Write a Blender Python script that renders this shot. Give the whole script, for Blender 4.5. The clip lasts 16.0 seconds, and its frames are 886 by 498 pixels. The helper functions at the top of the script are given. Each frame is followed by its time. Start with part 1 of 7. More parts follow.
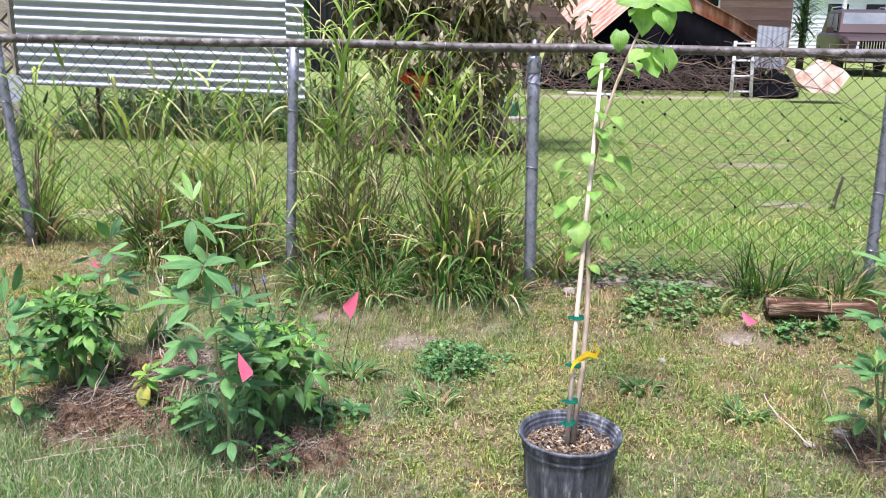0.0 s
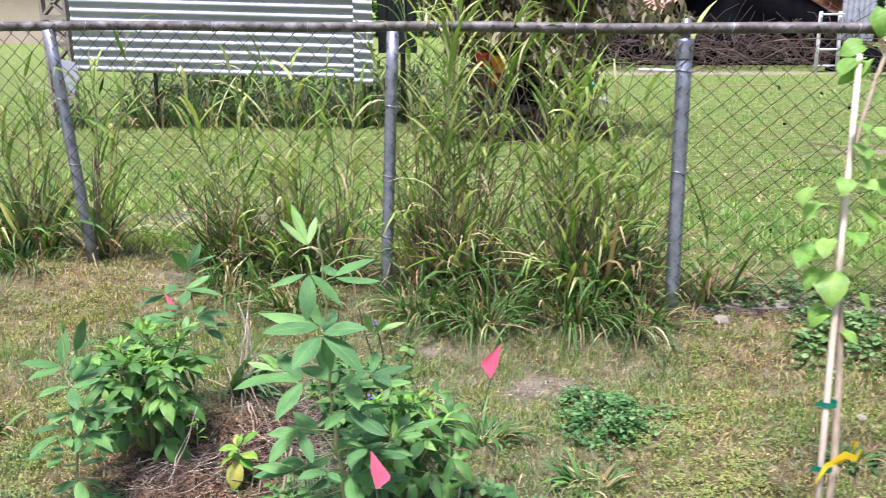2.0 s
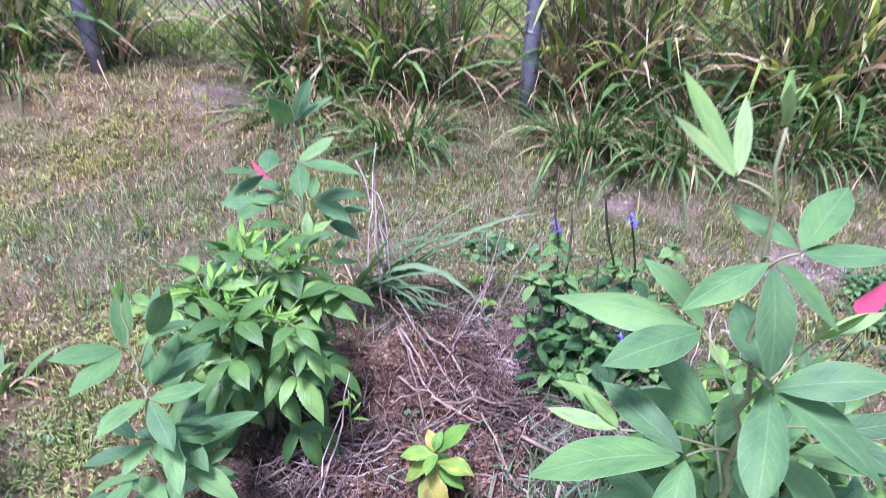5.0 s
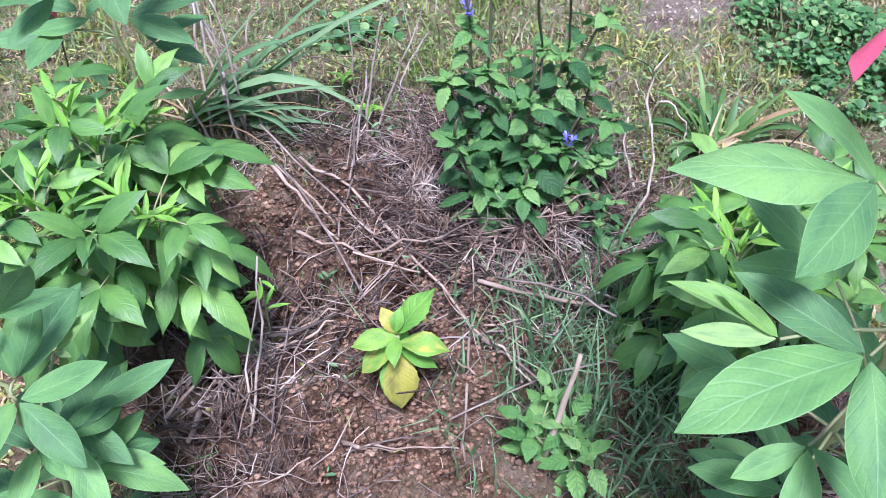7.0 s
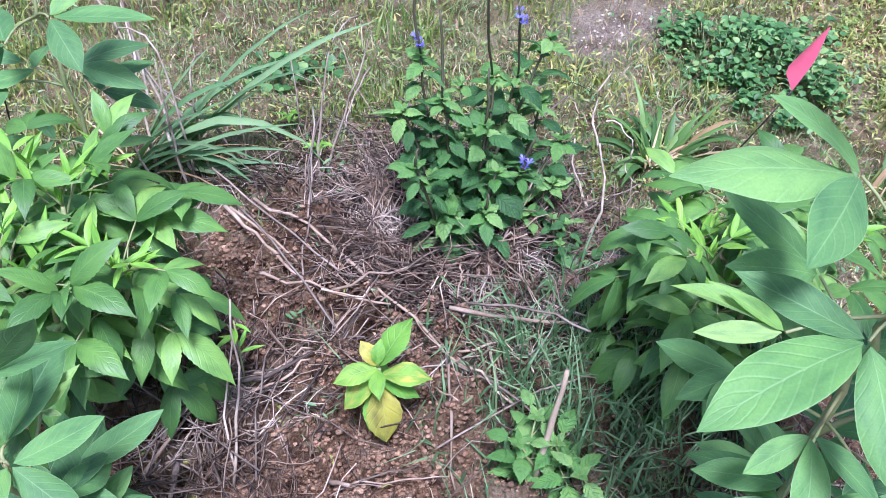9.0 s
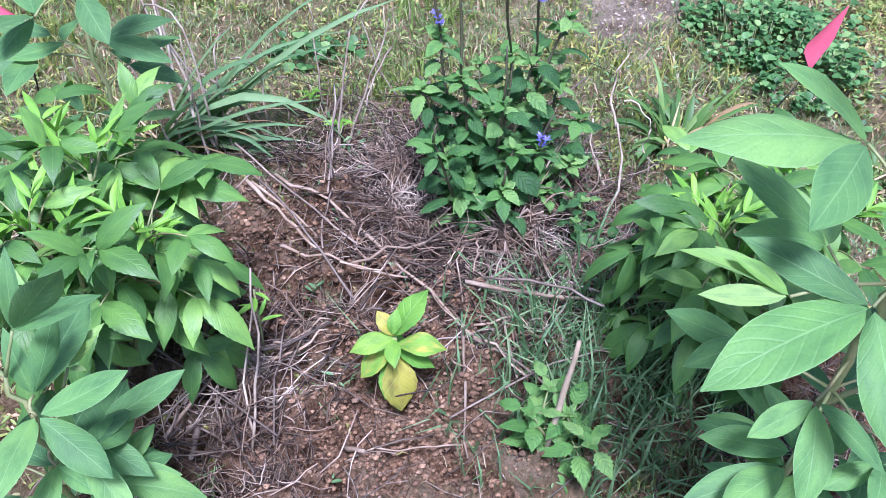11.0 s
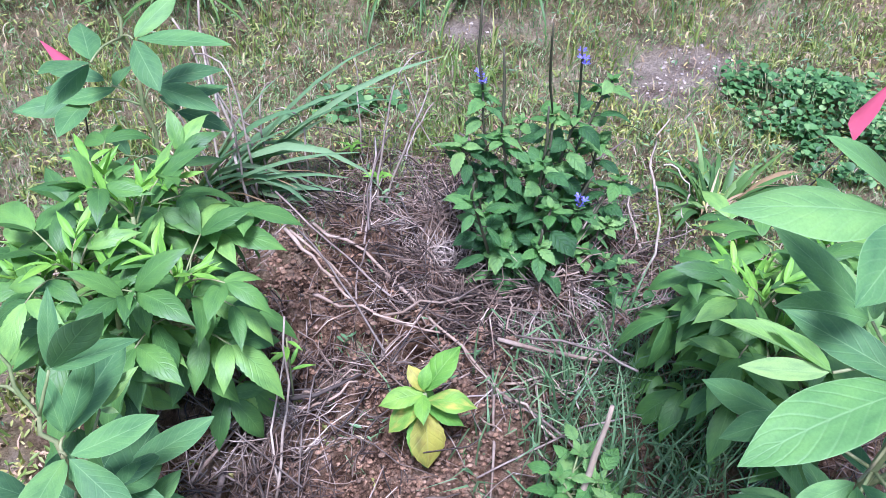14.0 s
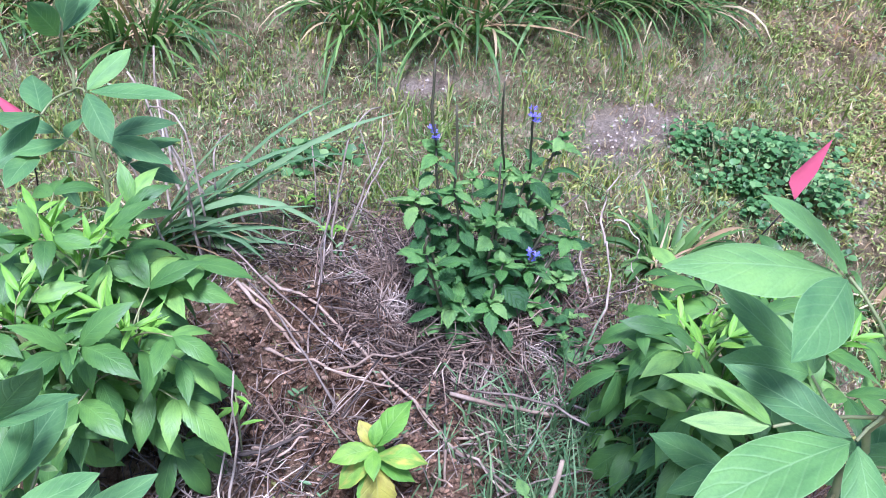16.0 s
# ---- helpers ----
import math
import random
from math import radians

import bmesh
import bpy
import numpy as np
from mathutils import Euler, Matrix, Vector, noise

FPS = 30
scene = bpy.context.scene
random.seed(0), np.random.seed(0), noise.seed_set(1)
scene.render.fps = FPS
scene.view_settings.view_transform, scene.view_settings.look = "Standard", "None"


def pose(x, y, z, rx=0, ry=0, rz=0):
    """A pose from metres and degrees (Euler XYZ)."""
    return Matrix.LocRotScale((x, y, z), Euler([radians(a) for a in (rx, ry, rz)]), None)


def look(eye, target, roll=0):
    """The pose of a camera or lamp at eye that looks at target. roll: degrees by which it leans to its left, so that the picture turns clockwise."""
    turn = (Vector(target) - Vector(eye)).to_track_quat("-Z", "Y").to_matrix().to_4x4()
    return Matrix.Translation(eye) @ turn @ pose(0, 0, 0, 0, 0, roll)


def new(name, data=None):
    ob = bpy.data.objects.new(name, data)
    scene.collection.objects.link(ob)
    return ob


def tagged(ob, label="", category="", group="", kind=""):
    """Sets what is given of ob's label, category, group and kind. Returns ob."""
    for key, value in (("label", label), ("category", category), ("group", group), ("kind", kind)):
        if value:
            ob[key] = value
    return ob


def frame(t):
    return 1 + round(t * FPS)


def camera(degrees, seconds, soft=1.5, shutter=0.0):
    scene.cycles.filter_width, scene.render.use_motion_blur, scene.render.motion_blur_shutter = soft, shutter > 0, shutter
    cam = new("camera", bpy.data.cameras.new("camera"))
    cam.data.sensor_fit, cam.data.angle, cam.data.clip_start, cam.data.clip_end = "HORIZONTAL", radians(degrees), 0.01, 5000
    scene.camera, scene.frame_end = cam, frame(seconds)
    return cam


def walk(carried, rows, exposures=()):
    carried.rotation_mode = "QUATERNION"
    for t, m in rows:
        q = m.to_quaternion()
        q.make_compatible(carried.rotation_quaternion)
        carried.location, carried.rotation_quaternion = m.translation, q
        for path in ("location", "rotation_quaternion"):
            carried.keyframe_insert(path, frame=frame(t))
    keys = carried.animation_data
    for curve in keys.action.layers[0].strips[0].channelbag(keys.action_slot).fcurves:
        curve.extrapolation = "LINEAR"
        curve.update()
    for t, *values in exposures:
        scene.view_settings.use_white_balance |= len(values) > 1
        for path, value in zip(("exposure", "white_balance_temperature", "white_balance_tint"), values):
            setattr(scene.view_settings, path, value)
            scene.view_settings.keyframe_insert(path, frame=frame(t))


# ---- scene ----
cam = camera(53.8, 16.0, soft=0.45, shutter=0.3)
PATH = [
    (0, (-0.07, -0.081, 1.347), (-0.038, 1.855, 0.846), 0.8),
    (0.5, (-0.077, 0.081, 1.368), (-0.041, 2.02, 0.878), 1.0),
    (1, (-0.094, 0.252, 1.356), (-0.08, 2.19, 0.866), 0.8),
    (1.5, (-0.225, 0.424, 1.343), (-0.238, 2.357, 0.833), 0.6),
    (2, (-0.39, 0.6, 1.358), (-0.465, 2.52, 0.804), -0.2),
    (2.5, (-0.495, 0.782, 1.295), (-0.66, 2.676, 0.672), -0.6),
    (3, (-0.574, 1.04, 1.287), (-0.801, 2.916, 0.632), -1.0),
    (3.5, (-0.692, 1.208, 1.275), (-0.878, 3.083, 0.605), -2.0),
    (4, (-0.857, 1.357, 1.283), (-0.958, 3.226, 0.579), -3.5),
    (4.5, (-0.95, 1.5, 1.242), (-1.003, 3.321, 0.416), -2.6),
    (5, (-1.001, 1.728, 1.204), (-1.042, 3.417, 0.133), -1.3),
    (5.2, (-1.016, 1.799, 1.175), (-1.042, 3.421, 0.005), -1.0),
    (7.3, (-1.215, 2.143, 1.091), (-0.74, 3.325, -0.451), 2.1),
    (7.5, (-1.217, 2.148, 1.107), (-0.717, 3.311, -0.441), 2.3),
    (8, (-1.246, 2.146, 1.092), (-0.653, 3.329, -0.408), 3.7),
    (10.3, (-1.281, 2.119, 1.082), (-0.656, 3.341, -0.372), 3.4),
    (10.5, (-1.28, 2.113, 1.086), (-0.672, 3.329, -0.382), 3.3),
    (11, (-1.279, 2.111, 1.083), (-0.713, 3.332, -0.397), 2.6),
    (11.5, (-1.281, 2.122, 1.076), (-0.733, 3.348, -0.406), 2.6),
    (12, (-1.286, 2.117, 1.081), (-0.749, 3.36, -0.391), 2.7),
    (12.5, (-1.285, 2.116, 1.081), (-0.752, 3.387, -0.368), 2.4),
    (13, (-1.286, 2.12, 1.082), (-0.749, 3.412, -0.347), 2.5),
    (13.5, (-1.286, 2.118, 1.084), (-0.753, 3.43, -0.328), 2.6),
    (14, (-1.283, 2.117, 1.085), (-0.754, 3.445, -0.313), 2.8),
    (14.5, (-1.288, 2.111, 1.085), (-0.76, 3.447, -0.307), 3.3),
    (15, (-1.287, 2.11, 1.086), (-0.743, 3.455, -0.29), 3.8),
    (15.5, (-1.278, 2.119, 1.086), (-0.692, 3.471, -0.265), 4.8),
    (16, (-1.276, 2.111, 1.091), (-0.634, 3.484, -0.214), 5.3),
]
walk(cam, [(t, look(eye, target, roll)) for t, eye, target, roll in PATH], exposures=[(0.0, 0.75, 5850, 24), (2.0, 0.75, 5850, 24), (3.0, 0.76, 5500, 30), (3.5, 0.78, 5480, 37), (4.0, 0.78, 5550, 41), (4.5, 0.78, 5500, 44), (5.1, 0.8, 5120, 54), (7.3, 0.76, 5230, 33), (16.0, 0.76, 5050, 34)])

# ---- world and light: bright, thinly clouded day ----
world = bpy.data.worlds.new("world")
scene.world = world
world.use_nodes = True
wn = world.node_tree.nodes
sky = wn.new("ShaderNodeTexSky")
sky.sky_type = "NISHITA"
sky.sun_disc = False
sky.sun_elevation = radians(71)
sky.sun_rotation = radians(200)
sky.air_density, sky.dust_density = 1.0, 3.0
wn["Background"].inputs[1].default_value = 0.11
world.node_tree.links.new(sky.outputs[0], wn["Background"].inputs[0])
sun = new("sun", bpy.data.lights.new("sun", "SUN"))
sun.data.energy, sun.data.angle, sun.data.color = 4.1, radians(13), (1.0, 0.97, 0.92)
sun.matrix_basis = look((-0.8, -2.2, 7.0), (0, 0, 0))

rng = np.random.default_rng(7)


# ---- materials ----
def base_mat(name):
    m = bpy.data.materials.new(name)
    m.use_nodes = True
    return m, m.node_tree.nodes, m.node_tree.links, m.node_tree.nodes["Principled BSDF"]


def ramp(nodes, links, fac, cols):
    r = nodes.new("ShaderNodeValToRGB")
    e = r.color_ramp.elements
    while len(e) < len(cols):
        e.new(0.5)
    for i, (p, c) in enumerate(cols):
        e[i].position, e[i].color = p, (*c, 1)
    links.new(fac, r.inputs[0])
    return r.outputs[0]


def noise_tex(nodes, links, scale, detail=4.0, rough=0.6, coords="Object", stretch=None):
    tc = nodes.new("ShaderNodeTexCoord")
    n = nodes.new("ShaderNodeTexNoise")
    n.inputs["Scale"].default_value, n.inputs["Detail"].default_value, n.inputs["Roughness"].default_value = scale, detail, rough
    src = tc.outputs[coords]
    if stretch:
        mp = nodes.new("ShaderNodeMapping")
        mp.inputs["Scale"].default_value = stretch
        links.new(src, mp.inputs[0])
        src = mp.outputs[0]
    links.new(src, n.inputs["Vector"])
    return n.outputs["Fac"]


def mix(nodes, links, fac, a, b, mode="MIX"):
    m = nodes.new("ShaderNodeMix")
    m.data_type, m.blend_type = "RGBA", mode
    for sock, val in ((m.inputs[0], fac), (m.inputs[6], a), (m.inputs[7], b)):
        if isinstance(val, bpy.types.NodeSocket):
            links.new(val, sock)
        elif isinstance(val, (int, float)):
            sock.default_value = val
        else:
            sock.default_value = (*val, 1)
    return m.outputs[2]


def math_node(nodes, links, op, a, b=0.0, clamp=False):
    m = nodes.new("ShaderNodeMath")
    m.operation, m.use_clamp = op, clamp
    for sock, val in ((m.inputs[0], a), (m.inputs[1], b)):
        if isinstance(val, bpy.types.NodeSocket):
            links.new(val, sock)
        else:
            sock.default_value = val
    return m.outputs[0]


def add_bump(nodes, links, bsdf, height, strength, dist=0.01):
    b = nodes.new("ShaderNodeBump")
    b.inputs["Strength"].default_value, b.inputs["Distance"].default_value = strength, dist
    links.new(height, b.inputs["Height"])
    links.new(b.outputs[0], bsdf.inputs["Normal"])


def surf(name, cols, scale=12, fine=90, rough=0.8, metal=0.0, bump=0.3, dist=0.004, rnd="", stretch=None, vary=0.25, coords="Object", spec=0.5, spread=(0.6, 1.15)):
    """A worn surface: a colour ramp over coarse noise, darkened by fine grain, with relief."""
    m, n, l, b = base_mat(name)
    c = ramp(n, l, noise_tex(n, l, scale, 5, 0.65, coords, stretch), [(0.3 + 0.4 * i / max(1, len(cols) - 1), k) for i, k in enumerate(cols)])
    g = noise_tex(n, l, fine, 3, 0.6, coords, stretch)
    c = mix(n, l, 0.6, c, ramp(n, l, g, [(0.3, (1 - vary,) * 3), (0.7, (1.0,) * 3)]), "MULTIPLY")
    if rnd:
        src = n.new("ShaderNodeObjectInfo").outputs["Random"] if rnd == "object" else n.new("ShaderNodeNewGeometry").outputs["Random Per Island"]
        c = mix(n, l, 1.0, c, ramp(n, l, src, [(0.0, (spread[0],) * 3), (1.0, (spread[1],) * 3)]), "MULTIPLY")
    l.new(c, b.inputs["Base Color"])
    b.inputs["Roughness"].default_value, b.inputs["Metallic"].default_value = rough, metal
    b.inputs["Specular IOR Level"].default_value = spec
    if bump:
        add_bump(n, l, b, g, bump, dist)
    return m


def leafy(name, cols, vein=(0.45, 0.55, 0.3), rnd="object", transl=0.3, rough=0.5, veins=True, spots=None, patch=None, rib_share=0.45, side_vein=0.12, edge_line=0.0, quilt=0.2, pairs=10.0, down=0.0, gloss=0.4):
    """A leaf: colour by the random number of the piece, midrib and side veins by its UV, light shining through."""
    m, n, l, b = base_mat(name)
    src = n.new("ShaderNodeObjectInfo").outputs["Random"] if rnd == "object" else n.new("ShaderNodeNewGeometry").outputs["Random Per Island"]
    c = ramp(n, l, src, cols)
    uv = n.new("ShaderNodeTexCoord").outputs["UV"]
    if spots:
        nz = n.new("ShaderNodeTexNoise")
        nz.inputs["Scale"].default_value = 3.0
        l.new(uv, nz.inputs["Vector"])
        c = mix(n, l, ramp(n, l, nz.outputs["Fac"], [(0.45, (0, 0, 0)), (0.7, (1, 1, 1))]), c, spots)
    if patch:
        pz = noise_tex(n, l, patch[0], 4, 0.65)
        c = mix(n, l, 1.0, c, ramp(n, l, pz, [(0.36, patch[1]), (0.52, (1, 1, 1)), (0.66, patch[2])]), "MULTIPLY")
    nz = noise_tex(n, l, 60, 3)
    c = mix(n, l, 0.5, c, ramp(n, l, nz, [(0.3, (0.8,) * 3), (0.7, (1.1,) * 3)]), "MULTIPLY")
    if veins and rnd == "object":
        blotch = n.new("ShaderNodeTexNoise")
        blotch.inputs["Scale"].default_value, blotch.inputs["Detail"].default_value = 2.6, 5.0
        shift = n.new("ShaderNodeVectorMath")
        shift.operation = "ADD"
        l.new(uv, shift.inputs[0])
        l.new(math_node(n, l, "MULTIPLY", src, 37.0), shift.inputs[1])
        l.new(shift.outputs[0], blotch.inputs["Vector"])
        c = mix(n, l, 1.0, c, ramp(n, l, blotch.outputs["Fac"], [(0.3, (0.68, 0.74, 0.78)), (0.5, (0.98, 0.98, 0.95)), (0.72, (1.22, 1.15, 1.0))]), "MULTIPLY")
        xyz = n.new("ShaderNodeSeparateXYZ")
        l.new(uv, xyz.inputs[0])
        a = math_node(n, l, "ABSOLUTE", math_node(n, l, "SUBTRACT", xyz.outputs[0], 0.5))
        rib = math_node(n, l, "SUBTRACT", 1.0, math_node(n, l, "MULTIPLY", a, 40.0), clamp=True)
        side = math_node(n, l, "PINGPONG", math_node(n, l, "MULTIPLY", math_node(n, l, "SUBTRACT", xyz.outputs[1], math_node(n, l, "MULTIPLY", a, 0.55)), pairs), 0.5)
        side = math_node(n, l, "SUBTRACT", 1.0, math_node(n, l, "MULTIPLY", side, 7.0), clamp=True)
        f = math_node(n, l, "ADD", math_node(n, l, "MULTIPLY", rib, rib_share), math_node(n, l, "MULTIPLY", side, side_vein), clamp=True)
        if edge_line:
            edge = math_node(n, l, "MULTIPLY", math_node(n, l, "SUBTRACT", a, 0.478), 40.0, clamp=True)
            f = math_node(n, l, "ADD", f, math_node(n, l, "MULTIPLY", edge, edge_line), clamp=True)
        c = mix(n, l, f, c, vein)
        sunk = math_node(n, l, "ADD", math_node(n, l, "MULTIPLY", rib, 0.8), side, clamp=True)
        add_bump(n, l, b, math_node(n, l, "ADD", math_node(n, l, "SUBTRACT", 1.0, sunk), math_node(n, l, "MULTIPLY", nz, 0.5)), quilt, 0.0025)
    l.new(c, b.inputs["Base Color"])
    b.inputs["Roughness"].default_value = rough
    b.inputs["Specular IOR Level"].default_value = gloss
    b.inputs["Sheen Weight"].default_value, b.inputs["Sheen Roughness"].default_value = down, 0.4
    t = n.new("ShaderNodeBsdfTranslucent")
    l.new(mix(n, l, 1.0, c, (1.0, 1.0, 0.55), "MULTIPLY"), t.inputs[0])
    ms = n.new("ShaderNodeMixShader")
    ms.inputs[0].default_value = transl
    l.new(b.outputs[0], ms.inputs[1])
    l.new(t.outputs[0], ms.inputs[2])
    l.new(ms.outputs[0], n["Material Output"].inputs[0])
    return m


M_PEA = leafy("grey_green_leaf", [(0.0, (0.085, 0.2, 0.075)), (0.3, (0.12, 0.28, 0.095)), (0.7, (0.145, 0.33, 0.095)), (1.0, (0.2, 0.4, 0.12))], (0.31, 0.52, 0.22), rough=0.55, transl=0.25, rib_share=0.42, side_vein=0.12, edge_line=0.7, quilt=0.22, pairs=8.0, down=0.05, gloss=0.28)
M_PEA_YOUNG = leafy("young_leaf", [(0.0, (0.19, 0.39, 0.08)), (0.6, (0.25, 0.46, 0.11)), (1.0, (0.34, 0.52, 0.19))], (0.36, 0.54, 0.2), rough=0.6, edge_line=0.5, quilt=0.2, down=0.15)
M_ELDER = leafy("shrub_leaf", [(0.0, (0.07, 0.18, 0.045)), (0.5, (0.12, 0.28, 0.06)), (0.85, (0.18, 0.38, 0.08)), (1.0, (0.26, 0.48, 0.11))], (0.21, 0.44, 0.12), transl=0.26, rough=0.42, rib_share=0.36, side_vein=0.09, quilt=0.22, pairs=8.0)
M_ELDER_YOUNG = leafy("shoot_leaf", [(0.0, (0.17, 0.42, 0.045)), (1.0, (0.3, 0.58, 0.08))], (0.3, 0.52, 0.14), transl=0.25, rib_share=0.25, quilt=0.1)
M_NETTLE = leafy("toothed_leaf", [(0.0, (0.035, 0.115, 0.035)), (0.5, (0.075, 0.21, 0.06)), (0.85, (0.13, 0.31, 0.09)), (1.0, (0.22, 0.42, 0.12))], (0.18, 0.37, 0.12), rough=0.45, rib_share=0.4, side_vein=0.28, quilt=0.7, pairs=6.0)
M_NETTLE_YOUNG = leafy("bright_toothed_leaf", [(0.0, (0.1, 0.28, 0.06)), (0.6, (0.18, 0.4, 0.1)), (1.0, (0.28, 0.5, 0.15))], (0.32, 0.52, 0.18), rough=0.5, rib_share=0.35, side_vein=0.24, quilt=0.7, pairs=6.0)
M_YELLOW = leafy("yellowing_leaf", [(0.0, (0.14, 0.36, 0.05)), (0.7, (0.22, 0.46, 0.06)), (1.0, (0.3, 0.51, 0.08))], (0.36, 0.6, 0.14), rib_share=0.35, side_vein=0.14, quilt=0.3, pairs=6.0)
M_MOTTLED = leafy("mottled_leaf", [(0.0, (0.2, 0.42, 0.06)), (1.0, (0.3, 0.5, 0.08))], (0.4, 0.5, 0.14), spots=(0.55, 0.5, 0.1), rib_share=0.3, side_vein=0.08, quilt=0.2, pairs=6.0)
M_OLD_YELLOW = leafy("old_yellow_leaf", [(0.0, (0.4, 0.4, 0.05)), (1.0, (0.46, 0.46, 0.08))], (0.46, 0.48, 0.16), spots=(0.34, 0.3, 0.06), side_vein=0.08, quilt=0.25, pairs=6.0)
M_HEART = leafy("heart_leaf", [(0.0, (0.22, 0.46, 0.07)), (1.0, (0.38, 0.6, 0.15))], (0.5, 0.68, 0.3), transl=0.42, quilt=0.2, pairs=5.0)
M_COVER = leafy("cover_leaf", [(0.0, (0.045, 0.13, 0.035)), (0.5, (0.09, 0.23, 0.065)), (0.8, (0.15, 0.33, 0.1)), (1.0, (0.3, 0.46, 0.16))], rnd="island", veins=False)
M_COVER_LIGHT = leafy("light_cover_leaf", [(0.0, (0.07, 0.16, 0.04)), (0.5, (0.14, 0.29, 0.08)), (1.0, (0.3, 0.44, 0.16))], rnd="island", veins=False)
M_TREE_LEAF = leafy("dull_tree_leaf", [(0.0, (0.09, 0.085, 0.04)), (0.4, (0.2, 0.175, 0.09)), (0.75, (0.33, 0.27, 0.16)), (1.0, (0.34, 0.36, 0.17))], rnd="island", veins=False, transl=0.2)
M_BLADE = leafy("tall_grass_blade", [(0.0, (0.16, 0.31, 0.045)), (0.3, (0.31, 0.5, 0.09)), (0.62, (0.52, 0.65, 0.17)), (1.0, (0.8, 0.79, 0.42))], (0.5, 0.58, 0.22), rnd="island", transl=0.4)
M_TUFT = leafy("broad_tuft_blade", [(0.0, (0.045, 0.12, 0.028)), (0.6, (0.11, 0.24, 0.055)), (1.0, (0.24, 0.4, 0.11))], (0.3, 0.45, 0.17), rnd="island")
M_DRY_BLADE = leafy("dry_grass_blade", [(0.0, (0.3, 0.19, 0.09)), (0.5, (0.52, 0.39, 0.2)), (1.0, (0.68, 0.57, 0.34))], rnd="island", veins=False, transl=0.25)
M_WEED = leafy("lawn_weed_leaf", [(0.0, (0.13, 0.22, 0.045)), (0.5, (0.29, 0.38, 0.085)), (1.0, (0.52, 0.53, 0.18))], rnd="island", veins=False, patch=(2.0, (0.7, 0.85, 0.8), (1.25, 1.1, 1.0)))
M_LAWN = leafy("lawn_blade", [(0.0, (0.2, 0.26, 0.065)), (0.32, (0.4, 0.44, 0.12)), (0.56, (0.61, 0.58, 0.21)), (0.8, (0.74, 0.59, 0.36)), (1.0, (0.54, 0.36, 0.25))], rnd="island", veins=False, patch=(6.0, (0.6, 0.82, 0.65), (1.32, 1.08, 1.2)))
M_LUSH = leafy("lush_lawn_blade", [(0.0, (0.14, 0.29, 0.05)), (0.45, (0.29, 0.48, 0.09)), (0.82, (0.47, 0.61, 0.17)), (1.0, (0.66, 0.62, 0.33))], rnd="island", veins=False, patch=(1.3, (0.62, 0.85, 0.7), (1.45, 1.15, 1.2)))
M_BLUEGRASS = leafy("blue_green_blade", [(0.0, (0.1, 0.22, 0.09)), (0.6, (0.19, 0.35, 0.15)), (1.0, (0.32, 0.47, 0.22))], rnd="island", veins=False)
M_GRIT = surf("pale_grit", [(0.4, 0.32, 0.24), (0.63, 0.54, 0.43), (0.8, 0.72, 0.6)], 30, 200, 0.9, rnd="island", bump=0.2, spread=(0.4, 1.15))
M_CULM = surf("dead_culm", [(0.1, 0.065, 0.038), (0.3, 0.21, 0.12), (0.52, 0.4, 0.25)], 12, 120, 0.85, rnd="island", bump=0.2, spread=(0.6, 1.3))
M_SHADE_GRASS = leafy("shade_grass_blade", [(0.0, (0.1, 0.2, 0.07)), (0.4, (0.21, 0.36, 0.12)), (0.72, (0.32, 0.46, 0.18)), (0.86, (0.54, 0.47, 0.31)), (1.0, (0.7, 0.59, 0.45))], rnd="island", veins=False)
M_STRAW = surf("dead_straw", [(0.09, 0.055, 0.036), (0.34, 0.25, 0.175), (0.74, 0.64, 0.52)], 9, 200, 0.85, rnd="island", bump=0.2, vary=0.5, spread=(0.08, 1.35))
M_DARK_LITTER = surf("dark_litter", [(0.03, 0.018, 0.012), (0.09, 0.055, 0.038), (0.2, 0.13, 0.09)], 12, 200, 0.9, rnd="island", bump=0.2, vary=0.4)
M_TWIG_BED = surf("weathered_twig", [(0.14, 0.105, 0.08), (0.32, 0.255, 0.195), (0.55, 0.48, 0.4)], 9, 200, 0.85, rnd="object", bump=0.2, vary=0.5, spread=(0.12, 1.25))
M_STICK = surf("dead_stick", [(0.24, 0.16, 0.1), (0.44, 0.33, 0.23), (0.6, 0.5, 0.38)], 25, 160, 0.85, rnd="object", stretch=(1, 1, 0.3))
M_PALE_STICK = surf("bleached_stem", [(0.28, 0.21, 0.145), (0.54, 0.45, 0.33), (0.76, 0.68, 0.54)], 25, 160, 0.8, rnd="object")
M_GREEN_STEM = surf("green_stem", [(0.18, 0.27, 0.08), (0.28, 0.32, 0.13), (0.3, 0.25, 0.12)], 15, 120, 0.6, bump=0.1)
M_DARK_STEM = surf("dark_stem", [(0.06, 0.07, 0.03), (0.1, 0.09, 0.05)], 20, 120, 0.6, bump=0.1)
M_WOODY = surf("young_trunk_bark", [(0.3, 0.23, 0.15), (0.55, 0.45, 0.31)], 25, 150, 0.8, stretch=(1, 1, 0.25))
M_BAMBOO = surf("pale_stake_wood", [(0.6, 0.48, 0.33), (0.8, 0.69, 0.53)], 20, 140, 0.65, bump=0.15, stretch=(1, 1, 0.15))
M_GALV = surf("galvanised_steel", [(0.2, 0.215, 0.245), (0.3, 0.315, 0.35), (0.4, 0.415, 0.45)], 22, 160, 0.5, 0.5, bump=0.1, vary=0.3)
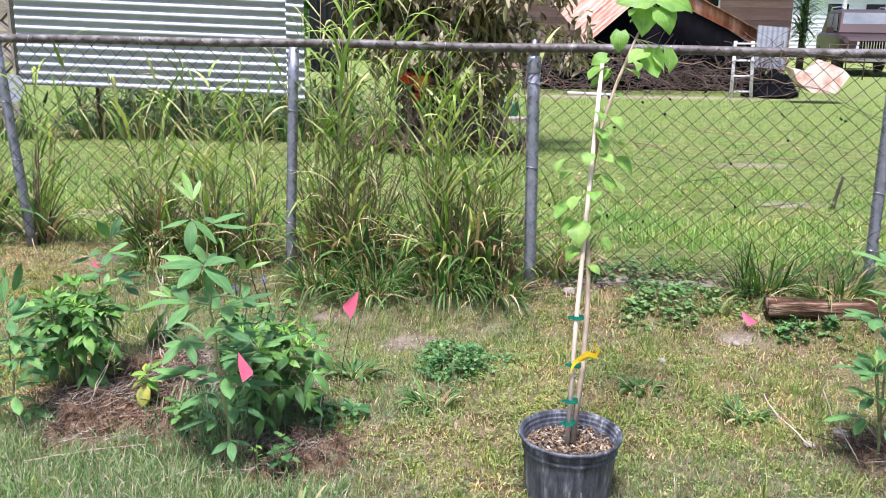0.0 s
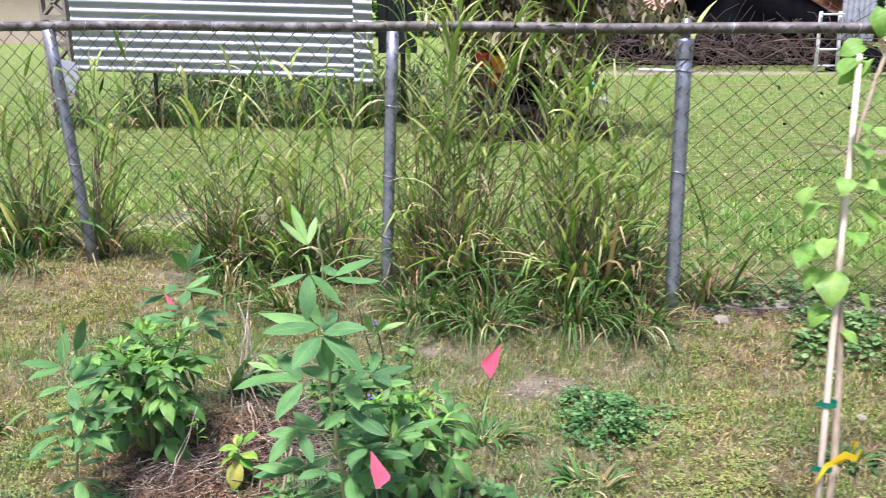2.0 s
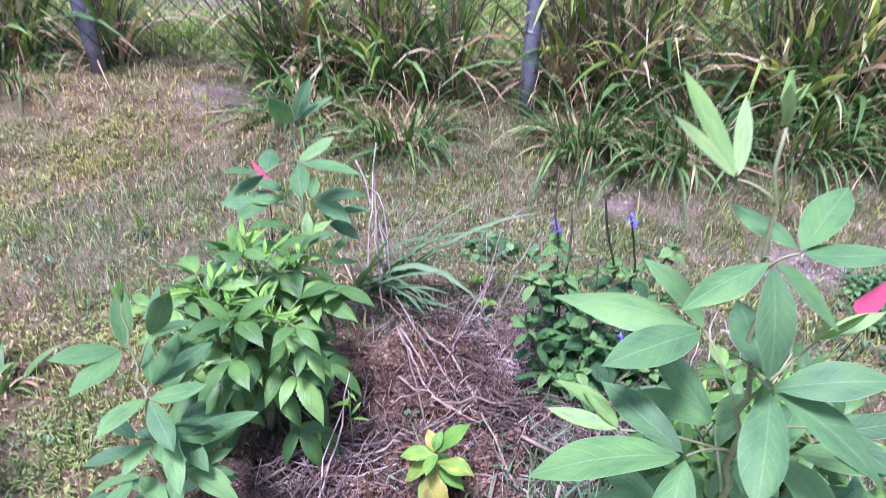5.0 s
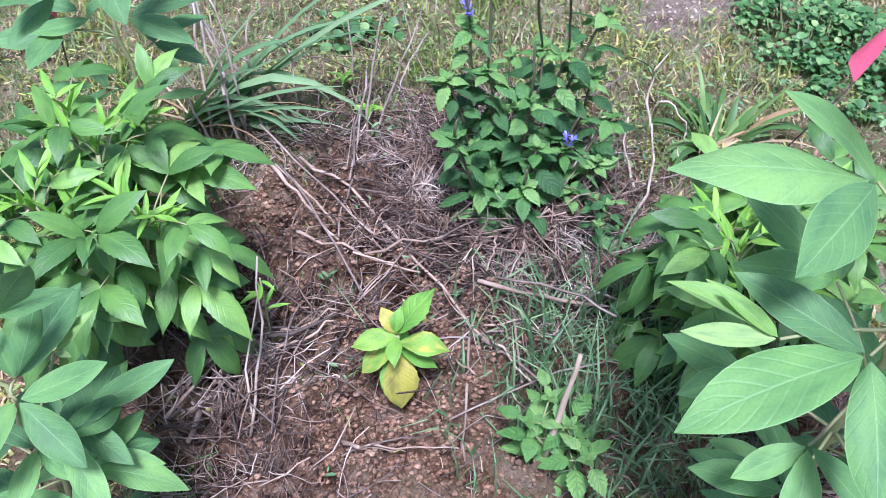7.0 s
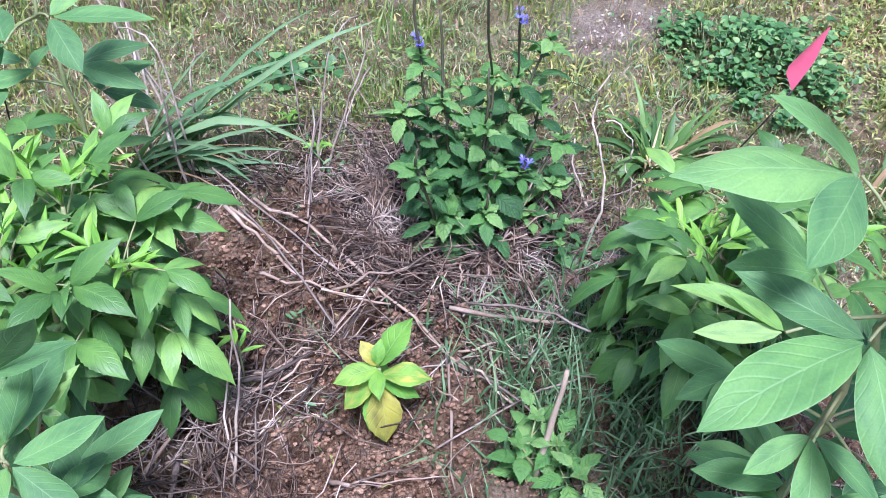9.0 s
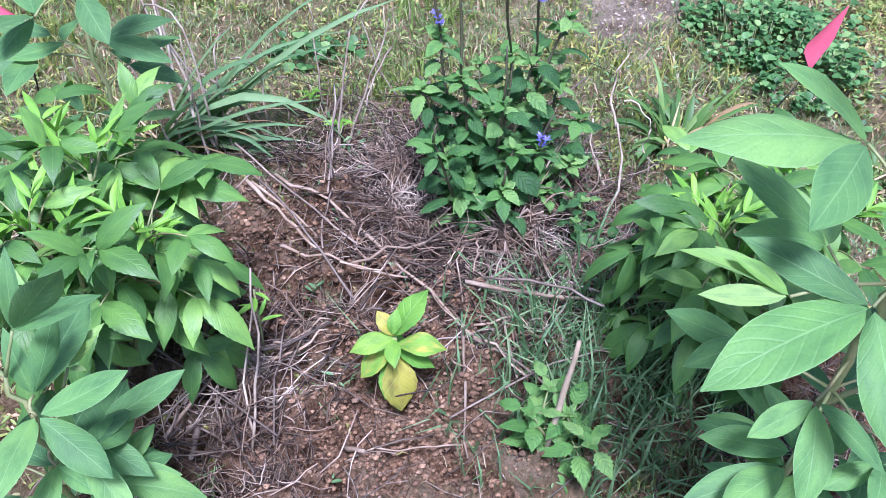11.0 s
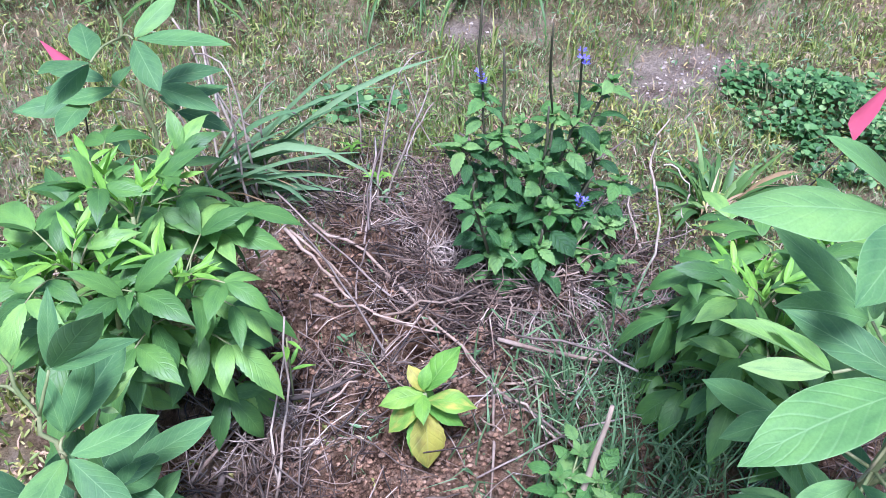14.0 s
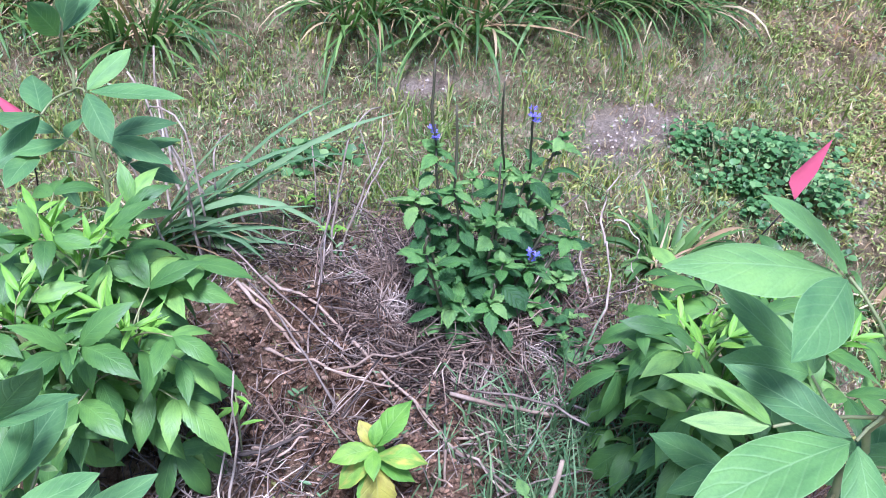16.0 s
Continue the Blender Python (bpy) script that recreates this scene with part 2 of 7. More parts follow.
M_RAIL = surf("weathered_rail", [(0.075, 0.064, 0.055), (0.15, 0.135, 0.12), (0.33, 0.32, 0.3)], 16, 150, 0.65, 0.3, bump=0.15, vary=0.4)
M_WIRE = surf("weathered_wire", [(0.05, 0.045, 0.035), (0.11, 0.09, 0.06)], 10, 90, 0.7, 0.3, bump=0)
M_TIE = surf("tie_wire", [(0.5, 0.5, 0.5), (0.65, 0.65, 0.65)], 30, 90, 0.35, 0.9, bump=0)
M_SHEET = surf("corrugated_steel", [(0.3, 0.315, 0.335), (0.44, 0.455, 0.48)], 3, 40, 0.5, 0.25, bump=0.05, stretch=(0.3, 1, 2))
M_RUST = surf("rusty_sheet", [(0.16, 0.06, 0.03), (0.4, 0.18, 0.09), (0.6, 0.42, 0.33)], 3, 30, 0.8, 0.2, stretch=(2, 2, 0.4))
M_RUST_PALE = surf("pale_rusty_sheet", [(0.32, 0.11, 0.05), (0.6, 0.36, 0.26), (0.74, 0.6, 0.52)], 1, 8, 0.75, 0.0, coords="UV", stretch=(14, 1.2, 1), vary=0.4)
# near-black without gloss; also carries the shade inside the shed
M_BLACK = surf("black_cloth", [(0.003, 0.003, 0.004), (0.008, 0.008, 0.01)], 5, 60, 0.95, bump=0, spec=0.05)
M_POT = surf("black_plastic", [(0.016, 0.018, 0.024), (0.05, 0.055, 0.066), (0.12, 0.13, 0.145), (0.38, 0.39, 0.39)], 34, 160, 0.5, bump=0.15, stretch=(1, 1, 0.22))
M_BARK = surf("bark_chips", [(0.07, 0.042, 0.024), (0.33, 0.225, 0.13), (0.78, 0.66, 0.46)], 30, 120, 0.9, rnd="island", vary=0.6, spread=(0.12, 1.25))
M_PINK = surf("pink_vinyl", [(0.8, 0.11, 0.19), (0.88, 0.19, 0.28)], 8, 80, 0.45, bump=0.05, vary=0.08)
M_FLAG_WIRE = surf("flag_wire", [(0.05, 0.045, 0.04), (0.1, 0.08, 0.07)], 30, 90, 0.6, 0.5, bump=0)
M_LOG = surf("rotting_wood", [(0.02, 0.012, 0.008), (0.13, 0.07, 0.04), (0.46, 0.34, 0.23)], 30, 90, 0.95, bump=1.0, dist=0.02, stretch=(0.1, 1, 1), spec=0.2)
M_CONCRETE = surf("old_concrete", [(0.26, 0.22, 0.17), (0.42, 0.37, 0.3)], 8, 80, 0.9)
M_SOIL = surf("sandy_soil_clod", [(0.12, 0.062, 0.034), (0.4, 0.24, 0.135), (0.62, 0.43, 0.28)], 60, 500, 0.95, bump=1.0, rnd="island", vary=0.6, spread=(0.45, 1.3))
M_BLUE = surf("blue_petal", [(0.12, 0.1, 0.6), (0.25, 0.22, 0.75)], 50, 90, 0.5, bump=0)
M_TIE_GREEN = surf("green_tape", [(0.0, 0.2, 0.12), (0.01, 0.28, 0.17)], 30, 90, 0.4, bump=0.05)
M_RIBBON = surf("yellow_ribbon", [(0.85, 0.55, 0.01), (0.9, 0.65, 0.02)], 30, 90, 0.4, bump=0.05)


def ground_material():
    m, n, l, b = base_mat("ground")
    tc = n.new("ShaderNodeTexCoord").outputs["Object"]
    big, mid, fine = noise_tex(n, l, 1.3, 4), noise_tex(n, l, 9, 6, 0.7), noise_tex(n, l, 140, 4, 0.7)
    thatch = ramp(n, l, mid, [(0.3, (0.085, 0.066, 0.03)), (0.44, (0.29, 0.225, 0.105)), (0.57, (0.52, 0.41, 0.235)), (0.7, (0.66, 0.53, 0.39))])
    green = ramp(n, l, mid, [(0.3, (0.14, 0.21, 0.045)), (0.48, (0.27, 0.38, 0.085)), (0.58, (0.39, 0.46, 0.15)), (0.7, (0.52, 0.46, 0.26))])
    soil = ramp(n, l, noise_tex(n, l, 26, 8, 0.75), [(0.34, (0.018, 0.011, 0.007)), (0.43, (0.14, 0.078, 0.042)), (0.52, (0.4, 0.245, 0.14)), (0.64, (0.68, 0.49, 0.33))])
    pale = ramp(n, l, mid, [(0.32, (0.26, 0.19, 0.125)), (0.46, (0.52, 0.42, 0.31)), (0.6, (0.8, 0.7, 0.56))])

    def spot(x, y, rx, ry, edge=0.55):
        mp = n.new("ShaderNodeMapping")
        mp.vector_type = "TEXTURE"
        mp.inputs["Location"].default_value, mp.inputs["Scale"].default_value = (x, y, 0), (rx, ry, 1000)
        l.new(tc, mp.inputs[0])
        ln = n.new("ShaderNodeVectorMath")
        ln.operation = "LENGTH"
        l.new(mp.outputs[0], ln.inputs[0])
        d = math_node(n, l, "ADD", ln.outputs["Value"], math_node(n, l, "MULTIPLY", math_node(n, l, "SUBTRACT", mid, 0.5), 3.6))
        r = n.new("ShaderNodeMapRange")
        r.inputs[1].default_value, r.inputs[2].default_value, r.inputs[3].default_value, r.inputs[4].default_value = 1 - edge, 1 + edge, 1, 0
        l.new(d, r.inputs[0])
        return r.outputs[0]

    xyz = n.new("ShaderNodeSeparateXYZ")
    l.new(tc, xyz.inputs[0])
    line = math_node(n, l, "ADD", xyz.outputs[1], math_node(n, l, "MULTIPLY", xyz.outputs[0], 0.17))
    line = math_node(n, l, "ADD", line, math_node(n, l, "MULTIPLY", math_node(n, l, "SUBTRACT", big, 0.5), 0.8))
    r = n.new("ShaderNodeMapRange")
    r.inputs[1].default_value, r.inputs[2].default_value = 4.3, 5.0
    l.new(line, r.inputs[0])
    # the yard away from the beds is closer, greener turf
    turf = ramp(n, l, mid, [(0.3, (0.15, 0.17, 0.045)), (0.46, (0.29, 0.31, 0.095)), (0.58, (0.4, 0.39, 0.15)), (0.7, (0.5, 0.43, 0.24))])
    c = mix(n, l, r.outputs[0], mix(n, l, spot(-0.6, 3.1, 4.2, 2.2, 0.3), turf, thatch), green)
    for x, y, rx, ry in BARE:
        c = mix(n, l, spot(x, y, rx, ry, 0.85), c, pale)
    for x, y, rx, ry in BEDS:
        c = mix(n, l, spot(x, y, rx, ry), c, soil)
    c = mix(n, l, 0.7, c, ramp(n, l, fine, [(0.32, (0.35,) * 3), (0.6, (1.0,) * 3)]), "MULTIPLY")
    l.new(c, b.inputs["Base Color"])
    b.inputs["Roughness"].default_value = 0.95
    b.inputs["Specular IOR Level"].default_value = 0.2
    add_bump(n, l, b, math_node(n, l, "ADD", fine, noise_tex(n, l, 420, 4, 0.7)), 1.0, 0.018)
    return m


# bare places and planting beds: centre and radii
BEDS = [(-0.98, 2.89, 0.42, 0.42), (-0.52, 2.46, 0.22, 0.17), (-1.26, 2.68, 0.17, 0.13), (1.5, 2.45, 0.22, 0.18)]
BARE = [(-0.1, 3.58, 0.14, 0.09), (-0.22, 3.5, 0.07, 0.05), (1.3, 3.55, 0.1, 0.05), (-0.55, 3.85, 0.07, 0.04), (-1.75, 4.42, 0.14, 0.1), (3.6, 17.1, 3.0, 0.3), (3.2, 8.6, 0.3, 0.12), (-1.9, 5.6, 0.3, 0.3), (2.8, 6.6, 0.25, 0.1)]


def fence_y(x):
    return 4.17 - 0.17 * x


def smooth(k):
    k = np.clip(k, 0, 1)
    return k * k * (3 - 2 * k)


def gz(x, y):
    """The ground's height."""
    x, y = np.asarray(x, float), np.asarray(y, float)
    d = y - fence_y(x)
    z = (0.07 + np.minimum(0.016 * (x + 0.2) ** 2, 0.075)) * smooth((d + 0.5) / 0.42) * (1 - smooth((d - 0.5) / 2.0))
    z = z + 0.035 * np.exp(-((x + 0.95) ** 2 + (y - 2.95) ** 2) / 0.2) - 0.035 * np.exp(-(x ** 2 / 0.5 + (y - 3.62) ** 2 / 0.12))
    return z + 0.006 * np.sin(5.1 * x + 1.3 * y) * np.sin(4.3 * y - 0.7 * x) + 0.004 * np.sin(13 * x + 3) * np.sin(11 * y)


def lump(x, y):
    """The bed's clods: how much they stand over the smooth ground."""
    p = Vector((x, y, 0.0))
    return 0.09 * abs(noise.noise(p * 10)) + 0.055 * noise.noise(p * 24) + 0.026 * noise.noise(p * 55) - 0.012


def bed_share(x, y):
    return 1 - smooth((inside(x, y, BEDS) - 0.75) / 0.5)


def top_z(x, y):
    """The ground's height with the clods of the beds."""
    return float(gz(x, y)) + float(bed_share(x, y)) * lump(x, y)


def inside(x, y, spots):
    k = np.full(np.shape(x), 9.0)
    for cx, cy, rx, ry in spots:
        k = np.minimum(k, np.hypot((x - cx) / rx, (y - cy) / ry))
    return k


# ---- geometry helpers ----
class Geo:
    """Gathers vertices, faces and UVs of one mesh."""

    def __init__(self):
        self.v, self.f, self.uv = [], [], []

    def add(self, verts, faces, uvs=None):
        k = len(self.v)
        self.v += [tuple(p) for p in verts]
        self.f += [tuple(i + k for i in q) for q in faces]
        self.uv += list(uvs) if uvs else [(0.5, 0.5)] * len(verts)

    def tube(self, pts, radii, n=6, cap=True):
        pts = [Vector(p) for p in pts]
        if isinstance(radii, (int, float)):
            radii = [radii] * len(pts)
        verts, up = [], Vector((0.31, 0.17, 0.93))
        for i, p in enumerate(pts):
            d = (pts[min(i + 1, len(pts) - 1)] - pts[max(i - 1, 0)]).normalized()
            a = d.cross(up if abs(d.dot(up)) < 0.95 else Vector((1, 0, 0))).normalized()
            b = d.cross(a)
            verts += [p + radii[i] * (math.cos(6.2832 * j / n) * a + math.sin(6.2832 * j / n) * b) for j in range(n)]
        faces = [(i * n + j, i * n + (j + 1) % n, (i + 1) * n + (j + 1) % n, (i + 1) * n + j) for i in range(len(pts) - 1) for j in range(n)]
        if cap:
            faces += [tuple(range(n))[::-1], tuple((len(pts) - 1) * n + j for j in range(n))]
        self.add(verts, faces)

    def ribbon(self, pts, widths, side, fold=0.0):
        """A blade: a strip along pts, folded a little along its middle."""
        verts, uvs, m = [], [], len(pts)
        for i, p in enumerate(pts):
            p, w = Vector(p), widths[i]
            d = (Vector(pts[min(i + 1, m - 1)]) - Vector(pts[max(i - 1, 0)])).normalized()
            s = Vector(side)
            s = (s - d * s.dot(d)).normalized()
            nrm = s.cross(d)
            verts += [p - s * w + nrm * fold * w, p, p + s * w + nrm * fold * w]
            uvs += [(0.0, i / m), (0.5, i / m), (1.0, i / m)]
        faces = [(3 * i + j, 3 * i + j + 1, 3 * i + j + 4, 3 * i + j + 3) for i in range(m - 1) for j in (0, 1)]
        self.add(verts, faces, uvs)

    def box(self, c, s, rot=None):
        verts = [Vector((sx * s[0] / 2, sy * s[1] / 2, sz * s[2] / 2)) for sx in (-1, 1) for sy in (-1, 1) for sz in (-1, 1)]
        if rot:
            verts = [rot @ p for p in verts]
        self.add([p + Vector(c) for p in verts], [(0, 1, 3, 2), (4, 6, 7, 5), (0, 4, 5, 1), (2, 3, 7, 6), (0, 2, 6, 4), (1, 5, 7, 3)])

    def lathe(self, profile, n=32, centre=(0, 0, 0)):
        verts = [(centre[0] + r * math.cos(6.28319 * j / n), centre[1] + r * math.sin(6.28319 * j / n), centre[2] + z) for r, z in profile for j in range(n)]
        self.add(verts, [(i * n + j, i * n + (j + 1) % n, (i + 1) * n + (j + 1) % n, (i + 1) * n + j) for i in range(len(profile) - 1) for j in range(n)])

    def mesh(self, name, mat, smooth_faces=True):
        me = bpy.data.meshes.new(name)
        me.from_pydata([tuple(p) for p in self.v], [], self.f)
        layer = me.uv_layers.new(name="UVMap")
        idx = np.empty(len(me.loops), dtype=np.int32)
        me.loops.foreach_get("vertex_index", idx)
        layer.data.foreach_set("uv", np.array(self.uv, dtype=np.float32)[idx].ravel())
        me.materials.append(mat)
        me.polygons.foreach_set("use_smooth", [smooth_faces] * len(me.polygons))
        me.update()
        return me


def part(name, geo, mat, parent=None, label="", smooth_faces=True, m=None):
    """Links geometry (or a shared mesh) as one object under a thing."""
    ob = new(name, geo.mesh(name, mat, smooth_faces) if isinstance(geo, Geo) else geo)
    if parent is not None:
        ob.parent = parent
    if m is not None:
        ob.matrix_basis = m
    if label:
        tagged(ob, label)
    return ob


def thing(name, place, label, category, group="", kind=""):
    ob = new(name)
    ob.empty_display_size = 0.05
    ob.location = place
    return tagged(ob, label, category, group, kind)


def bent(p0, p1, n=6, sag=0.0, wob=0.0, r=random):
    """Points from p0 to p1 with a bow and some wobble."""
    p0, p1 = Vector(p0), Vector(p1)
    side = Vector((r.uniform(-1, 1), r.uniform(-1, 1), r.uniform(-1, 1))) * wob
    out = []
    for i in range(n):
        k = i / (n - 1)
        q = p0.lerp(p1, k) + side * math.sin(3.1416 * k) + Vector((0, 0, sag * math.sin(3.1416 * k)))
        if 0 < i < n - 1:
            q += Vector((r.uniform(-1, 1), r.uniform(-1, 1), r.uniform(-1, 1))) * wob * 0.25
        out.append(q)
    return out


def leaf_mesh(name, mat, length, width, belly=0.42, droop=0.5, fold=0.25, teeth=0.0, segs=7, wave=0.0, seed=0, heart=0.0, taper=0.3, cup=0.12):
    """One leaf along +Y with its face up: outline, fold along the midrib, arched halves, drooping tip, toothed edge."""
    g, verts, uvs = Geo(), [], []
    y = z = 0.0
    for i in range(segs + 1):
        v = i / segs
        k = v ** (math.log(0.5) / math.log(belly))
        w = width * 0.5 * max(0.0, math.sin(math.pi * min(k, 1.0))) ** (0.68 + taper * v)
        if heart and i == 0:
            w = width * 0.24
        jag = 1.0
        if teeth and 0 < i < segs:
            jag = 1 + (teeth if i % 2 else -teeth)
        a = droop * (v - 0.25)
        if i:
            y += length / segs * math.cos(a)
            z -= length / segs * math.sin(a)
        wv = wave * width * math.sin(9 * v + seed)
        for q in (-1, -0.55, 0, 0.55, 1):
            back = -heart * length * abs(q) if i == 0 else 0.0
            wide = w * q * (jag if abs(q) == 1 else 1.0)
            verts.append((wide, y + back, z + fold * w * abs(q) - cup * w * q * q * 2 + cup * w * abs(q) + wv * q * abs(q)))
            uvs.append((0.5 + 0.5 * q, v))
    faces = [(5 * i + j, 5 * i + j + 1, 5 * i + j + 6, 5 * i + j + 5) for i in range(segs) for j in range(4)]
    g.add(verts, faces, uvs)
    return g.mesh(name, mat)


def leaf_pose(p, d, scale=1.0, up=(0, 0, 1), roll=0.0):
    """The pose of a leaf that starts at p and points along d."""
    d = Vector(d).normalized()
    x = d.cross(Vector(up))
    x = x.normalized() if x.length > 1e-4 else Vector((1, 0, 0))
    z = x.cross(d)
    m = Matrix((x, d, z)).transposed().to_4x4()
    return Matrix.Translation(p) @ m @ Matrix.Rotation(roll, 4, "Y") @ Matrix.Scale(scale, 4)


def azel(az, el):
    az, el = radians(az), radians(el)
    return Vector((math.cos(az) * math.cos(el), math.sin(az) * math.cos(el), math.sin(el)))


# ---- the ground: one sheet, finer in the planting bed ----
def build_ground():
    def axis(stops):
        out = []
        for a, b, step in stops:
            out += list(np.linspace(a, b, max(2, int(round((b - a) / step)) + 1)))[:-1]
        return np.array(out + [stops[-1][1]])

    xs = axis([(-400, -40, 60), (-40, -8, 4), (-8, -2.4, 0.35), (-2.4, -1.55, 0.05), (-1.55, -0.25, 0.0085), (-0.25, 2.6, 0.05), (2.6, 9, 0.4), (9, 40, 4), (40, 400, 60)])
    ys = axis([(-200, -10, 30), (-10, 1.6, 0.5), (1.6, 2.3, 0.06), (2.3, 3.45, 0.0085), (3.45, 5.2, 0.05), (5.2, 12, 0.35), (12, 40, 3), (40, 600, 70)])
    X, Y = np.meshgrid(xs, ys)
    Z = gz(X, Y)
    bed = bed_share(X, Y)
    for i, j in zip(*np.nonzero(bed > 0.01)):
        Z[i, j] += bed[i, j] * (lump(X[i, j], Y[i, j]) + 0.012 * noise.noise(Vector((X[i, j], Y[i, j], 0.0)) * 120))
    # a small dark hole in the bed
    Z -= 0.14 * np.exp(-(((X + 1.02) / 0.046) ** 2 + ((Y - 2.927) / 0.036) ** 2) ** 3)
    g = Geo()
    nx, ny = len(xs), len(ys)
    g.v = np.stack([X, Y, Z], -1).reshape(-1, 3).tolist()
    g.f = [(j * nx + i, j * nx + i + 1, (j + 1) * nx + i + 1, (j + 1) * nx + i) for j in range(ny - 1) for i in range(nx - 1)]
    g.uv = [(0.5, 0.5)] * len(g.v)
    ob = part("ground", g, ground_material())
    tagged(ob, "patchy lawn soil with sandy bare spots and beds", "ground", kind="structure")


build_ground()


def blades(name, xs, ys, heights, widths, lean, mat, label, parent=None, curl=0.5):
    """Many short grass blades as one mesh."""
    k = len(xs)
    zs = gz(xs, ys) - 0.004
    az, tw = rng.uniform(0, 6.283, k), rng.uniform(0, 6.283, k)
    ln = np.abs(rng.normal(0, lean, k))
    base = np.stack([xs, ys, zs], 1)
    out = np.stack([np.cos(az), np.sin(az), np.zeros(k)], 1)
    side = np.stack([np.cos(tw), np.sin(tw), np.zeros(k)], 1) * (widths / 2)[:, None]
    up = np.array([0, 0, 1.0])
    mid = base + (out * np.sin(ln * 0.6)[:, None] + up * np.cos(ln * 0.6)[:, None]) * (heights * 0.55)[:, None]
    l2 = np.minimum(ln * (1 + curl) + 0.2, 2.2)
    tip = mid + (out * np.sin(l2)[:, None] + up * np.cos(l2)[:, None]) * (heights * 0.5)[:, None]
    v = np.stack([base - side, base + side, mid + side * 0.8, mid - side * 0.8, tip], 1).reshape(-1, 3)
    i = (np.arange(k) * 5)[:, None]
    quads = (i + np.array([0, 1, 2, 3])).tolist()
    tris = (i + np.array([3, 2, 4])).tolist()
    me = bpy.data.meshes.new(name)
    me.from_pydata(v.tolist(), [], quads + tris)
    me.materials.append(mat)
    me.update()
    ob = new(name, me)
    if parent:
        ob.parent = parent
    return tagged(ob, label, "grass", kind="stuff")


# ---- lawn ----
def build_lawn():
    def scatter(k, x0, x1, y0, y1, keep):
        x, y = rng.uniform(x0, x1, k), rng.uniform(y0, y1, k)
        patch = 0.5 + 0.25 * np.sin(3.1 * x + 1.7 * y) + 0.25 * np.sin(7.3 * x - 2 + 0.5 * np.sin(5 * y)) * np.sin(6.1 * y + 1)
        ok = rng.uniform(0, 1, k) < keep(x, y, patch)
        return x[ok], y[ok]

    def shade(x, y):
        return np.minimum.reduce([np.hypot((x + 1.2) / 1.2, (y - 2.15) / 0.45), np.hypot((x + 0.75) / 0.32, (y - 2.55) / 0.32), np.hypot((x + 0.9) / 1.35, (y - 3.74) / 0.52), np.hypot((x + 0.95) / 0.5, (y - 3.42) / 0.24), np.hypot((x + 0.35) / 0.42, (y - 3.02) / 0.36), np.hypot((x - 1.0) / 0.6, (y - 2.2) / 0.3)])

    def near(x, y, patch):
        d = y - fence_y(x)
        return np.where(shade(x, y) < 0.95, 0.3, 1.0) * np.where(inside(x, y, BEDS) < 0.95, 0.04, np.where(inside(x, y, BARE) + 0.9 * (patch - 0.5) + 0.25 * np.sin(31 * x) * np.sin(37 * y) < 0.85, 0.18, 0.55 + 0.45 * patch)) * (d < 0.15)

    x, y = scatter(330000, -3.6, 2.4, 1.6, 4.75, near)
    k = len(x)
    blades("lawn_grass", x, y, rng.gamma(4, 0.005, k), rng.uniform(0.0025, 0.0072, k), 1.45, M_LAWN, "short patchy yellow-green lawn grass with straw-coloured blades")

    def rest(x, y, patch):
        core = (x > -3.6) & (x < 2.4) & (y > 1.6)
        return np.where(core | (y > fence_y(x)), 0, 0.5 + 0.5 * patch)

    x, y = scatter(200000, -9, 8, -4, 6, rest)
    k = len(x)
    blades("lawn_grass", x, y, rng.gamma(6, 0.007, k), rng.uniform(0.004, 0.008, k), 0.8, M_LAWN, "short patchy yellow-green lawn grass around the beds")
    # pale straw lying on the bare spots
    x, y = scatter(34000, -2.6, 2.2, 1.8, 4.3, lambda x, y, p: np.where(inside(x, y, BARE) < 1.15, 0.6, 0.25 * (1.2 - p)) * (inside(x, y, BEDS) > 0.9))
    k = len(x)
    blades("lawn_straw", x, y, rng.uniform(0.012, 0.04, k), rng.uniform(0.0015, 0.0032, k), 1.5, M_DRY_BLADE, "pale dry grass straw lying on bare soil", curl=0.2)

    # pale grit on the bare spots
    cx, cy = scatter(60000, -2.6, 2.2, 1.8, 4.3, lambda x, y, p: np.clip(1.25 - inside(x, y, BARE), 0, 1) * 0.9)
    k = len(cx)
    size, turn = 0.0012 + 0.0045 * rng.uniform(0, 1, k) ** 3, rng.uniform(0, 6.283, k)
    base, up = np.stack([cx, cy, gz(cx, cy) + 0.001], 1), np.array([0, 0, 1.0])
    arms = [base + size[:, None] * np.stack([np.cos(turn + 1.571 * q), np.sin(turn + 1.571 * q), np.zeros(k)], 1) * rng.uniform(0.7, 1.4, k)[:, None] for q in range(4)]
    v = np.stack(arms + [base + up * (size * rng.uniform(0.5, 1.1, k))[:, None]], 1).reshape(-1, 3)
    i = (np.arange(k) * 5)[:, None]
    me = bpy.data.meshes.new("grit")
    me.from_pydata(v.tolist(), [], sum(((i + np.array(f)).tolist() for f in ([0, 1, 4], [1, 2, 4], [2, 3, 4], [3, 0, 4])), []))
    me.materials.append(M_GRIT)
    me.update()
    tagged(new("grit", me), "pale tan grit lying on the bare spots", "grit", kind="stuff")

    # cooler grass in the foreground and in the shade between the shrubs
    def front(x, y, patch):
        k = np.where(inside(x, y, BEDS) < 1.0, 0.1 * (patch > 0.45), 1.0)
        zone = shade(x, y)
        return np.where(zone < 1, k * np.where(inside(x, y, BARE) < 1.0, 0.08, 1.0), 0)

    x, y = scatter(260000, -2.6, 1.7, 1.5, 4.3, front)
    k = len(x)
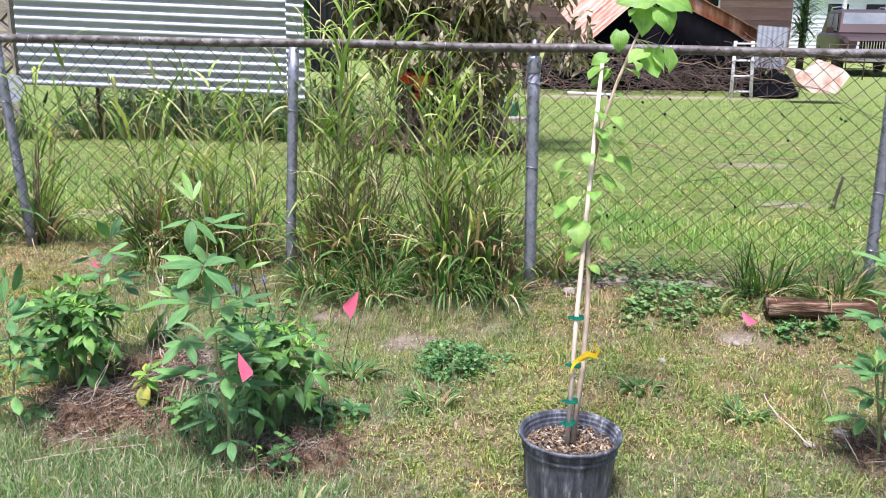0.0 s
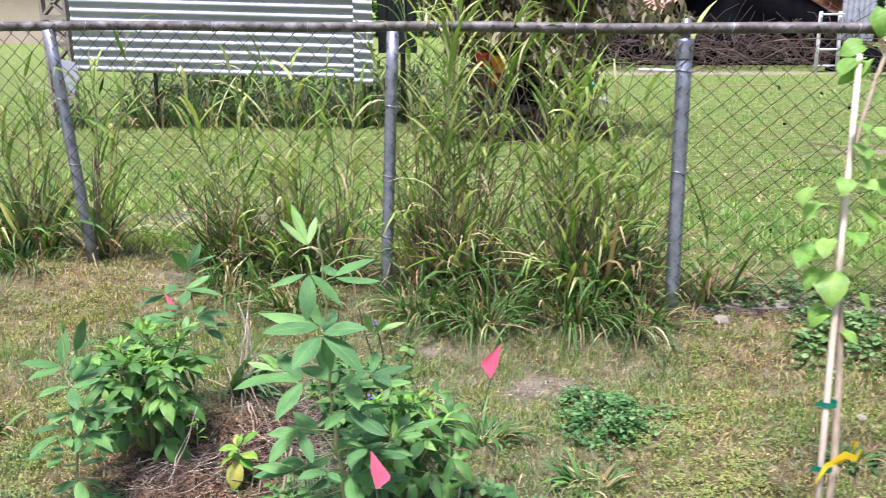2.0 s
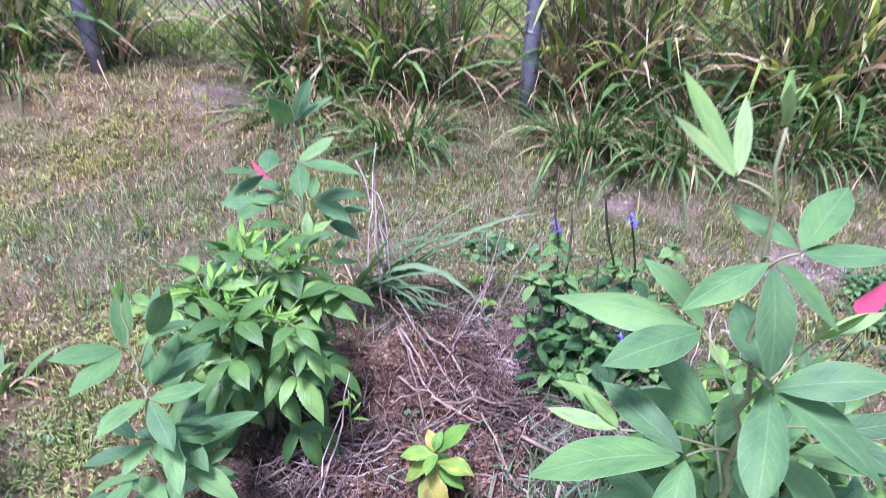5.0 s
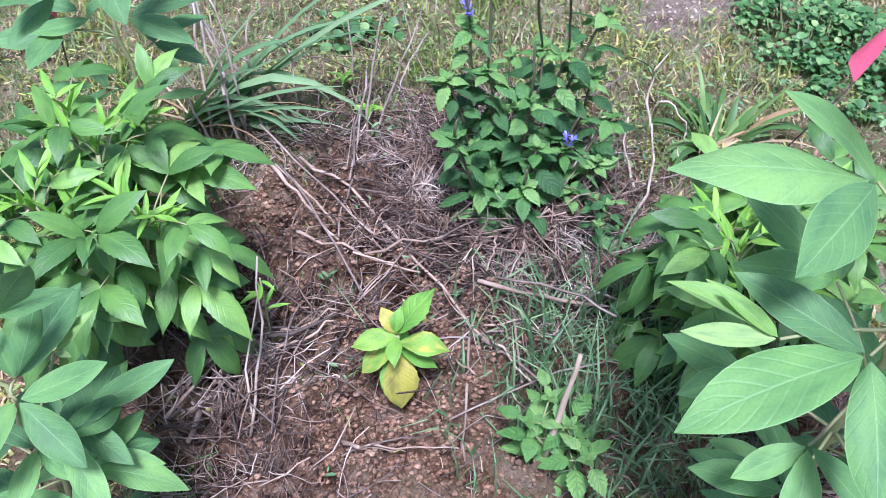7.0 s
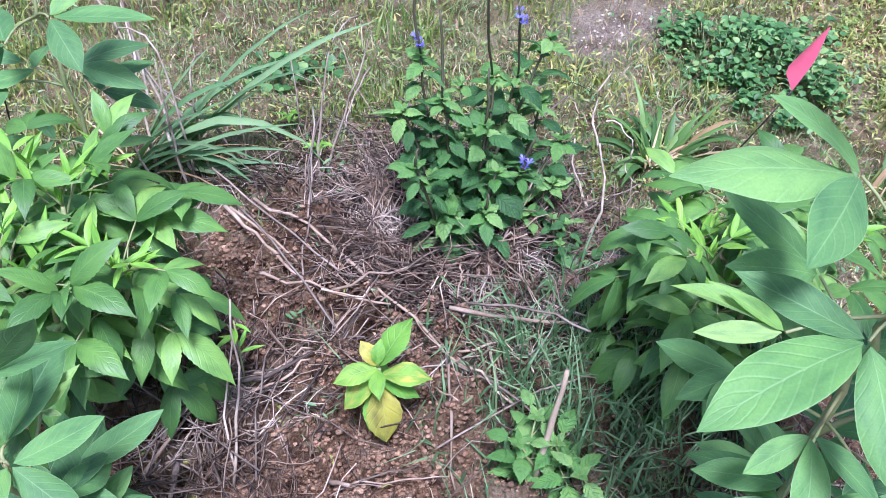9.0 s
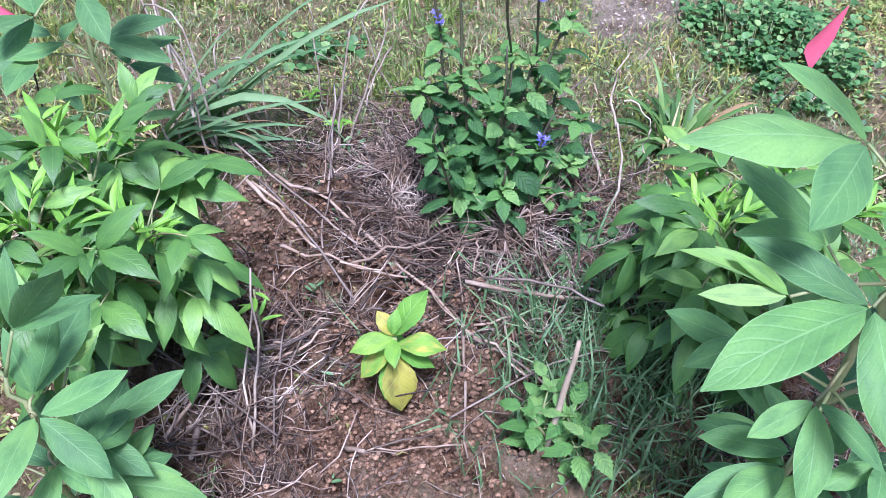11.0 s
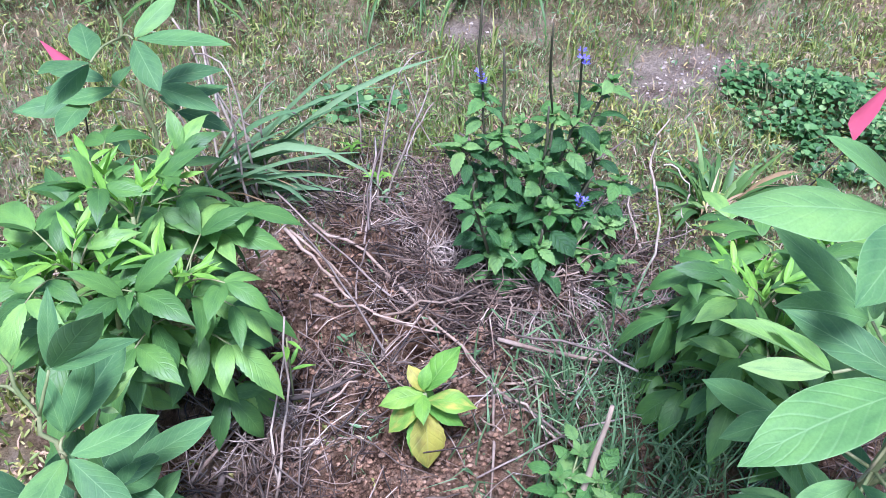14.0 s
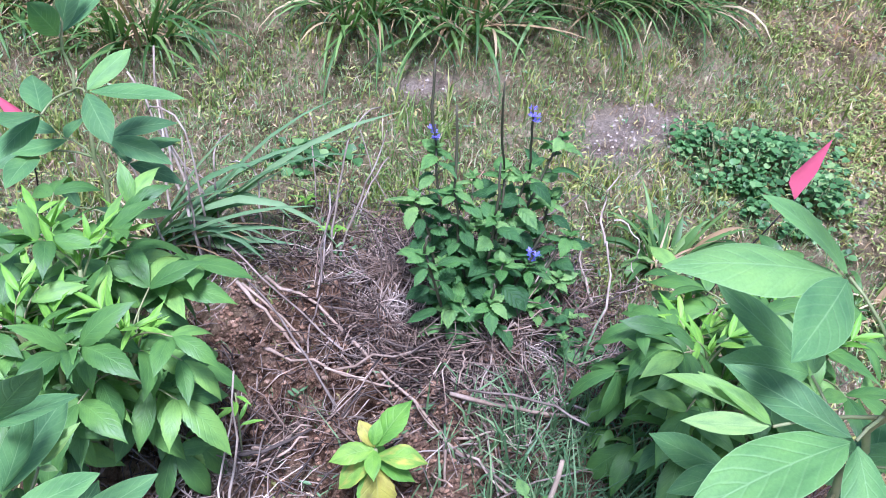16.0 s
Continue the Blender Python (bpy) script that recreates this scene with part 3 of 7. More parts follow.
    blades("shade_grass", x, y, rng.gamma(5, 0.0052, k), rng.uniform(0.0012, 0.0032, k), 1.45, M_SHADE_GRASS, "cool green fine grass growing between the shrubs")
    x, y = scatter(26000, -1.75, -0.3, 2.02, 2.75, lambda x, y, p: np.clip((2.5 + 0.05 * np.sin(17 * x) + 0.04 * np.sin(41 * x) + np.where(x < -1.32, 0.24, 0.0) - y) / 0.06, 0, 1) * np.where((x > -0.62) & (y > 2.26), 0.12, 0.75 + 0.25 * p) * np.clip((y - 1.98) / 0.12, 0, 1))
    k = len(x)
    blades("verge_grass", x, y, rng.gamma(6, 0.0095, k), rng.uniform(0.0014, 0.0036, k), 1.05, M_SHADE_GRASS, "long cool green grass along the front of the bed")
    mat_x, mat_y = rng.normal(-0.75, 0.1, 1500), rng.normal(2.66, 0.1, 1500)
    blades("grass_mat", mat_x, mat_y, rng.gamma(7, 0.013, 1500), rng.uniform(0.003, 0.005, 1500), 0.7, M_BLUEGRASS, "dense mat of long blue-green grass beside a stump")

    def beyond(x, y, patch):
        d = y - fence_y(x)
        return np.where(inside(x, y, BARE) < 0.9, 0.15, 0.35 + 0.65 * patch) * (d > 0.05) * np.clip(1.25 - (y - 4) / 14, 0.15, 1)

    x, y = scatter(170000, -7, 8.5, 3.6, 17.6, beyond)
    k = len(x)
    blades("field_grass", x, y, rng.gamma(4, 0.011, k) * (0.6 + 0.4 * np.sin(2.3 * x + np.sin(3.1 * y)) ** 2), rng.uniform(0.004, 0.009, k) * (1 + 0.06 * (y - 4)), 1.05, M_LUSH, "lush bright green lawn grass beyond the fence")
    x, y = scatter(26000, -5, 5.5, 4.0, 8.0, lambda x, y, p: (p > 0.45) * np.clip(1.3 - (y - 4) / 3.5, 0, 1) * (y > fence_y(x) + 0.2) * (inside(x, y, BARE) > 1.1))
    k = len(x)
    blades("rough_grass", x, y, rng.gamma(6, 0.013, k), rng.uniform(0.005, 0.011, k), 1.25, M_LUSH, "longer rough grass tufts just beyond the fence")
    # small broad-leaved weeds in drifts
    def drift(x, y, p):
        k = 0.5 + 0.5 * np.sin(9 * x + 2 * np.sin(5 * y)) * np.sin(8 * y + 1.5 * np.sin(7 * x))
        return np.where(inside(x, y, BEDS) < 1.15, 0.0, k ** 2) * (inside(x, y, BARE) > 0.9) * np.where(shade(x, y) < 1, 0.25, 1.0)

    def weeds(name, count, x0, x1, y0, y1, s0, s1, h0, h1, mat, label, leaves, keep):
        xs, ys = scatter(count, x0, x1, y0, y1, keep)
        k = len(xs)
        xs, ys = np.repeat(xs, leaves) + rng.normal(0, s1, k * leaves), np.repeat(ys, leaves) + rng.normal(0, s1, k * leaves)
        k *= leaves
        u, s, tilt = rng.uniform(0, 6.283, k), rng.uniform(s0, s1, k), rng.uniform(-0.5, 0.6, k)
        h = gz(xs, ys) + rng.uniform(h0, h1, k)
        c, e = np.cos(u), np.sin(u)
        at = lambda f, w, lift: np.stack([xs + s * (f * c - w * e), ys + s * (f * e + w * c), h + s * lift], 1)
        v = np.stack([at(0, 0, 0), at(0.7, 0.34, tilt * 0.6 + 0.12), at(1.5, 0.27, tilt * 1.2 + 0.05), at(2.2, 0, tilt * 1.4 - 0.1), at(1.5, -0.27, tilt * 1.2 + 0.05), at(0.7, -0.34, tilt * 0.6 + 0.12)], 1).reshape(-1, 3)
        me = bpy.data.meshes.new(name)
        i = (np.arange(k) * 6)[:, None]
        me.from_pydata(v.tolist(), [], (i + np.array([0, 1, 2, 3])).tolist() + (i + np.array([0, 3, 4, 5])).tolist())
        me.materials.append(mat)
        me.update()
        tagged(new(name, me), label, "weeds", kind="stuff")

    def tufts(name, count, x0, x1, y0, y1, per, sd, h, w, mat, label, keep):
        cx, cy = scatter(count, x0, x1, y0, y1, keep)
        k = len(cx) * per
        size = np.repeat(rng.uniform(0.5, 1.4, len(cx)), per)
        xs, ys = np.repeat(cx, per) + rng.normal(0, sd, k) * size, np.repeat(cy, per) + rng.normal(0, sd, k) * size
        blades(name, xs, ys, rng.gamma(6, h / 6, k) * size, rng.uniform(0.6, 1.3, k) * w, 0.75, mat, label)

    yard = lambda x, y, p: (inside(x, y, BEDS) > 1.2) * (inside(x, y, BARE) > 1.3) * (y < fence_y(x) - 0.15)
    tufts("lawn_tufts", 520, -2.5, 2.3, 1.7, 4.2, 45, 0.03, 0.042, 0.0045, M_WEED, "scattered tufts of longer green grass in the lawn", yard)
    tufts("field_tufts", 420, -4.5, 5.0, 4.1, 8.0, 60, 0.05, 0.075, 0.008, M_LUSH, "tufts of longer yellow-green grass beyond the fence", lambda x, y, p: (y > fence_y(x) + 0.2) * np.clip(1.3 - (y - 4.2) / 2.5, 0.06, 1) * (inside(x, y, BARE) > 1.5))
    side = lambda x, y, p: drift(x, y, p) * (y < fence_y(x))
    weeds("lawn_weeds", 62000, -3.4, 2.4, 1.6, 4.3, 0.0035, 0.0085, 0.004, 0.024, M_WEED, "low yellow-green broad-leaved weeds in drifts through the lawn", 4, side)
    weeds("lawn_weeds", 3000, -2.4, 2.4, 1.7, 4.1, 0.004, 0.009, 0.012, 0.035, M_BLUEGRASS, "tiny blue-green weeds scattered through the lawn", 3, lambda x, y, p: side(x, -y, p) * (y < fence_y(x)))
    weeds("field_weeds", 24000, -5.5, 6.5, 3.7, 8.0, 0.008, 0.018, 0.015, 0.07, M_WEED, "leafy yellow-green weeds in the rough lawn beyond the fence", 4, lambda x, y, p: drift(0.4 * x, 0.4 * y, p) * (y > fence_y(x) + 0.1) * np.clip(1.4 - (y - 4) / 4, 0.08, 1) * (inside(x, y, BARE) > 1.2))
    weeds("field_litter", 5000, -5.5, 6.5, 3.9, 12, 0.012, 0.03, 0.01, 0.05, M_DRY_BLADE, "dry tan leaf litter on the lawn beyond the fence", 2, lambda x, y, p: (1 - p) ** 2 * (y > fence_y(x) + 0.1))


build_lawn()

# ---- the chain-link fence ----
POSTS = [(-5.6, 0.0, 0.0), (-3.95, 0.01, 0.0), (-2.265, -0.085, 0.0), (-0.765, 0.055, -0.01), (0.425, -0.02, 0.01), (1.99, -0.012, 0.0), (3.6, 0.0, 0.0), (5.2, 0.0, 0.0)]
RAIL_Z = 1.24


def ring_of_wire(g, c, r, wire=0.002):
    g.tube([(c[0] + r * math.cos(a), c[1] + r * math.sin(a), c[2] + 0.004 * math.sin(2 * a)) for a in np.linspace(0, 6.283, 15)], wire, 4)
    g.tube([(c[0] + r, c[1] - 0.004, c[2]), (c[0] + r + 0.015, c[1] - 0.008, c[2] - 0.004)], wire * 1.4, 4)


def build_fence():
    fence = thing("chain_link_fence", (0, 0, 0), "weathered galvanised chain-link fence with round posts and a top rail", "fence")
    for i, (x, lx, ly) in enumerate(POSTS):
        y = fence_y(x)
        z0 = float(gz(x, y)) - 0.05
        terminal = i == 4
        r = 0.030 if terminal else 0.0255
        top = 1.2 if terminal else 1.225
        foot, head = Vector((x - lx * 0.5, y, z0)), Vector((x + lx * 0.5, y + ly, top))
        g = Geo()
        g.tube([foot.lerp(head, k / 6) for k in range(7)], r, 16)
        post = part("post", g, M_GALV, fence)
        if terminal:
            g = Geo()
            g.lathe([(0.033, -0.075), (0.0345, -0.07), (0.0345, -0.008), (0.033, 0.0), (0.012, 0.004), (0.012, 0.075), (0.0, 0.08)], 16, head)
            part("cap", g, M_GALV, post, "steel cap with a spigot")
        for h in (0.35, 0.62, 0.92) if i != 4 else (0.68, 1.08):
            g = Geo()
            c = foot.lerp(head, (h - z0) / (top - z0))
            ring_of_wire(g, c, r + 0.002)
            part("tie_wire", g, M_TIE, post, "bright twisted wire tie")
    g = Geo()
    ends = [(-5.6, 1.24)] + [(p[0], RAIL_Z + 0.003 * math.sin(7 * p[0])) for p in POSTS[1:]]
    pts = []
    for (xa, za), (xb, zb) in zip(ends, ends[1:]):
        pts += [(xa + (xb - xa) * k / 6, fence_y(xa + (xb - xa) * k / 6), za + (zb - za) * k / 6 + 0.003 * math.sin(k)) for k in range(6)]
    pts.append((ends[-1][0], fence_y(ends[-1][0]), ends[-1][1]))
    g.tube(pts, 0.021, 14)
    part("top_rail", g, M_RAIL, fence, "dull grey tubular rail with worn bright marks")
    for x in np.arange(-4.7, 4.6, 0.52):
        g = Geo()
        x = float(x + random.uniform(-0.1, 0.1))
        c = (x, fence_y(x), RAIL_Z)
        g.tube([(c[0] + 0.003 * math.sin(3 * a), c[1] + 0.023 * math.cos(a), c[2] + 0.023 * math.sin(a)) for a in np.linspace(0, 6.283, 13)] + [(c[0] + 0.01, c[1], c[2] - 0.05)], 0.002, 4)
        part("rail_tie", g, M_TIE, fence, "thin bright wire tie")
    # woven wire, one mesh a bay
    for a, b in zip(POSTS, POSTS[1:]):
        g, pitch, rise = Geo(), 0.044, 0.0425
        n = int((b[0] - a[0]) / pitch)
        for i in range(n):
            x0 = a[0] + (i + 0.5) * (b[0] - a[0]) / n
            bottom = float(gz(x0, fence_y(x0))) + 0.03 + 0.015 * math.sin(3 * x0)
            steps = int((RAIL_Z - 0.01 - bottom) / rise)
            bulge = 0.008 * math.sin(4.1 * x0)
            pts = []
            for k in range(steps + 1):
                s = 1 if (k + i) % 2 else -1
                x = x0 + s * pitch * 0.52 + 0.004 * math.sin(5 * k * 0.2 + 3 * x0)
                pts.append((x, fence_y(x) + 0.024 * 0 + s * 0.002 + bulge * math.sin(3.14 * k / steps) - 0.026, RAIL_Z + 0.012 - k * rise))
            g.tube(pts, 0.0023, 3, cap=False)
        part("wire_mesh", g, M_WIRE, fence, "dark weathered diamond mesh")
    # dry vine threads and dark seed pods caught in the wire
    g = Geo()
    for _ in range(34):
        x = random.uniform(0.5, 3.2)
        z = random.uniform(0.35, 1.25)
        pts = [(x + k * 0.09, fence_y(x + k * 0.09) - 0.03 + random.uniform(-0.012, 0.012), z + 0.05 * math.sin(k * 0.8 + x * 9) - 0.012 * k * random.uniform(-1, 1)) for k in range(9)]
        pts = [p for p in pts if p[2] < 1.27]
        if len(pts) > 2:
            g.tube(pts, 0.0014, 3)
    tagged(part("dry_vine", g, M_STRAW), "thin dry vine tendrils woven through the fence wire", "vine", kind="stuff")
    for _ in range(30):
        g = Geo()
        x, z = random.uniform(0.5, 2.9), random.uniform(0.4, 1.15)
        for q in range(3):
            g.lathe([(0.0, -0.005), (0.0035, -0.002), (0.004, 0.002), (0.0, 0.006)], 6, (x + random.uniform(-0.006, 0.006), fence_y(x) - 0.034, z + random.uniform(-0.006, 0.006)))
        tagged(part("seed_pod", g, M_BLACK), "small dark dried seed pod caught in fence wire", "seed pod", "seed pods on the fence")


build_fence()


# ---- tall grass along the fence ----
def grass_clump(x, y, n, h, spread, canes=8, dry=0.2, lean=(0, 0), arch=1.0, low=52, hi=88, mat=None, seed=0, label="tall clump of green and tan cane grass at the fence", width=1.0):
    r = random.Random(seed)
    z = float(gz(x, y))
    clump = thing("grass_clump", (x, y, z), label, "grass", "tall grass along the fence")
    green, drab = Geo(), Geo()

    def blade(g, p, az, length, wide, el, bend):
        pts, ws, q, m = [], [], Vector(p), 7
        for i in range(m):
            k = i / (m - 1)
            pts.append(q.copy())
            ws.append(wide * (0.55 + 1.3 * k - 1.8 * k * k) if i < m - 1 else 0.0006)
            q = q + azel(az, max(-75, el - bend * k ** 1.4)) * (length / (m - 1))
        g.ribbon(pts, ws, azel(az + 90 + r.uniform(-40, 40), r.uniform(-20, 20)), 0.35)

    for _ in range(n):
        a, d = r.uniform(0, 6.283), spread * math.sqrt(r.random())
        p = (d * math.cos(a), 0.55 * d * math.sin(a), -0.01)
        az = math.degrees(math.atan2(p[1] * 1.6 + lean[1] + r.uniform(-0.5, 0.5) * spread, p[0] + lean[0] + r.uniform(-0.6, 0.6) * spread))
        g = drab if r.random() < dry else green
        blade(g, p, az, h * r.uniform(0.45, 1.0), r.uniform(0.005, 0.011) * width, r.uniform(low, hi), arch * r.uniform(15, 150))
    for _ in range(canes):
        a, d = r.uniform(0, 6.283), spread * 0.6 * math.sqrt(r.random())
        p = Vector((d * math.cos(a), 0.5 * d * math.sin(a), -0.01))
        top = p + Vector((r.uniform(-0.14, 0.14) + 0.1 * lean[0], r.uniform(-0.08, 0.08), h * r.uniform(0.7, 1.12)))
        pts = bent(p, top, 7, 0, 0.03, r)
        stalk = Geo()
        stalk.tube(pts, [0.0035] * 4 + [0.003, 0.0025, 0.0015], 5)
        part("cane", stalk, M_DRY_BLADE, clump)
        for i in range(2, 7):
            for _ in range(2):
                blade(green if r.random() < 0.72 else drab, pts[i], r.uniform(0, 360), r.uniform(0.18, 0.42), r.uniform(0.004, 0.008), r.uniform(35, 80), r.uniform(40, 140))
    # fallen dead leaves round the foot
    for _ in range(int(n * 0.3)):
        a, d = r.uniform(0, 6.283), spread * r.uniform(0.3, 1.1)
        blade(drab, (d * math.cos(a), 0.6 * d * math.sin(a), 0.0), r.uniform(0, 360), r.uniform(0.15, 0.4) * min(1, 1.6 * h), r.uniform(0.002, 0.004), r.uniform(5, 50), r.uniform(20, 90))
    tagged(part("foliage", green, mat or M_BLADE, clump), kind="stuff")
    tagged(part("dead_foliage", drab, M_DRY_BLADE, clump, "tan dead blades"), kind="stuff")
    return clump


def cane_grass(x, y, canes, h, spread, skirt, seed, lean=0.0, dry=0.2):
    """Upright leafy canes in a loose bundle, with hanging dead leaves and a skirt of long green blades."""
    r = random.Random(seed)
    clump = thing("cane_grass", (x, y, float(gz(x, y))), "tall leafy yellow-green cane grass growing through the fence", "grass", "tall grass along the fence")
    green, drab, dark = Geo(), Geo(), Geo()

    def blade(g, p, az, length, wide, el, bend):
        pts, ws, q, m = [], [], Vector(p), 7
        kink = r.uniform(0.3, 0.9) if r.random() < 0.25 else 2.0
        for i in range(m):
            k = i / (m - 1)
            pts.append(q.copy())
            ws.append(wide * (0.55 + 1.3 * k - 1.8 * k * k) if i < m - 1 else 0.0006)
            q = q + azel(az + 25 * k * math.sin(seed + 40 * wide), max(-80, el - bend * k ** 1.4 - (70 if k > kink else 0))) * (length / (m - 1))
        g.ribbon(pts, ws, azel(az + 90 + r.uniform(-50, 50), r.uniform(-25, 25)), 0.35)

    for _ in range(int(canes * 0.62 + 0.5)):
        a, d = r.uniform(0, 6.283), 0.7 * spread * math.sqrt(r.random())
        p = Vector((d * math.cos(a), 0.4 * d * math.sin(a), -0.01))
        tall = h * r.uniform(0.55, 1.1)
        top = p + Vector((r.gauss(lean, 0.13) * tall + 0.4 * p.x, r.gauss(-0.02, 0.05) * tall, tall))
        pts = bent(p, top, 9, 0.0, 0.03, r)
        stalk = Geo()
        stalk.tube(pts, [0.0042, 0.004, 0.0038, 0.0035, 0.0033, 0.003, 0.0026, 0.002, 0.0012], 5)
        part("cane", stalk, M_DRY_BLADE if r.random() < 0.45 else M_GREEN_STEM, clump)
        steps = int(tall / 0.065)
        for s in range(steps):
            k = 0.12 + 0.88 * s / steps
            at = pts[0].lerp(top, k) if k > 0.99 else pts[int(k * 8)].lerp(pts[int(k * 8) + 1], k * 8 - int(k * 8))
            az = r.uniform(0, 360) if r.random() < 0.5 else r.choice((0, 180)) + r.uniform(-35, 35)
            if r.random() < dry * (1.9 - 1.7 * k):
                blade(drab, at, az, r.uniform(0.1, 0.3), r.uniform(0.003, 0.006), r.uniform(-30, 60), r.uniform(60, 160))
            else:
                blade(green, at, az, r.uniform(0.16, 0.42) * (1.1 - 0.35 * k), r.uniform(0.006, 0.014), r.uniform(48, 82), r.uniform(5, 120))
    for _ in range(int(skirt * 1.9)):
        a, d = r.uniform(0, 6.283), spread * r.uniform(0.1, 1.15)
        p = (d * math.cos(a), 0.5 * d * math.sin(a), -0.01)
        az = math.degrees(a) + r.uniform(-80, 80)
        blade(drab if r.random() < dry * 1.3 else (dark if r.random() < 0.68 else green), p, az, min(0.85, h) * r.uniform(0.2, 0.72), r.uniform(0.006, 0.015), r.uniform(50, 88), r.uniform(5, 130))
    culms = Geo()
    for _ in range(int(canes * 2 + skirt * 0.1)):
        a, d = r.uniform(0, 6.283), spread * math.sqrt(r.random())
        p = Vector((d * math.cos(a), 0.45 * d * math.sin(a), -0.01))
        q = p + Vector((r.gauss(lean, 0.24), r.gauss(-0.02, 0.12), 1)) * (h * r.uniform(0.2, 0.55))
        culms.tube(bent(p, q, 4, 0.0, 0.012, r), r.uniform(0.0014, 0.0034), 4, cap=False)
    tagged(part("dead_culms", culms, M_CULM, clump, "brown dead stalks crowded at the base"), kind="stuff")
    for _ in range(int(canes * 7)):
        a, d = r.uniform(0, 6.283), spread * r.uniform(0.2, 1.5)
        blade(drab, (d * math.cos(a), 0.5 * d * math.sin(a), r.uniform(0, 0.12)), r.uniform(0, 360), r.uniform(0.12, 0.35), r.uniform(0.002, 0.004), r.uniform(-10, 60), r.uniform(20, 110))
    tagged(part("foliage", green, M_BLADE, clump), kind="stuff")
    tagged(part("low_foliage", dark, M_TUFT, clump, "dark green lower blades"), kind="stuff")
    tagged(part("dead_foliage", drab, M_DRY_BLADE, clump, "tan dead blades"), kind="stuff")


def on_fence(x, d=0.0):
    return x, fence_y(x) + d


for i, (x, d, canes, h, spread, skirt, lean, dry) in enumerate([
        (-2.6, 0.1, 9, 0.85, 0.14, 60, 0.0, 0.2), (-2.22, 0.1, 6, 1.1, 0.06, 20, 0.05, 0.25), (-3.3, 0.15, 14, 0.9, 0.25, 60, 0, 0.2),
        (-1.52, 0.1, 13, 0.88, 0.14, 70, -0.22, 0.16), (-1.25, 0.12, 15, 0.98, 0.16, 60, -0.04, 0.22), (-1.02, 0.1, 6, 0.9, 0.07, 18, 0.08, 0.25),
        (-0.62, 0.12, 18, 1.38, 0.09, 40, 0.02, 0.2), (-0.44, 0.1, 18, 1.38, 0.1, 50, 0.1, 0.28), (-0.26, 0.1, 2, 0.8, 0.06, 14, 0.1, 0.2),
        (0.0, 0.08, 20, 1.22, 0.11, 90, -0.03, 0.2), (0.14, 0.06, 12, 1.0, 0.1, 80, 0.12, 0.22), (0.3, 0.12, 7, 1.08, 0.07, 20, 0.02, 0.5),
        (0.62, 0.14, 3, 0.55, 0.1, 25, 0.1, 0.3)]):
    cane_grass(*on_fence(x, d), canes, h, spread * 0.85, skirt, 20 + i, lean, dry)
for i, (x, d, n, h, spread, arch) in enumerate([(-0.62, -0.16, 90, 0.5, 0.12, 1.5), (-0.35, -0.18, 110, 0.5, 0.15, 1.6), (0.0, -0.12, 100, 0.5, 0.14, 1.5), (0.26, -0.14, 70, 0.42, 0.12, 1.5),
                                                (-1.18, -0.22, 80, 0.4, 0.13, 1.6), (-1.5, -0.1, 80, 0.45, 0.14, 1.5), (-2.55, -0.08, 60, 0.35, 0.15, 1.5), (1.55, 0.0, 110, 0.5, 0.15, 1.1), (1.85, -0.06, 80, 0.45, 0.12, 1.1), (2.4, 0.0, 100, 0.45, 0.2, 1.2)]):
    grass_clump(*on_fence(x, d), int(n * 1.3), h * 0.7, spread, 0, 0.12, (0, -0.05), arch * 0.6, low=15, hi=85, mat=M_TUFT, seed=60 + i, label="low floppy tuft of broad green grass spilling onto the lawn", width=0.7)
for i, (x, y, n, h, spread) in enumerate([(-1.23, 3.42, 24, 0.5, 0.05), (-0.35, 3.09, 40, 0.19, 0.04), (-0.05, 2.85, 40, 0.14, 0.06), (0.75, 3.0, 50, 0.12, 0.06), (1.05, 2.75, 50, 0.12, 0.06), (-2.0, 3.1, 40, 0.14, 0.08), (-0.42, 2.12, 30, 0.12, 0.05)]):
    grass_clump(x, y, n, h, spread, 0, 0.0 if i == 0 else 0.1, (0.14, -0.08) if i == 0 else (0, 0), 1.2 if i == 0 else 1.4, low=22 if i == 0 else 45, hi=72, mat=M_BLUEGRASS if i == 0 else M_TUFT, seed=90 + i, label="small tuft of arching green grass in the lawn", width=1.5 if i == 0 else 1.0)


# ---- plants ----
PEA = [leaf_mesh("leaf", M_PEA, 1.0, w, 0.5, d, f, 0, 12, wv, s, cup=c) for s, (d, f, wv, w, c) in enumerate([(0.3, 0.2, 0.02, 0.34, 0.2), (0.6, 0.3, 0.03, 0.36, 0.15), (0.1, 0.35, 0.02, 0.32, 0.1), (-0.25, 0.25, 0.03, 0.37, 0.2), (0.4, 0.1, 0.04, 0.38, 0.3)])]
PEA_YOUNG = [leaf_mesh("young_leaf", M_PEA_YOUNG, 1.0, 0.25, 0.48, d, f, 0, 9, 0.02, s) for s, (d, f) in enumerate([(0.2, 0.25), (-0.2, 0.5), (0.4, 0.7)])]
ELDER = [leaf_mesh("leaf", M_ELDER, 1.0, w, 0.44, d, f, 0.035, 22, 0.025, s, taper=0.75, cup=0.25) for s, (d, f, w) in enumerate([(0.8, 0.3, 0.37), (1.2, 0.2, 0.34), (0.5, 0.4, 0.33), (1.0, 0.12, 0.38), (1.5, 0.3, 0.32)])]
ELDER_YOUNG = [leaf_mesh("young_leaf", M_ELDER_YOUNG, 1.0, 0.2, 0.42, d, 0.6, 0, 7, 0, s, taper=0.6) for s, d in enumerate([0.3, 0.7, -0.2])]
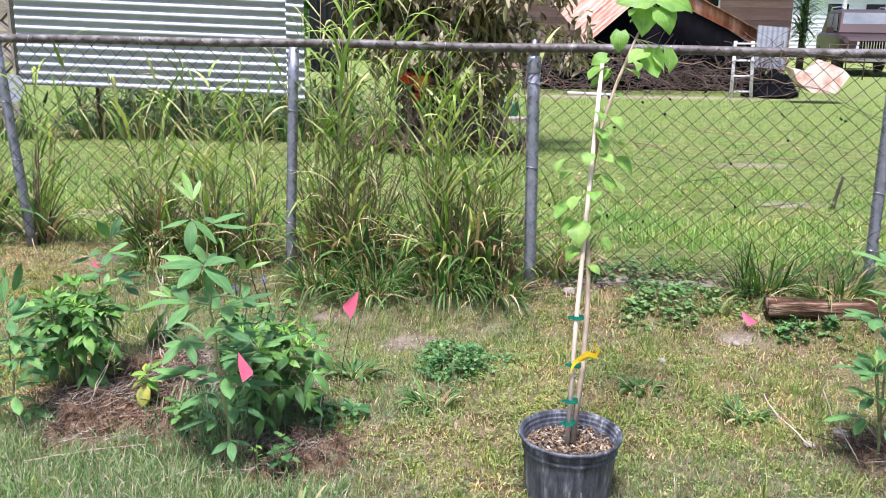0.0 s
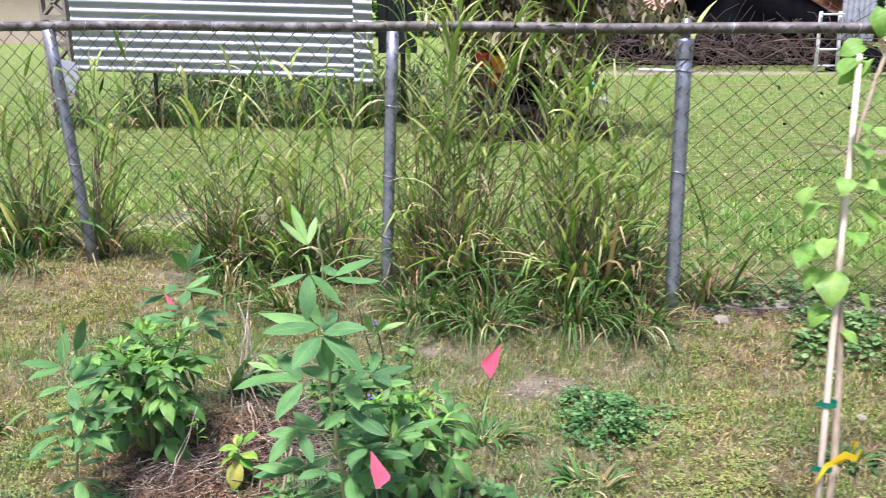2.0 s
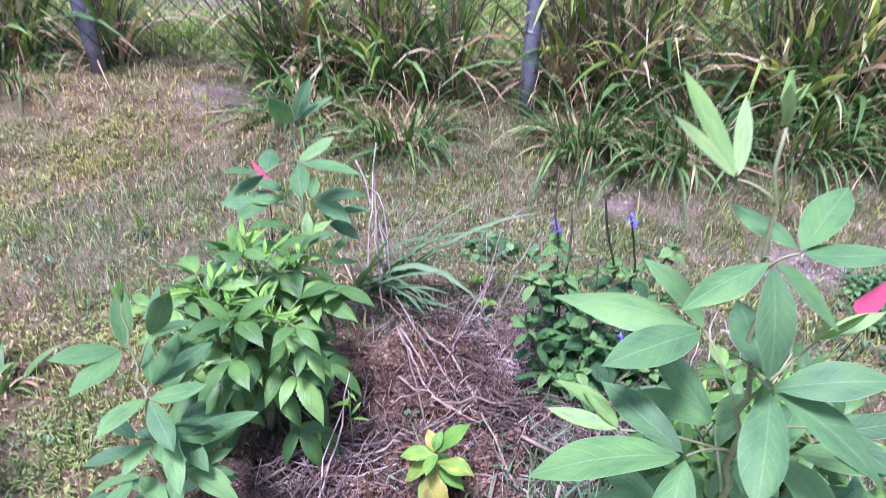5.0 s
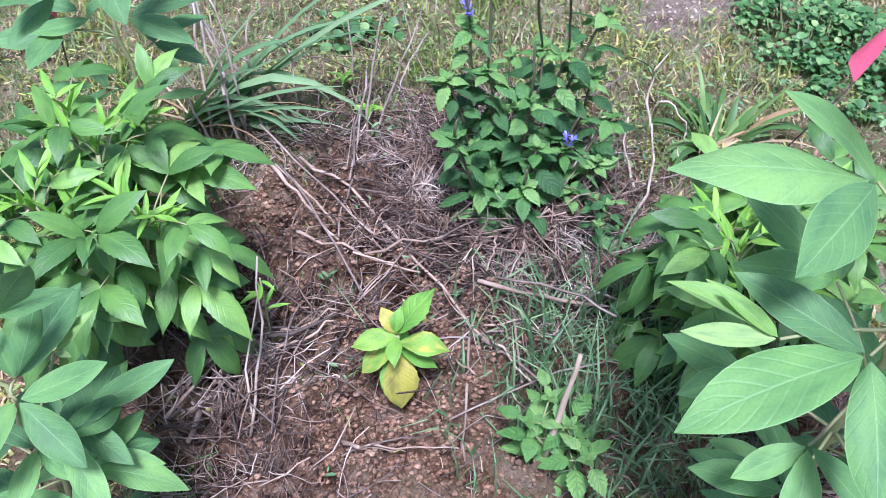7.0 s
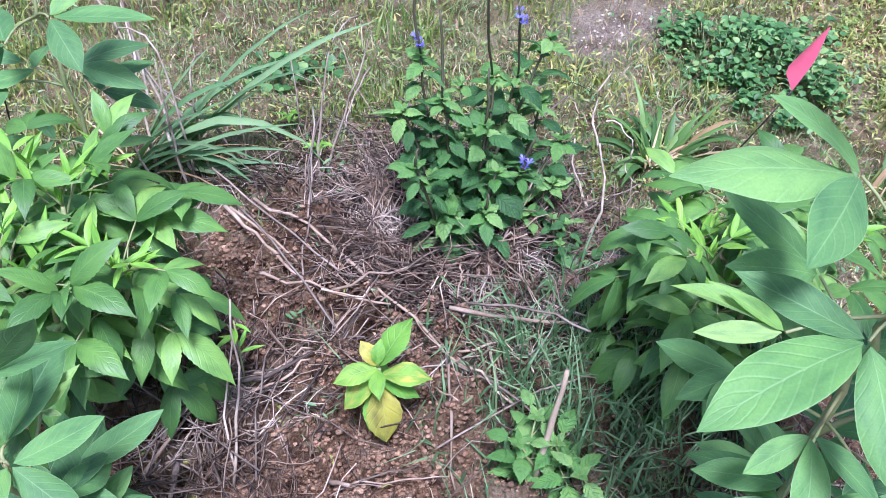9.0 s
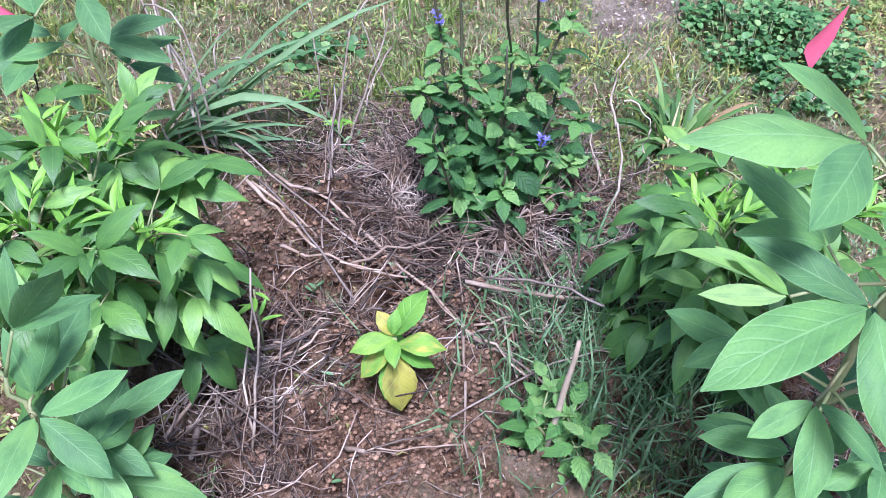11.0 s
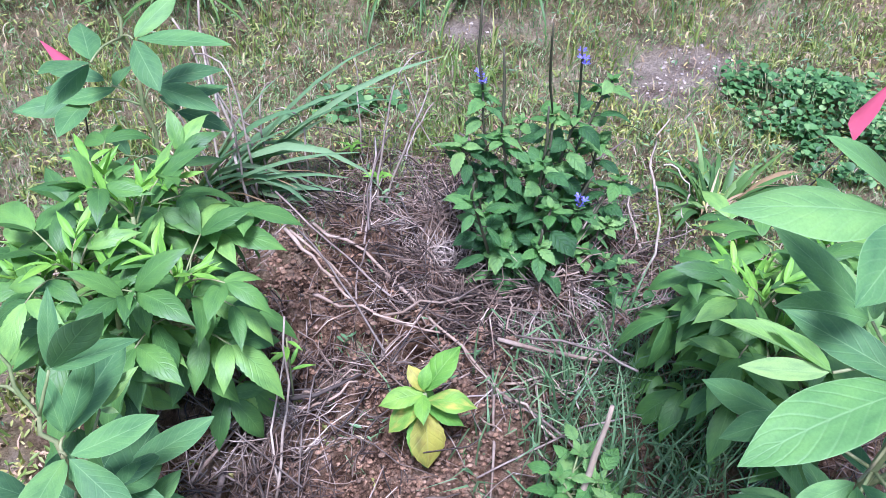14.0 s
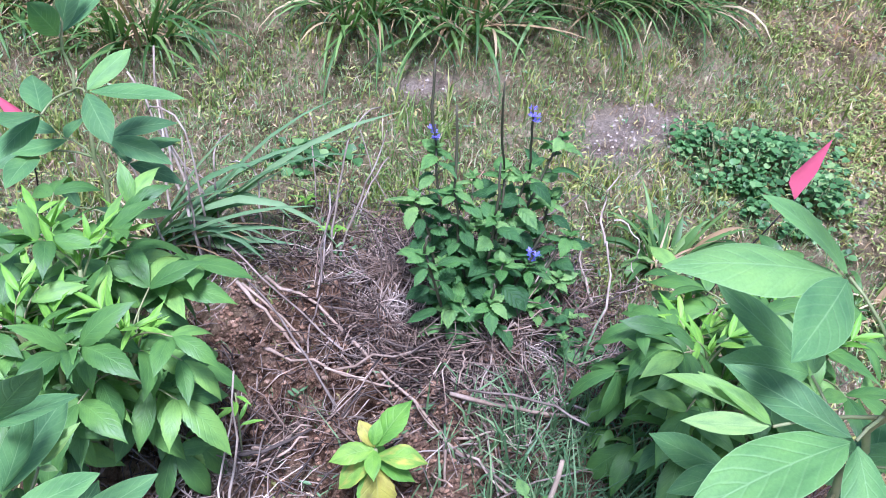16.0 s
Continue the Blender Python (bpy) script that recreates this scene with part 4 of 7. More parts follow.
NETTLE = [leaf_mesh("leaf", M_NETTLE, 1.0, w, 0.36, d, f, 0.1, 17, 0.04, s, taper=0.6, cup=0.35) for s, (d, f, w) in enumerate([(0.7, 0.3, 0.52), (1.1, 0.2, 0.56), (0.4, 0.4, 0.5), (1.4, 0.25, 0.54)])]
NETTLE_YOUNG = [leaf_mesh("young_leaf", M_NETTLE_YOUNG, 1.0, w, 0.38, d, f, 0.1, 15, 0.04, s, taper=0.6, cup=0.35) for s, (d, f, w) in enumerate([(0.5, 0.4, 0.5), (0.9, 0.3, 0.55)])]
YELLOW = [leaf_mesh("leaf", M_YELLOW, 1.0, 0.5, 0.47, d, 0.35, 0.03, 15, 0.04, s, taper=0.6, cup=0.25) for s, d in enumerate([0.5, 0.9])]
MOTTLED = [leaf_mesh("leaf", M_MOTTLED, 1.0, 0.5, 0.5, d, 0.25, 0.02, 12, 0.06, s, taper=0.5) for s, d in enumerate([0.7, 1.1])]
OLD_YELLOW = [leaf_mesh("yellow_leaf", M_OLD_YELLOW, 1.0, 0.54, 0.52, 0.8, 0.2, 0.03, 14, 0.07, 1, taper=0.4)]
HEART = [leaf_mesh("leaf", M_HEART, 1.0, 0.85, 0.33, d, 0.25, 0.03, 9, 0.04, s, heart=0.1) for s, d in enumerate([0.5, 0.9, 1.3])]


def leaf(plant, meshes, p, d, size, r, roll=0.3, label="", up=(0, 0, 1)):
    part(meshes[0].name.split(".")[0], r.choice(meshes), None, plant, label, m=leaf_pose(p, d, size, up, r.uniform(-roll, roll)))


def trifoliate(plant, node, az, el, petiole, size, r, young=False):
    """A stalk with three leaflets."""
    d = azel(az, el)
    tip = Vector(node) + d * petiole
    g = Geo()
    g.tube(bent(node, tip, 4, 0.004, 0.003, r), [0.0018, 0.0015, 0.0013, 0.0012], 5)
    part("leaf_stalk", g, M_GREEN_STEM, plant)
    pool = PEA_YOUNG if young else PEA
    fall = el - 22 if not young else el - 5
    up = (0.1, -1, 0.3) if young else (0, 0, 1)
    leaf(plant, pool, tip + d * 0.012, azel(az + r.uniform(-8, 8), fall), size * r.uniform(0.95, 1.12), r, up=up)
    for s in (-1, 1):
        leaf(plant, pool, tip - d * 0.006, azel(az + s * r.uniform(50, 72), fall + r.uniform(-8, 12)), size * r.uniform(0.8, 0.95), r, up=up)


STEM_LINES = {}


def pea_plant(base, via, leaves, size, seed, label, thick=0.006, extra=()):
    """A woody stem through the given points with stalked leaves in threes; leaves: (share of the height, azimuth, elevation, stalk, scale, young)."""
    r = random.Random(seed)
    b = Vector((base[0], base[1], float(gz(base[0], base[1]))))
    plant = thing("pigeon_pea_plant", b, label, "plant", "leggy plants with leaves in threes")
    knots = [Vector((0, 0, -0.01))] + [Vector(p) - b for p in via]
    line = []
    for p, q in zip(knots, knots[1:]):
        line += [p.lerp(q, k / 4) for k in range(4)]
    line.append(knots[-1])
    line = [p + Vector((0.004 * math.sin(2.4 * i), 0.004 * math.cos(2.1 * i), 0)) for i, p in enumerate(line)]
    n, top, low = len(line), line[-1], line[max(1, len(line) // 4)]
    STEM_LINES[plant.name] = line
    at = lambda k: min(line, key=lambda p: abs(p.z - k * top.z))
    stem = Geo()
    stem.tube(line, [thick * (1 - 0.75 * i / n) for i in range(n)], 8)
    for h, az, el, stalk, k, young in leaves:
        trifoliate(plant, at(h), az, el, stalk, size * k, r, young)
    for (x, y, z), az in extra:
        s0, s1 = low, Vector((x, y, z)) - b
        stem.tube(bent(s0, s1, 6, 0.0, 0.01, r), [0.004, 0.0035, 0.003, 0.003, 0.0025, 0.002], 6)
        for q in range(5):
            trifoliate(plant, s0.lerp(s1, 0.35 + 0.16 * q), az + 137 * q, 35, 0.04, size * 0.8, r)
        for q in range(3):
            leaf(plant, PEA_YOUNG, s1, azel(az + 120 * q, 65), size * 0.5, r)
    for q in range(5):
        leaf(plant, PEA_YOUNG, top, azel(72 * q + 20, r.uniform(62, 86)), size * r.uniform(0.25, 0.5), r, 0.8)
    part("stem", stem, M_GREEN_STEM, plant, "hairy brown-green stem")
    return plant


def spray(plant, node, tips, young=False, label="", wide=1.0):
    """A stalked leaf of a plant: from its stem to the node, with leaflets that end at the tips."""
    r = random.Random(round(1000 * (node[0] + node[1] + node[2])))
    b, node = plant.location, Vector(node) - plant.location
    root = min(STEM_LINES[plant.name], key=lambda p: (p - node + Vector((0, 0, 0.025))).length)
    g = Geo()
    g.tube(bent(root, node, 5, 0.006, 0.003, r), [0.0021, 0.0018, 0.0016, 0.0015, 0.0014], 6)
    part("leaf_stalk", g, M_GREEN_STEM, plant)
    for tip in tips:
        d = Vector(tip) - b - node
        part("young_leaf" if young else "leaf", r.choice(PEA_YOUNG if young else PEA), None, plant, label, m=leaf_pose(node + d * 0.04, d, d.length * 1.02, (0, -0.25, 1) if d.normalized().z < 0.7 else (0.1, -1, 0.2), r.uniform(-0.25, 0.25)) @ Matrix.Scale(wide, 4, (1, 0, 0)))


tall_pea = pea_plant((-0.67, 2.4), [(-0.69, 2.4, 0.2), (-0.71, 2.4, 0.4), (-0.717, 2.395, 0.5), (-0.716, 2.395, 0.6), (-0.722, 2.4, 0.75), (-0.728, 2.406, 0.89)], [
    (0.56, 350, 25, 0.06, 1.05, False), (0.5, 320, 20, 0.06, 1.0, False), (0.41, 345, 20, 0.06, 1.0, False), (0.33, 290, 15, 0.06, 1.0, False),
    (0.3, 20, 15, 0.06, 0.95, False), (0.26, 240, 15, 0.06, 0.9, False), (0.22, 330, 15, 0.05, 0.9, False), (0.18, 80, 15, 0.05, 0.85, False), (0.15, 200, 15, 0.05, 0.8, False), (0.12, 290, 10, 0.05, 0.7, False)],
    0.112, 3, "tall leggy plant with soft grey-green leaves in threes", extra=[((-0.57, 2.36, 0.4), 330)])
spray(tall_pea, (-0.744, 2.464, 0.632), [(-0.889, 2.507, 0.662), (-0.793, 2.522, 0.692), (-0.854, 2.396, 0.652)])
spray(tall_pea, (-0.772, 2.374, 0.54), [(-0.93, 2.37, 0.541), (-0.845, 2.455, 0.568), (-0.815, 2.275, 0.505)])
spray(tall_pea, (-0.836, 2.403, 0.549), [(-0.894, 2.47, 0.567), (-0.864, 2.464, 0.558), (-0.907, 2.427, 0.554), (-0.87, 2.44, 0.575)], True, "pale downy young leaf")
spray(tall_pea, (-0.756, 2.415, 0.838), [(-0.8, 2.477, 0.91), (-0.817, 2.428, 0.89), (-0.743, 2.464, 0.895)], True, wide=0.85)
spray(tall_pea, (-0.741, 2.342, 0.8), [(-0.739, 2.285, 0.72), (-0.82, 2.305, 0.788), (-0.675, 2.335, 0.735)])
spray(tall_pea, (-0.697, 2.391, 0.775), [(-0.73, 2.48, 0.785), (-0.623, 2.485, 0.79), (-0.605, 2.411, 0.755)])
spray(tall_pea, (-0.721, 2.333, 0.666), [(-0.625, 2.314, 0.698), (-0.757, 2.225, 0.645), (-0.62, 2.28, 0.615)])
spray(tall_pea, (-0.715, 2.36, 0.66), [(-0.718, 2.46, 0.68), (-0.708, 2.364, 0.575)])
spray(tall_pea, (-0.621, 2.401, 0.546), [(-0.535, 2.401, 0.558), (-0.575, 2.33, 0.561), (-0.619, 2.47, 0.57)])
spray(tall_pea, (-0.624, 2.464, 0.617), [(-0.637, 2.421, 0.679), (-0.585, 2.458, 0.659), (-0.552, 2.482, 0.642)], True)
spray(tall_pea, (-0.711, 2.474, 0.487), [(-0.771, 2.554, 0.55), (-0.662, 2.525, 0.491), (-0.8, 2.495, 0.524)])
spray(tall_pea, (-0.787, 2.364, 0.424), [(-0.855, 2.364, 0.407), (-0.84, 2.29, 0.39), (-0.745, 2.3, 0.38)])
spray(tall_pea, (-0.758, 2.469, 0.36), [(-0.831, 2.524, 0.38), (-0.839, 2.465, 0.382), (-0.842, 2.425, 0.386)])
spray(tall_pea, (-0.771, 2.364, 0.321), [(-0.845, 2.412, 0.33), (-0.817, 2.448, 0.287), (-0.73, 2.447, 0.318)])
spray(tall_pea, (-0.792, 2.352, 0.328), [(-0.895, 2.364, 0.309), (-0.88, 2.333, 0.354), (-0.798, 2.406, 0.282)])
spray(tall_pea, (-0.716, 2.315, 0.345), [(-0.776, 2.32, 0.333), (-0.768, 2.27, 0.364), (-0.68, 2.27, 0.351)])
slender_pea = pea_plant((-1.31, 3.2), [(-1.305, 3.21, 0.2), (-1.31, 3.225, 0.4), (-1.32, 3.25, 0.5), (-1.315, 3.26, 0.58)], [(0.62, 140, 25, 0.05, 0.9, False), (0.5, 30, 20, 0.05, 0.9, False), (0.42, 160, 15, 0.05, 0.9, False), (0.3, 60, 20, 0.05, 0.8, False)],
    0.1, 5, "slender plant with grey-green leaves in threes behind a bushy shrub", 0.0042)
spray(slender_pea, (-1.322, 3.268, 0.515), [(-1.339, 3.2, 0.585), (-1.287, 3.303, 0.591), (-1.255, 3.34, 0.54)])
spray(slender_pea, (-1.304, 3.188, 0.473), [(-1.242, 3.219, 0.513), (-1.191, 3.153, 0.469), (-1.288, 3.095, 0.461)])
spray(slender_pea, (-1.293, 3.234, 0.368), [(-1.298, 3.31, 0.375), (-1.193, 3.261, 0.375), (-1.217, 3.171, 0.365)])
spray(slender_pea, (-1.36, 3.16, 0.465), [(-1.41, 3.08, 0.51), (-1.365, 3.26, 0.475), (-1.42, 3.09, 0.46)])
spray(slender_pea, (-1.385, 3.25, 0.35), [(-1.48, 3.25, 0.36), (-1.42, 3.16, 0.38), (-1.44, 3.33, 0.35)])
near_pea = pea_plant((-1.465, 2.675), [(-1.452, 2.645, 0.25), (-1.436, 2.626, 0.39), (-1.452, 2.655, 0.45), (-1.462, 2.68, 0.52)], [
    (0.55, 20, 20, 0.05, 1.0, False), (0.5, 250, 20, 0.045, 1.0, False), (0.46, 140, 20, 0.045, 1.0, False), (0.42, 330, 15, 0.05, 1.05, False), (0.36, 60, 15, 0.05, 1.0, False), (0.3, 200, 12, 0.045, 0.95, False),
    (0.26, 300, 10, 0.045, 0.95, False), (0.2, 100, 10, 0.045, 0.9, False), (0.15, 350, 5, 0.045, 0.85, False)],
    0.095, 8, "low bushy plant with grey-green leaves in threes at the bed's edge", 0.0042)
spray(near_pea, (-1.424, 2.655, 0.48), [(-1.36, 2.61, 0.59), (-1.349, 2.622, 0.53), (-1.407, 2.679, 0.545)], wide=0.62)
spray(near_pea, (-1.431, 2.642, 0.403), [(-1.39, 2.67, 0.47), (-1.37, 2.735, 0.415), (-1.435, 2.667, 0.465)], wide=0.8)
spray(near_pea, (-1.432, 2.624, 0.397), [(-1.35, 2.625, 0.415), (-1.385, 2.557, 0.375), (-1.47, 2.545, 0.42)])
spray(near_pea, (-1.486, 2.702, 0.42), [(-1.554, 2.64, 0.46), (-1.48, 2.73, 0.51), (-1.52, 2.6, 0.44)])
spray(near_pea, (-1.405, 2.624, 0.262), [(-1.34, 2.645, 0.24), (-1.337, 2.604, 0.262), (-1.378, 2.705, 0.24)])
spray(near_pea, (-1.436, 2.613, 0.328), [(-1.405, 2.57, 0.329), (-1.455, 2.55, 0.34), (-1.475, 2.66, 0.315)])
spray(near_pea, (-1.41, 2.61, 0.345), [(-1.38, 2.535, 0.312), (-1.36, 2.66, 0.3), (-1.37, 2.712, 0.275)])
spray(near_pea, (-1.404, 2.685, 0.375), [(-1.365, 2.71, 0.395), (-1.37, 2.69, 0.4), (-1.387, 2.665, 0.39)], True)
pea_plant((-1.95, 2.75), [(-1.94, 2.77, 0.18), (-1.93, 2.8, 0.36)], [(0.92, 60, 45, 0.03, 0.9, True), (0.82, 200, 30, 0.04, 1, False), (0.7, 330, 25, 0.04, 1, False), (0.6, 90, 25, 0.04, 1, False), (0.5, 230, 20, 0.04, 1, False), (0.4, 10, 15, 0.04, 0.9, False), (0.3, 140, 10, 0.04, 0.9, False)],
          0.09, 11, "small pale green plant with leaves in threes in the lawn", 0.004, extra=[((-1.88, 2.68, 0.25), 330)])
pea_plant((1.36, 2.42), [(1.36, 2.45, 0.3), (1.37, 2.5, 0.62)], [
    (0.95, 150, 40, 0.03, 0.9, False), (0.88, 250, 30, 0.05, 1.05, False), (0.8, 20, 30, 0.05, 1, False), (0.7, 185, 25, 0.05, 1.05, False), (0.6, 290, 20, 0.05, 1, False), (0.52, 170, 18, 0.05, 1, False), (0.44, 60, 15, 0.05, 1, False), (0.36, 215, 15, 0.05, 0.95, False), (0.28, 300, 10, 0.05, 0.95, False), (0.2, 160, 10, 0.05, 0.9, False)],
    0.11, 14, "pale green plant with leaves in threes growing in straw mulch", 0.005, extra=[((1.48, 2.4, 0.4), 30), ((1.28, 2.36, 0.36), 190), ((1.4, 2.6, 0.45), 100)])


def bushy_shrub(base, h, radius, stems, size, seed, label):
    """Stems from one foot, opposite feathered leaves of drooping toothed leaflets, and bright shoots at the tops."""
    r = random.Random(seed)
    b = Vector((base[0], base[1], float(gz(base[0], base[1]))))
    plant = thing("elder_shrub", b, label, "shrub", "bushy shrubs in the bed")

    def feather(p, a, el, reach, sz, pairs, pool, fall):
        pts, q, turn = [p.copy()], p.copy(), r.uniform(-12, 12)
        for k in range(5):
            q = q + azel(a + turn * k / 4, el - fall * (k / 4) ** 1.3) * (reach / 5)
            pts.append(q.copy())
        g = Geo()
        g.tube(pts, [0.0018, 0.0016, 0.0014, 0.0012, 0.0011, 0.001], 5)
        part("leaf_stalk", g, M_GREEN_STEM, plant)
        end = el - fall
        leaf(plant, pool, pts[-1], azel(a + turn, end - 14), sz * r.uniform(1.0, 1.18), r)
        for k in range(pairs):
            f = 4.85 - 1.75 * k
            at = pts[int(f)].lerp(pts[int(f) + 1], f - int(f))
            for sgn in (-1, 1):
                leaf(plant, pool, at, azel(a + sgn * r.uniform(45, 78) + turn, end + r.uniform(-30, 25)), sz * r.uniform(0.75, 1.02), r, 0.7)

    for s in range(stems):
        az = 360 * s / stems + r.uniform(-20, 20)
        out = radius * (0.2 if s == 0 else r.uniform(0.45, 1.0))
        hh = h * (1.0 if s == 0 else r.uniform(0.68, 1.0))
        top = Vector((out * math.cos(radians(az)), out * math.sin(radians(az)), hh * 0.88))
        line = bent((0, 0, -0.01), top, 8, 0.02, 0.012, r)
        for i, k in enumerate((0.34, 0.5, 0.66, 0.8, 0.93)):
            p = line[0].lerp(top, k) + Vector((0, 0, 0.02 * math.sin(3.14 * k)))
            for side in (0, 180):
                inward = math.cos(radians(90 * (i % 2) + side))
                if i < 2 and (r.random() < 0.3 or inward < -0.5):
                    continue
                a = az + 90 * (i % 2) + side + r.uniform(-25, 25)
                feather(p, a, 62 - 75 * (0.93 - k) + r.uniform(-10, 10), size * r.uniform(0.95, 1.5) * (1 if k < 0.9 else 0.8), size * (1 if k < 0.9 else 0.8), 2 if r.random() < 0.6 else 1, ELDER, r.uniform(20, 70))
        for q in range(2):
            feather(top, az + 180 * q + r.uniform(-30, 30), r.uniform(60, 78), size * 0.5, size * 0.55, 2, ELDER_YOUNG, r.uniform(10, 35))
        for q in range(7):
            leaf(plant, ELDER_YOUNG, top + Vector((0, 0, 0.004)), azel(51 * q, r.uniform(62, 88)), size * r.uniform(0.2, 0.4), r, 0.6)
        g = Geo()
        g.tube(line, [0.006 - 0.0005 * i for i in range(8)], 7)
        part("stem", g, M_GREEN_STEM, plant)
    return plant


bushy_shrub((-1.37, 2.95), 0.42, 0.12, 11, 0.084, 41, "bushy green shrub with drooping leaflets and bright young shoots")
bushy_shrub((-0.58, 2.66), 0.36, 0.11, 8, 0.084, 42, "lower bushy green shrub with drooping leaflets beside a flag")


def toothed_plant(name, base, h, radius, stems, size, seed, label, pool=None):
    r = random.Random(seed)
    b = Vector((base[0], base[1], float(gz(base[0], base[1]))))
    plant = thing(name, b, label, "plant")
    for s in range(stems):
        az = 360 * s / stems + r.uniform(-20, 20)
        out = radius * (0.15 if s == 0 else r.uniform(0.3, 0.85))
        top = Vector((out * math.cos(radians(az)), out * math.sin(radians(az)), h * r.uniform(0.7, 1.0)))
        line = bent((0, 0, -0.01), top, 7, 0.01, 0.015, r)
        stem = Geo()
        stem.tube(line, [0.003 - 0.0003 * i for i in range(7)], 6)
        for i, k in enumerate(np.linspace(0.25, 1.0, 5)):
            p = line[0].lerp(top, float(k))
            for side in (0, 180):
                if k < 0.5 and r.random() < 0.35:
                    continue
                a = az + 90 * (i % 2) + side + r.uniform(-25, 25)
                stalk = p + azel(a, 25) * 0.35 * size
                stem.tube([p, stalk], [0.0012, 0.0009], 4)
                leaf(plant, pool or NETTLE, stalk, azel(a, r.uniform(-20, 20) + 20 * (k - 0.5)), size * r.uniform(0.8, 1.2) * (1.1 - 0.3 * k), r)
        for q in range(4):
            leaf(plant, NETTLE_YOUNG, top, azel(90 * q + az, 45), size * 0.45, r)
        part("stem", stem, M_GREEN_STEM, plant)
    return plant


def porterweed():
    """A bush of dark stems with toothed leaves, pale leafy tips and thin flower spikes."""
    r = random.Random(51)
    x, y = -0.775, 3.035
    b = Vector((x, y, float(gz(x, y))))
    plant = thing("porterweed_plant", b, "bushy plant with toothed dark leaves and small blue flowers", "plant")
    tops = [(-0.813, 3.16, 0.312), (-0.804, 3.1, 0.272), (-0.861, 3.12, 0.251), (-0.759, 3.04, 0.255), (-0.879, 3.02, 0.223), (-0.789, 2.96, 0.158), (-0.707, 3.0, 0.174), (-0.674, 3.1, 0.281),
            (-0.596, 3.14, 0.305), (-0.6, 3.06, 0.16), (-0.697, 2.98, 0.1), (-0.708, 3.12, 0.276), (-0.731, 3.18, 0.226), (-0.61, 3.12, 0.2), (-0.83, 3.06, 0.16), (-0.75, 3.1, 0.2), (-0.83, 3.0, 0.13), (-0.64, 3.01, 0.12), (-0.76, 2.99, 0.2)]
    spikes = {0: (-0.817, 3.18, 0.46), 1: (-0.794, 3.14, 0.4), 3: (-0.75, 3.06, 0.34), 4: (-0.877, 3.02, 0.26), 7: (-0.7, 3.08, 0.42), 11: (-0.745, 3.09, 0.46), 5: (-0.787, 2.962, 0.19), 6: (-0.69, 3.0, 0.24)}
    for s, p in enumerate(tops):
        top = Vector(p) - b
        foot = Vector((0.25 * top.x + r.uniform(-0.012, 0.012), 0.2 * top.y + r.uniform(-0.012, 0.012), -0.01))
        line = bent(foot, top, 8, 0.0, 0.012, r)
        stem = Geo()
        stem.tube(line, [0.0036 - 0.00025 * i for i in range(8)], 6)
        out = math.degrees(math.atan2(top.y, top.x))
        levels = max(5, int(top.length / 0.028))
        for i in range(levels):
            k = 0.22 + 0.78 * i / levels
            at = line[int(k * 7)].lerp(line[min(7, int(k * 7) + 1)], k * 7 - int(k * 7))
            for side in (0, 180):
                a = out + 90 * (i % 2) + side + r.uniform(-28, 28)
                stalk = at + azel(a, 30) * 0.014
                stem.tube([at, stalk], [0.0013, 0.001], 4)
                leaf(plant, NETTLE, stalk, azel(a, r.uniform(-38, 12) + 18 * k), r.uniform(0.044, 0.068) * (1.08 - 0.3 * k), r, 0.5)
        for q in range(4):
            leaf(plant, NETTLE_YOUNG, top - Vector((0, 0, 0.004 + 0.01 * (q % 2))), azel(90 * q + out + r.uniform(0, 40), r.uniform(-20, 20)), r.uniform(0.03, 0.05), r, 0.5)
        for q in range(4):
            leaf(plant, NETTLE_YOUNG, top, azel(90 * q + out - 25, r.uniform(25, 55)), r.uniform(0.014, 0.024), r)
        part("stem", stem, M_DARK_STEM, plant)
        if s in spikes:
            end = Vector(spikes[s]) - b
            g = Geo()
            sp = bent(top, end, 7, 0, 0.006, r)
            g.tube(sp, [0.0017, 0.0021, 0.0023, 0.0023, 0.0022, 0.002, 0.0012], 6)
            part("flower_spike", g, M_DARK_STEM, plant, "thin dark upright flower spike")
            if s in (0, 6, 7):
                g, c = Geo(), {0: sp[1], 6: sp[2], 7: sp[5]}[s]
                for q in range(4):
                    cc = c + Vector((r.uniform(-0.006, 0.006), r.uniform(-0.006, 0.006), 0.006 * q - 0.008))
                    for u in range(5):
                        d1, d2 = azel(72 * u, 30), azel(72 * u + 45, 25)
                        g.add([cc, cc + d1 * 0.0065, cc + (d1 + d2) * 0.0048, cc + d2 * 0.0065], [(0, 1, 2, 3)])
                part("flower", g, M_BLUE, plant, "tiny violet-blue flower")


porterweed()
toothed_plant("nettle_plant", (-0.875, 2.59), 0.11, 0.07, 4, 0.045, 52, "low bright plant with toothed leaves beside a stump", NETTLE_YOUNG)
toothed_plant("nettle_plant", (-0.66, 2.93), 0.08, 0.05, 3, 0.03, 53, "small sprig of toothed dark green leaves")
toothed_plant("nettle_plant", (-0.5, 2.33), 0.13, 0.05, 3, 0.04, 54, "small weed with toothed leaves at the bed's edge")


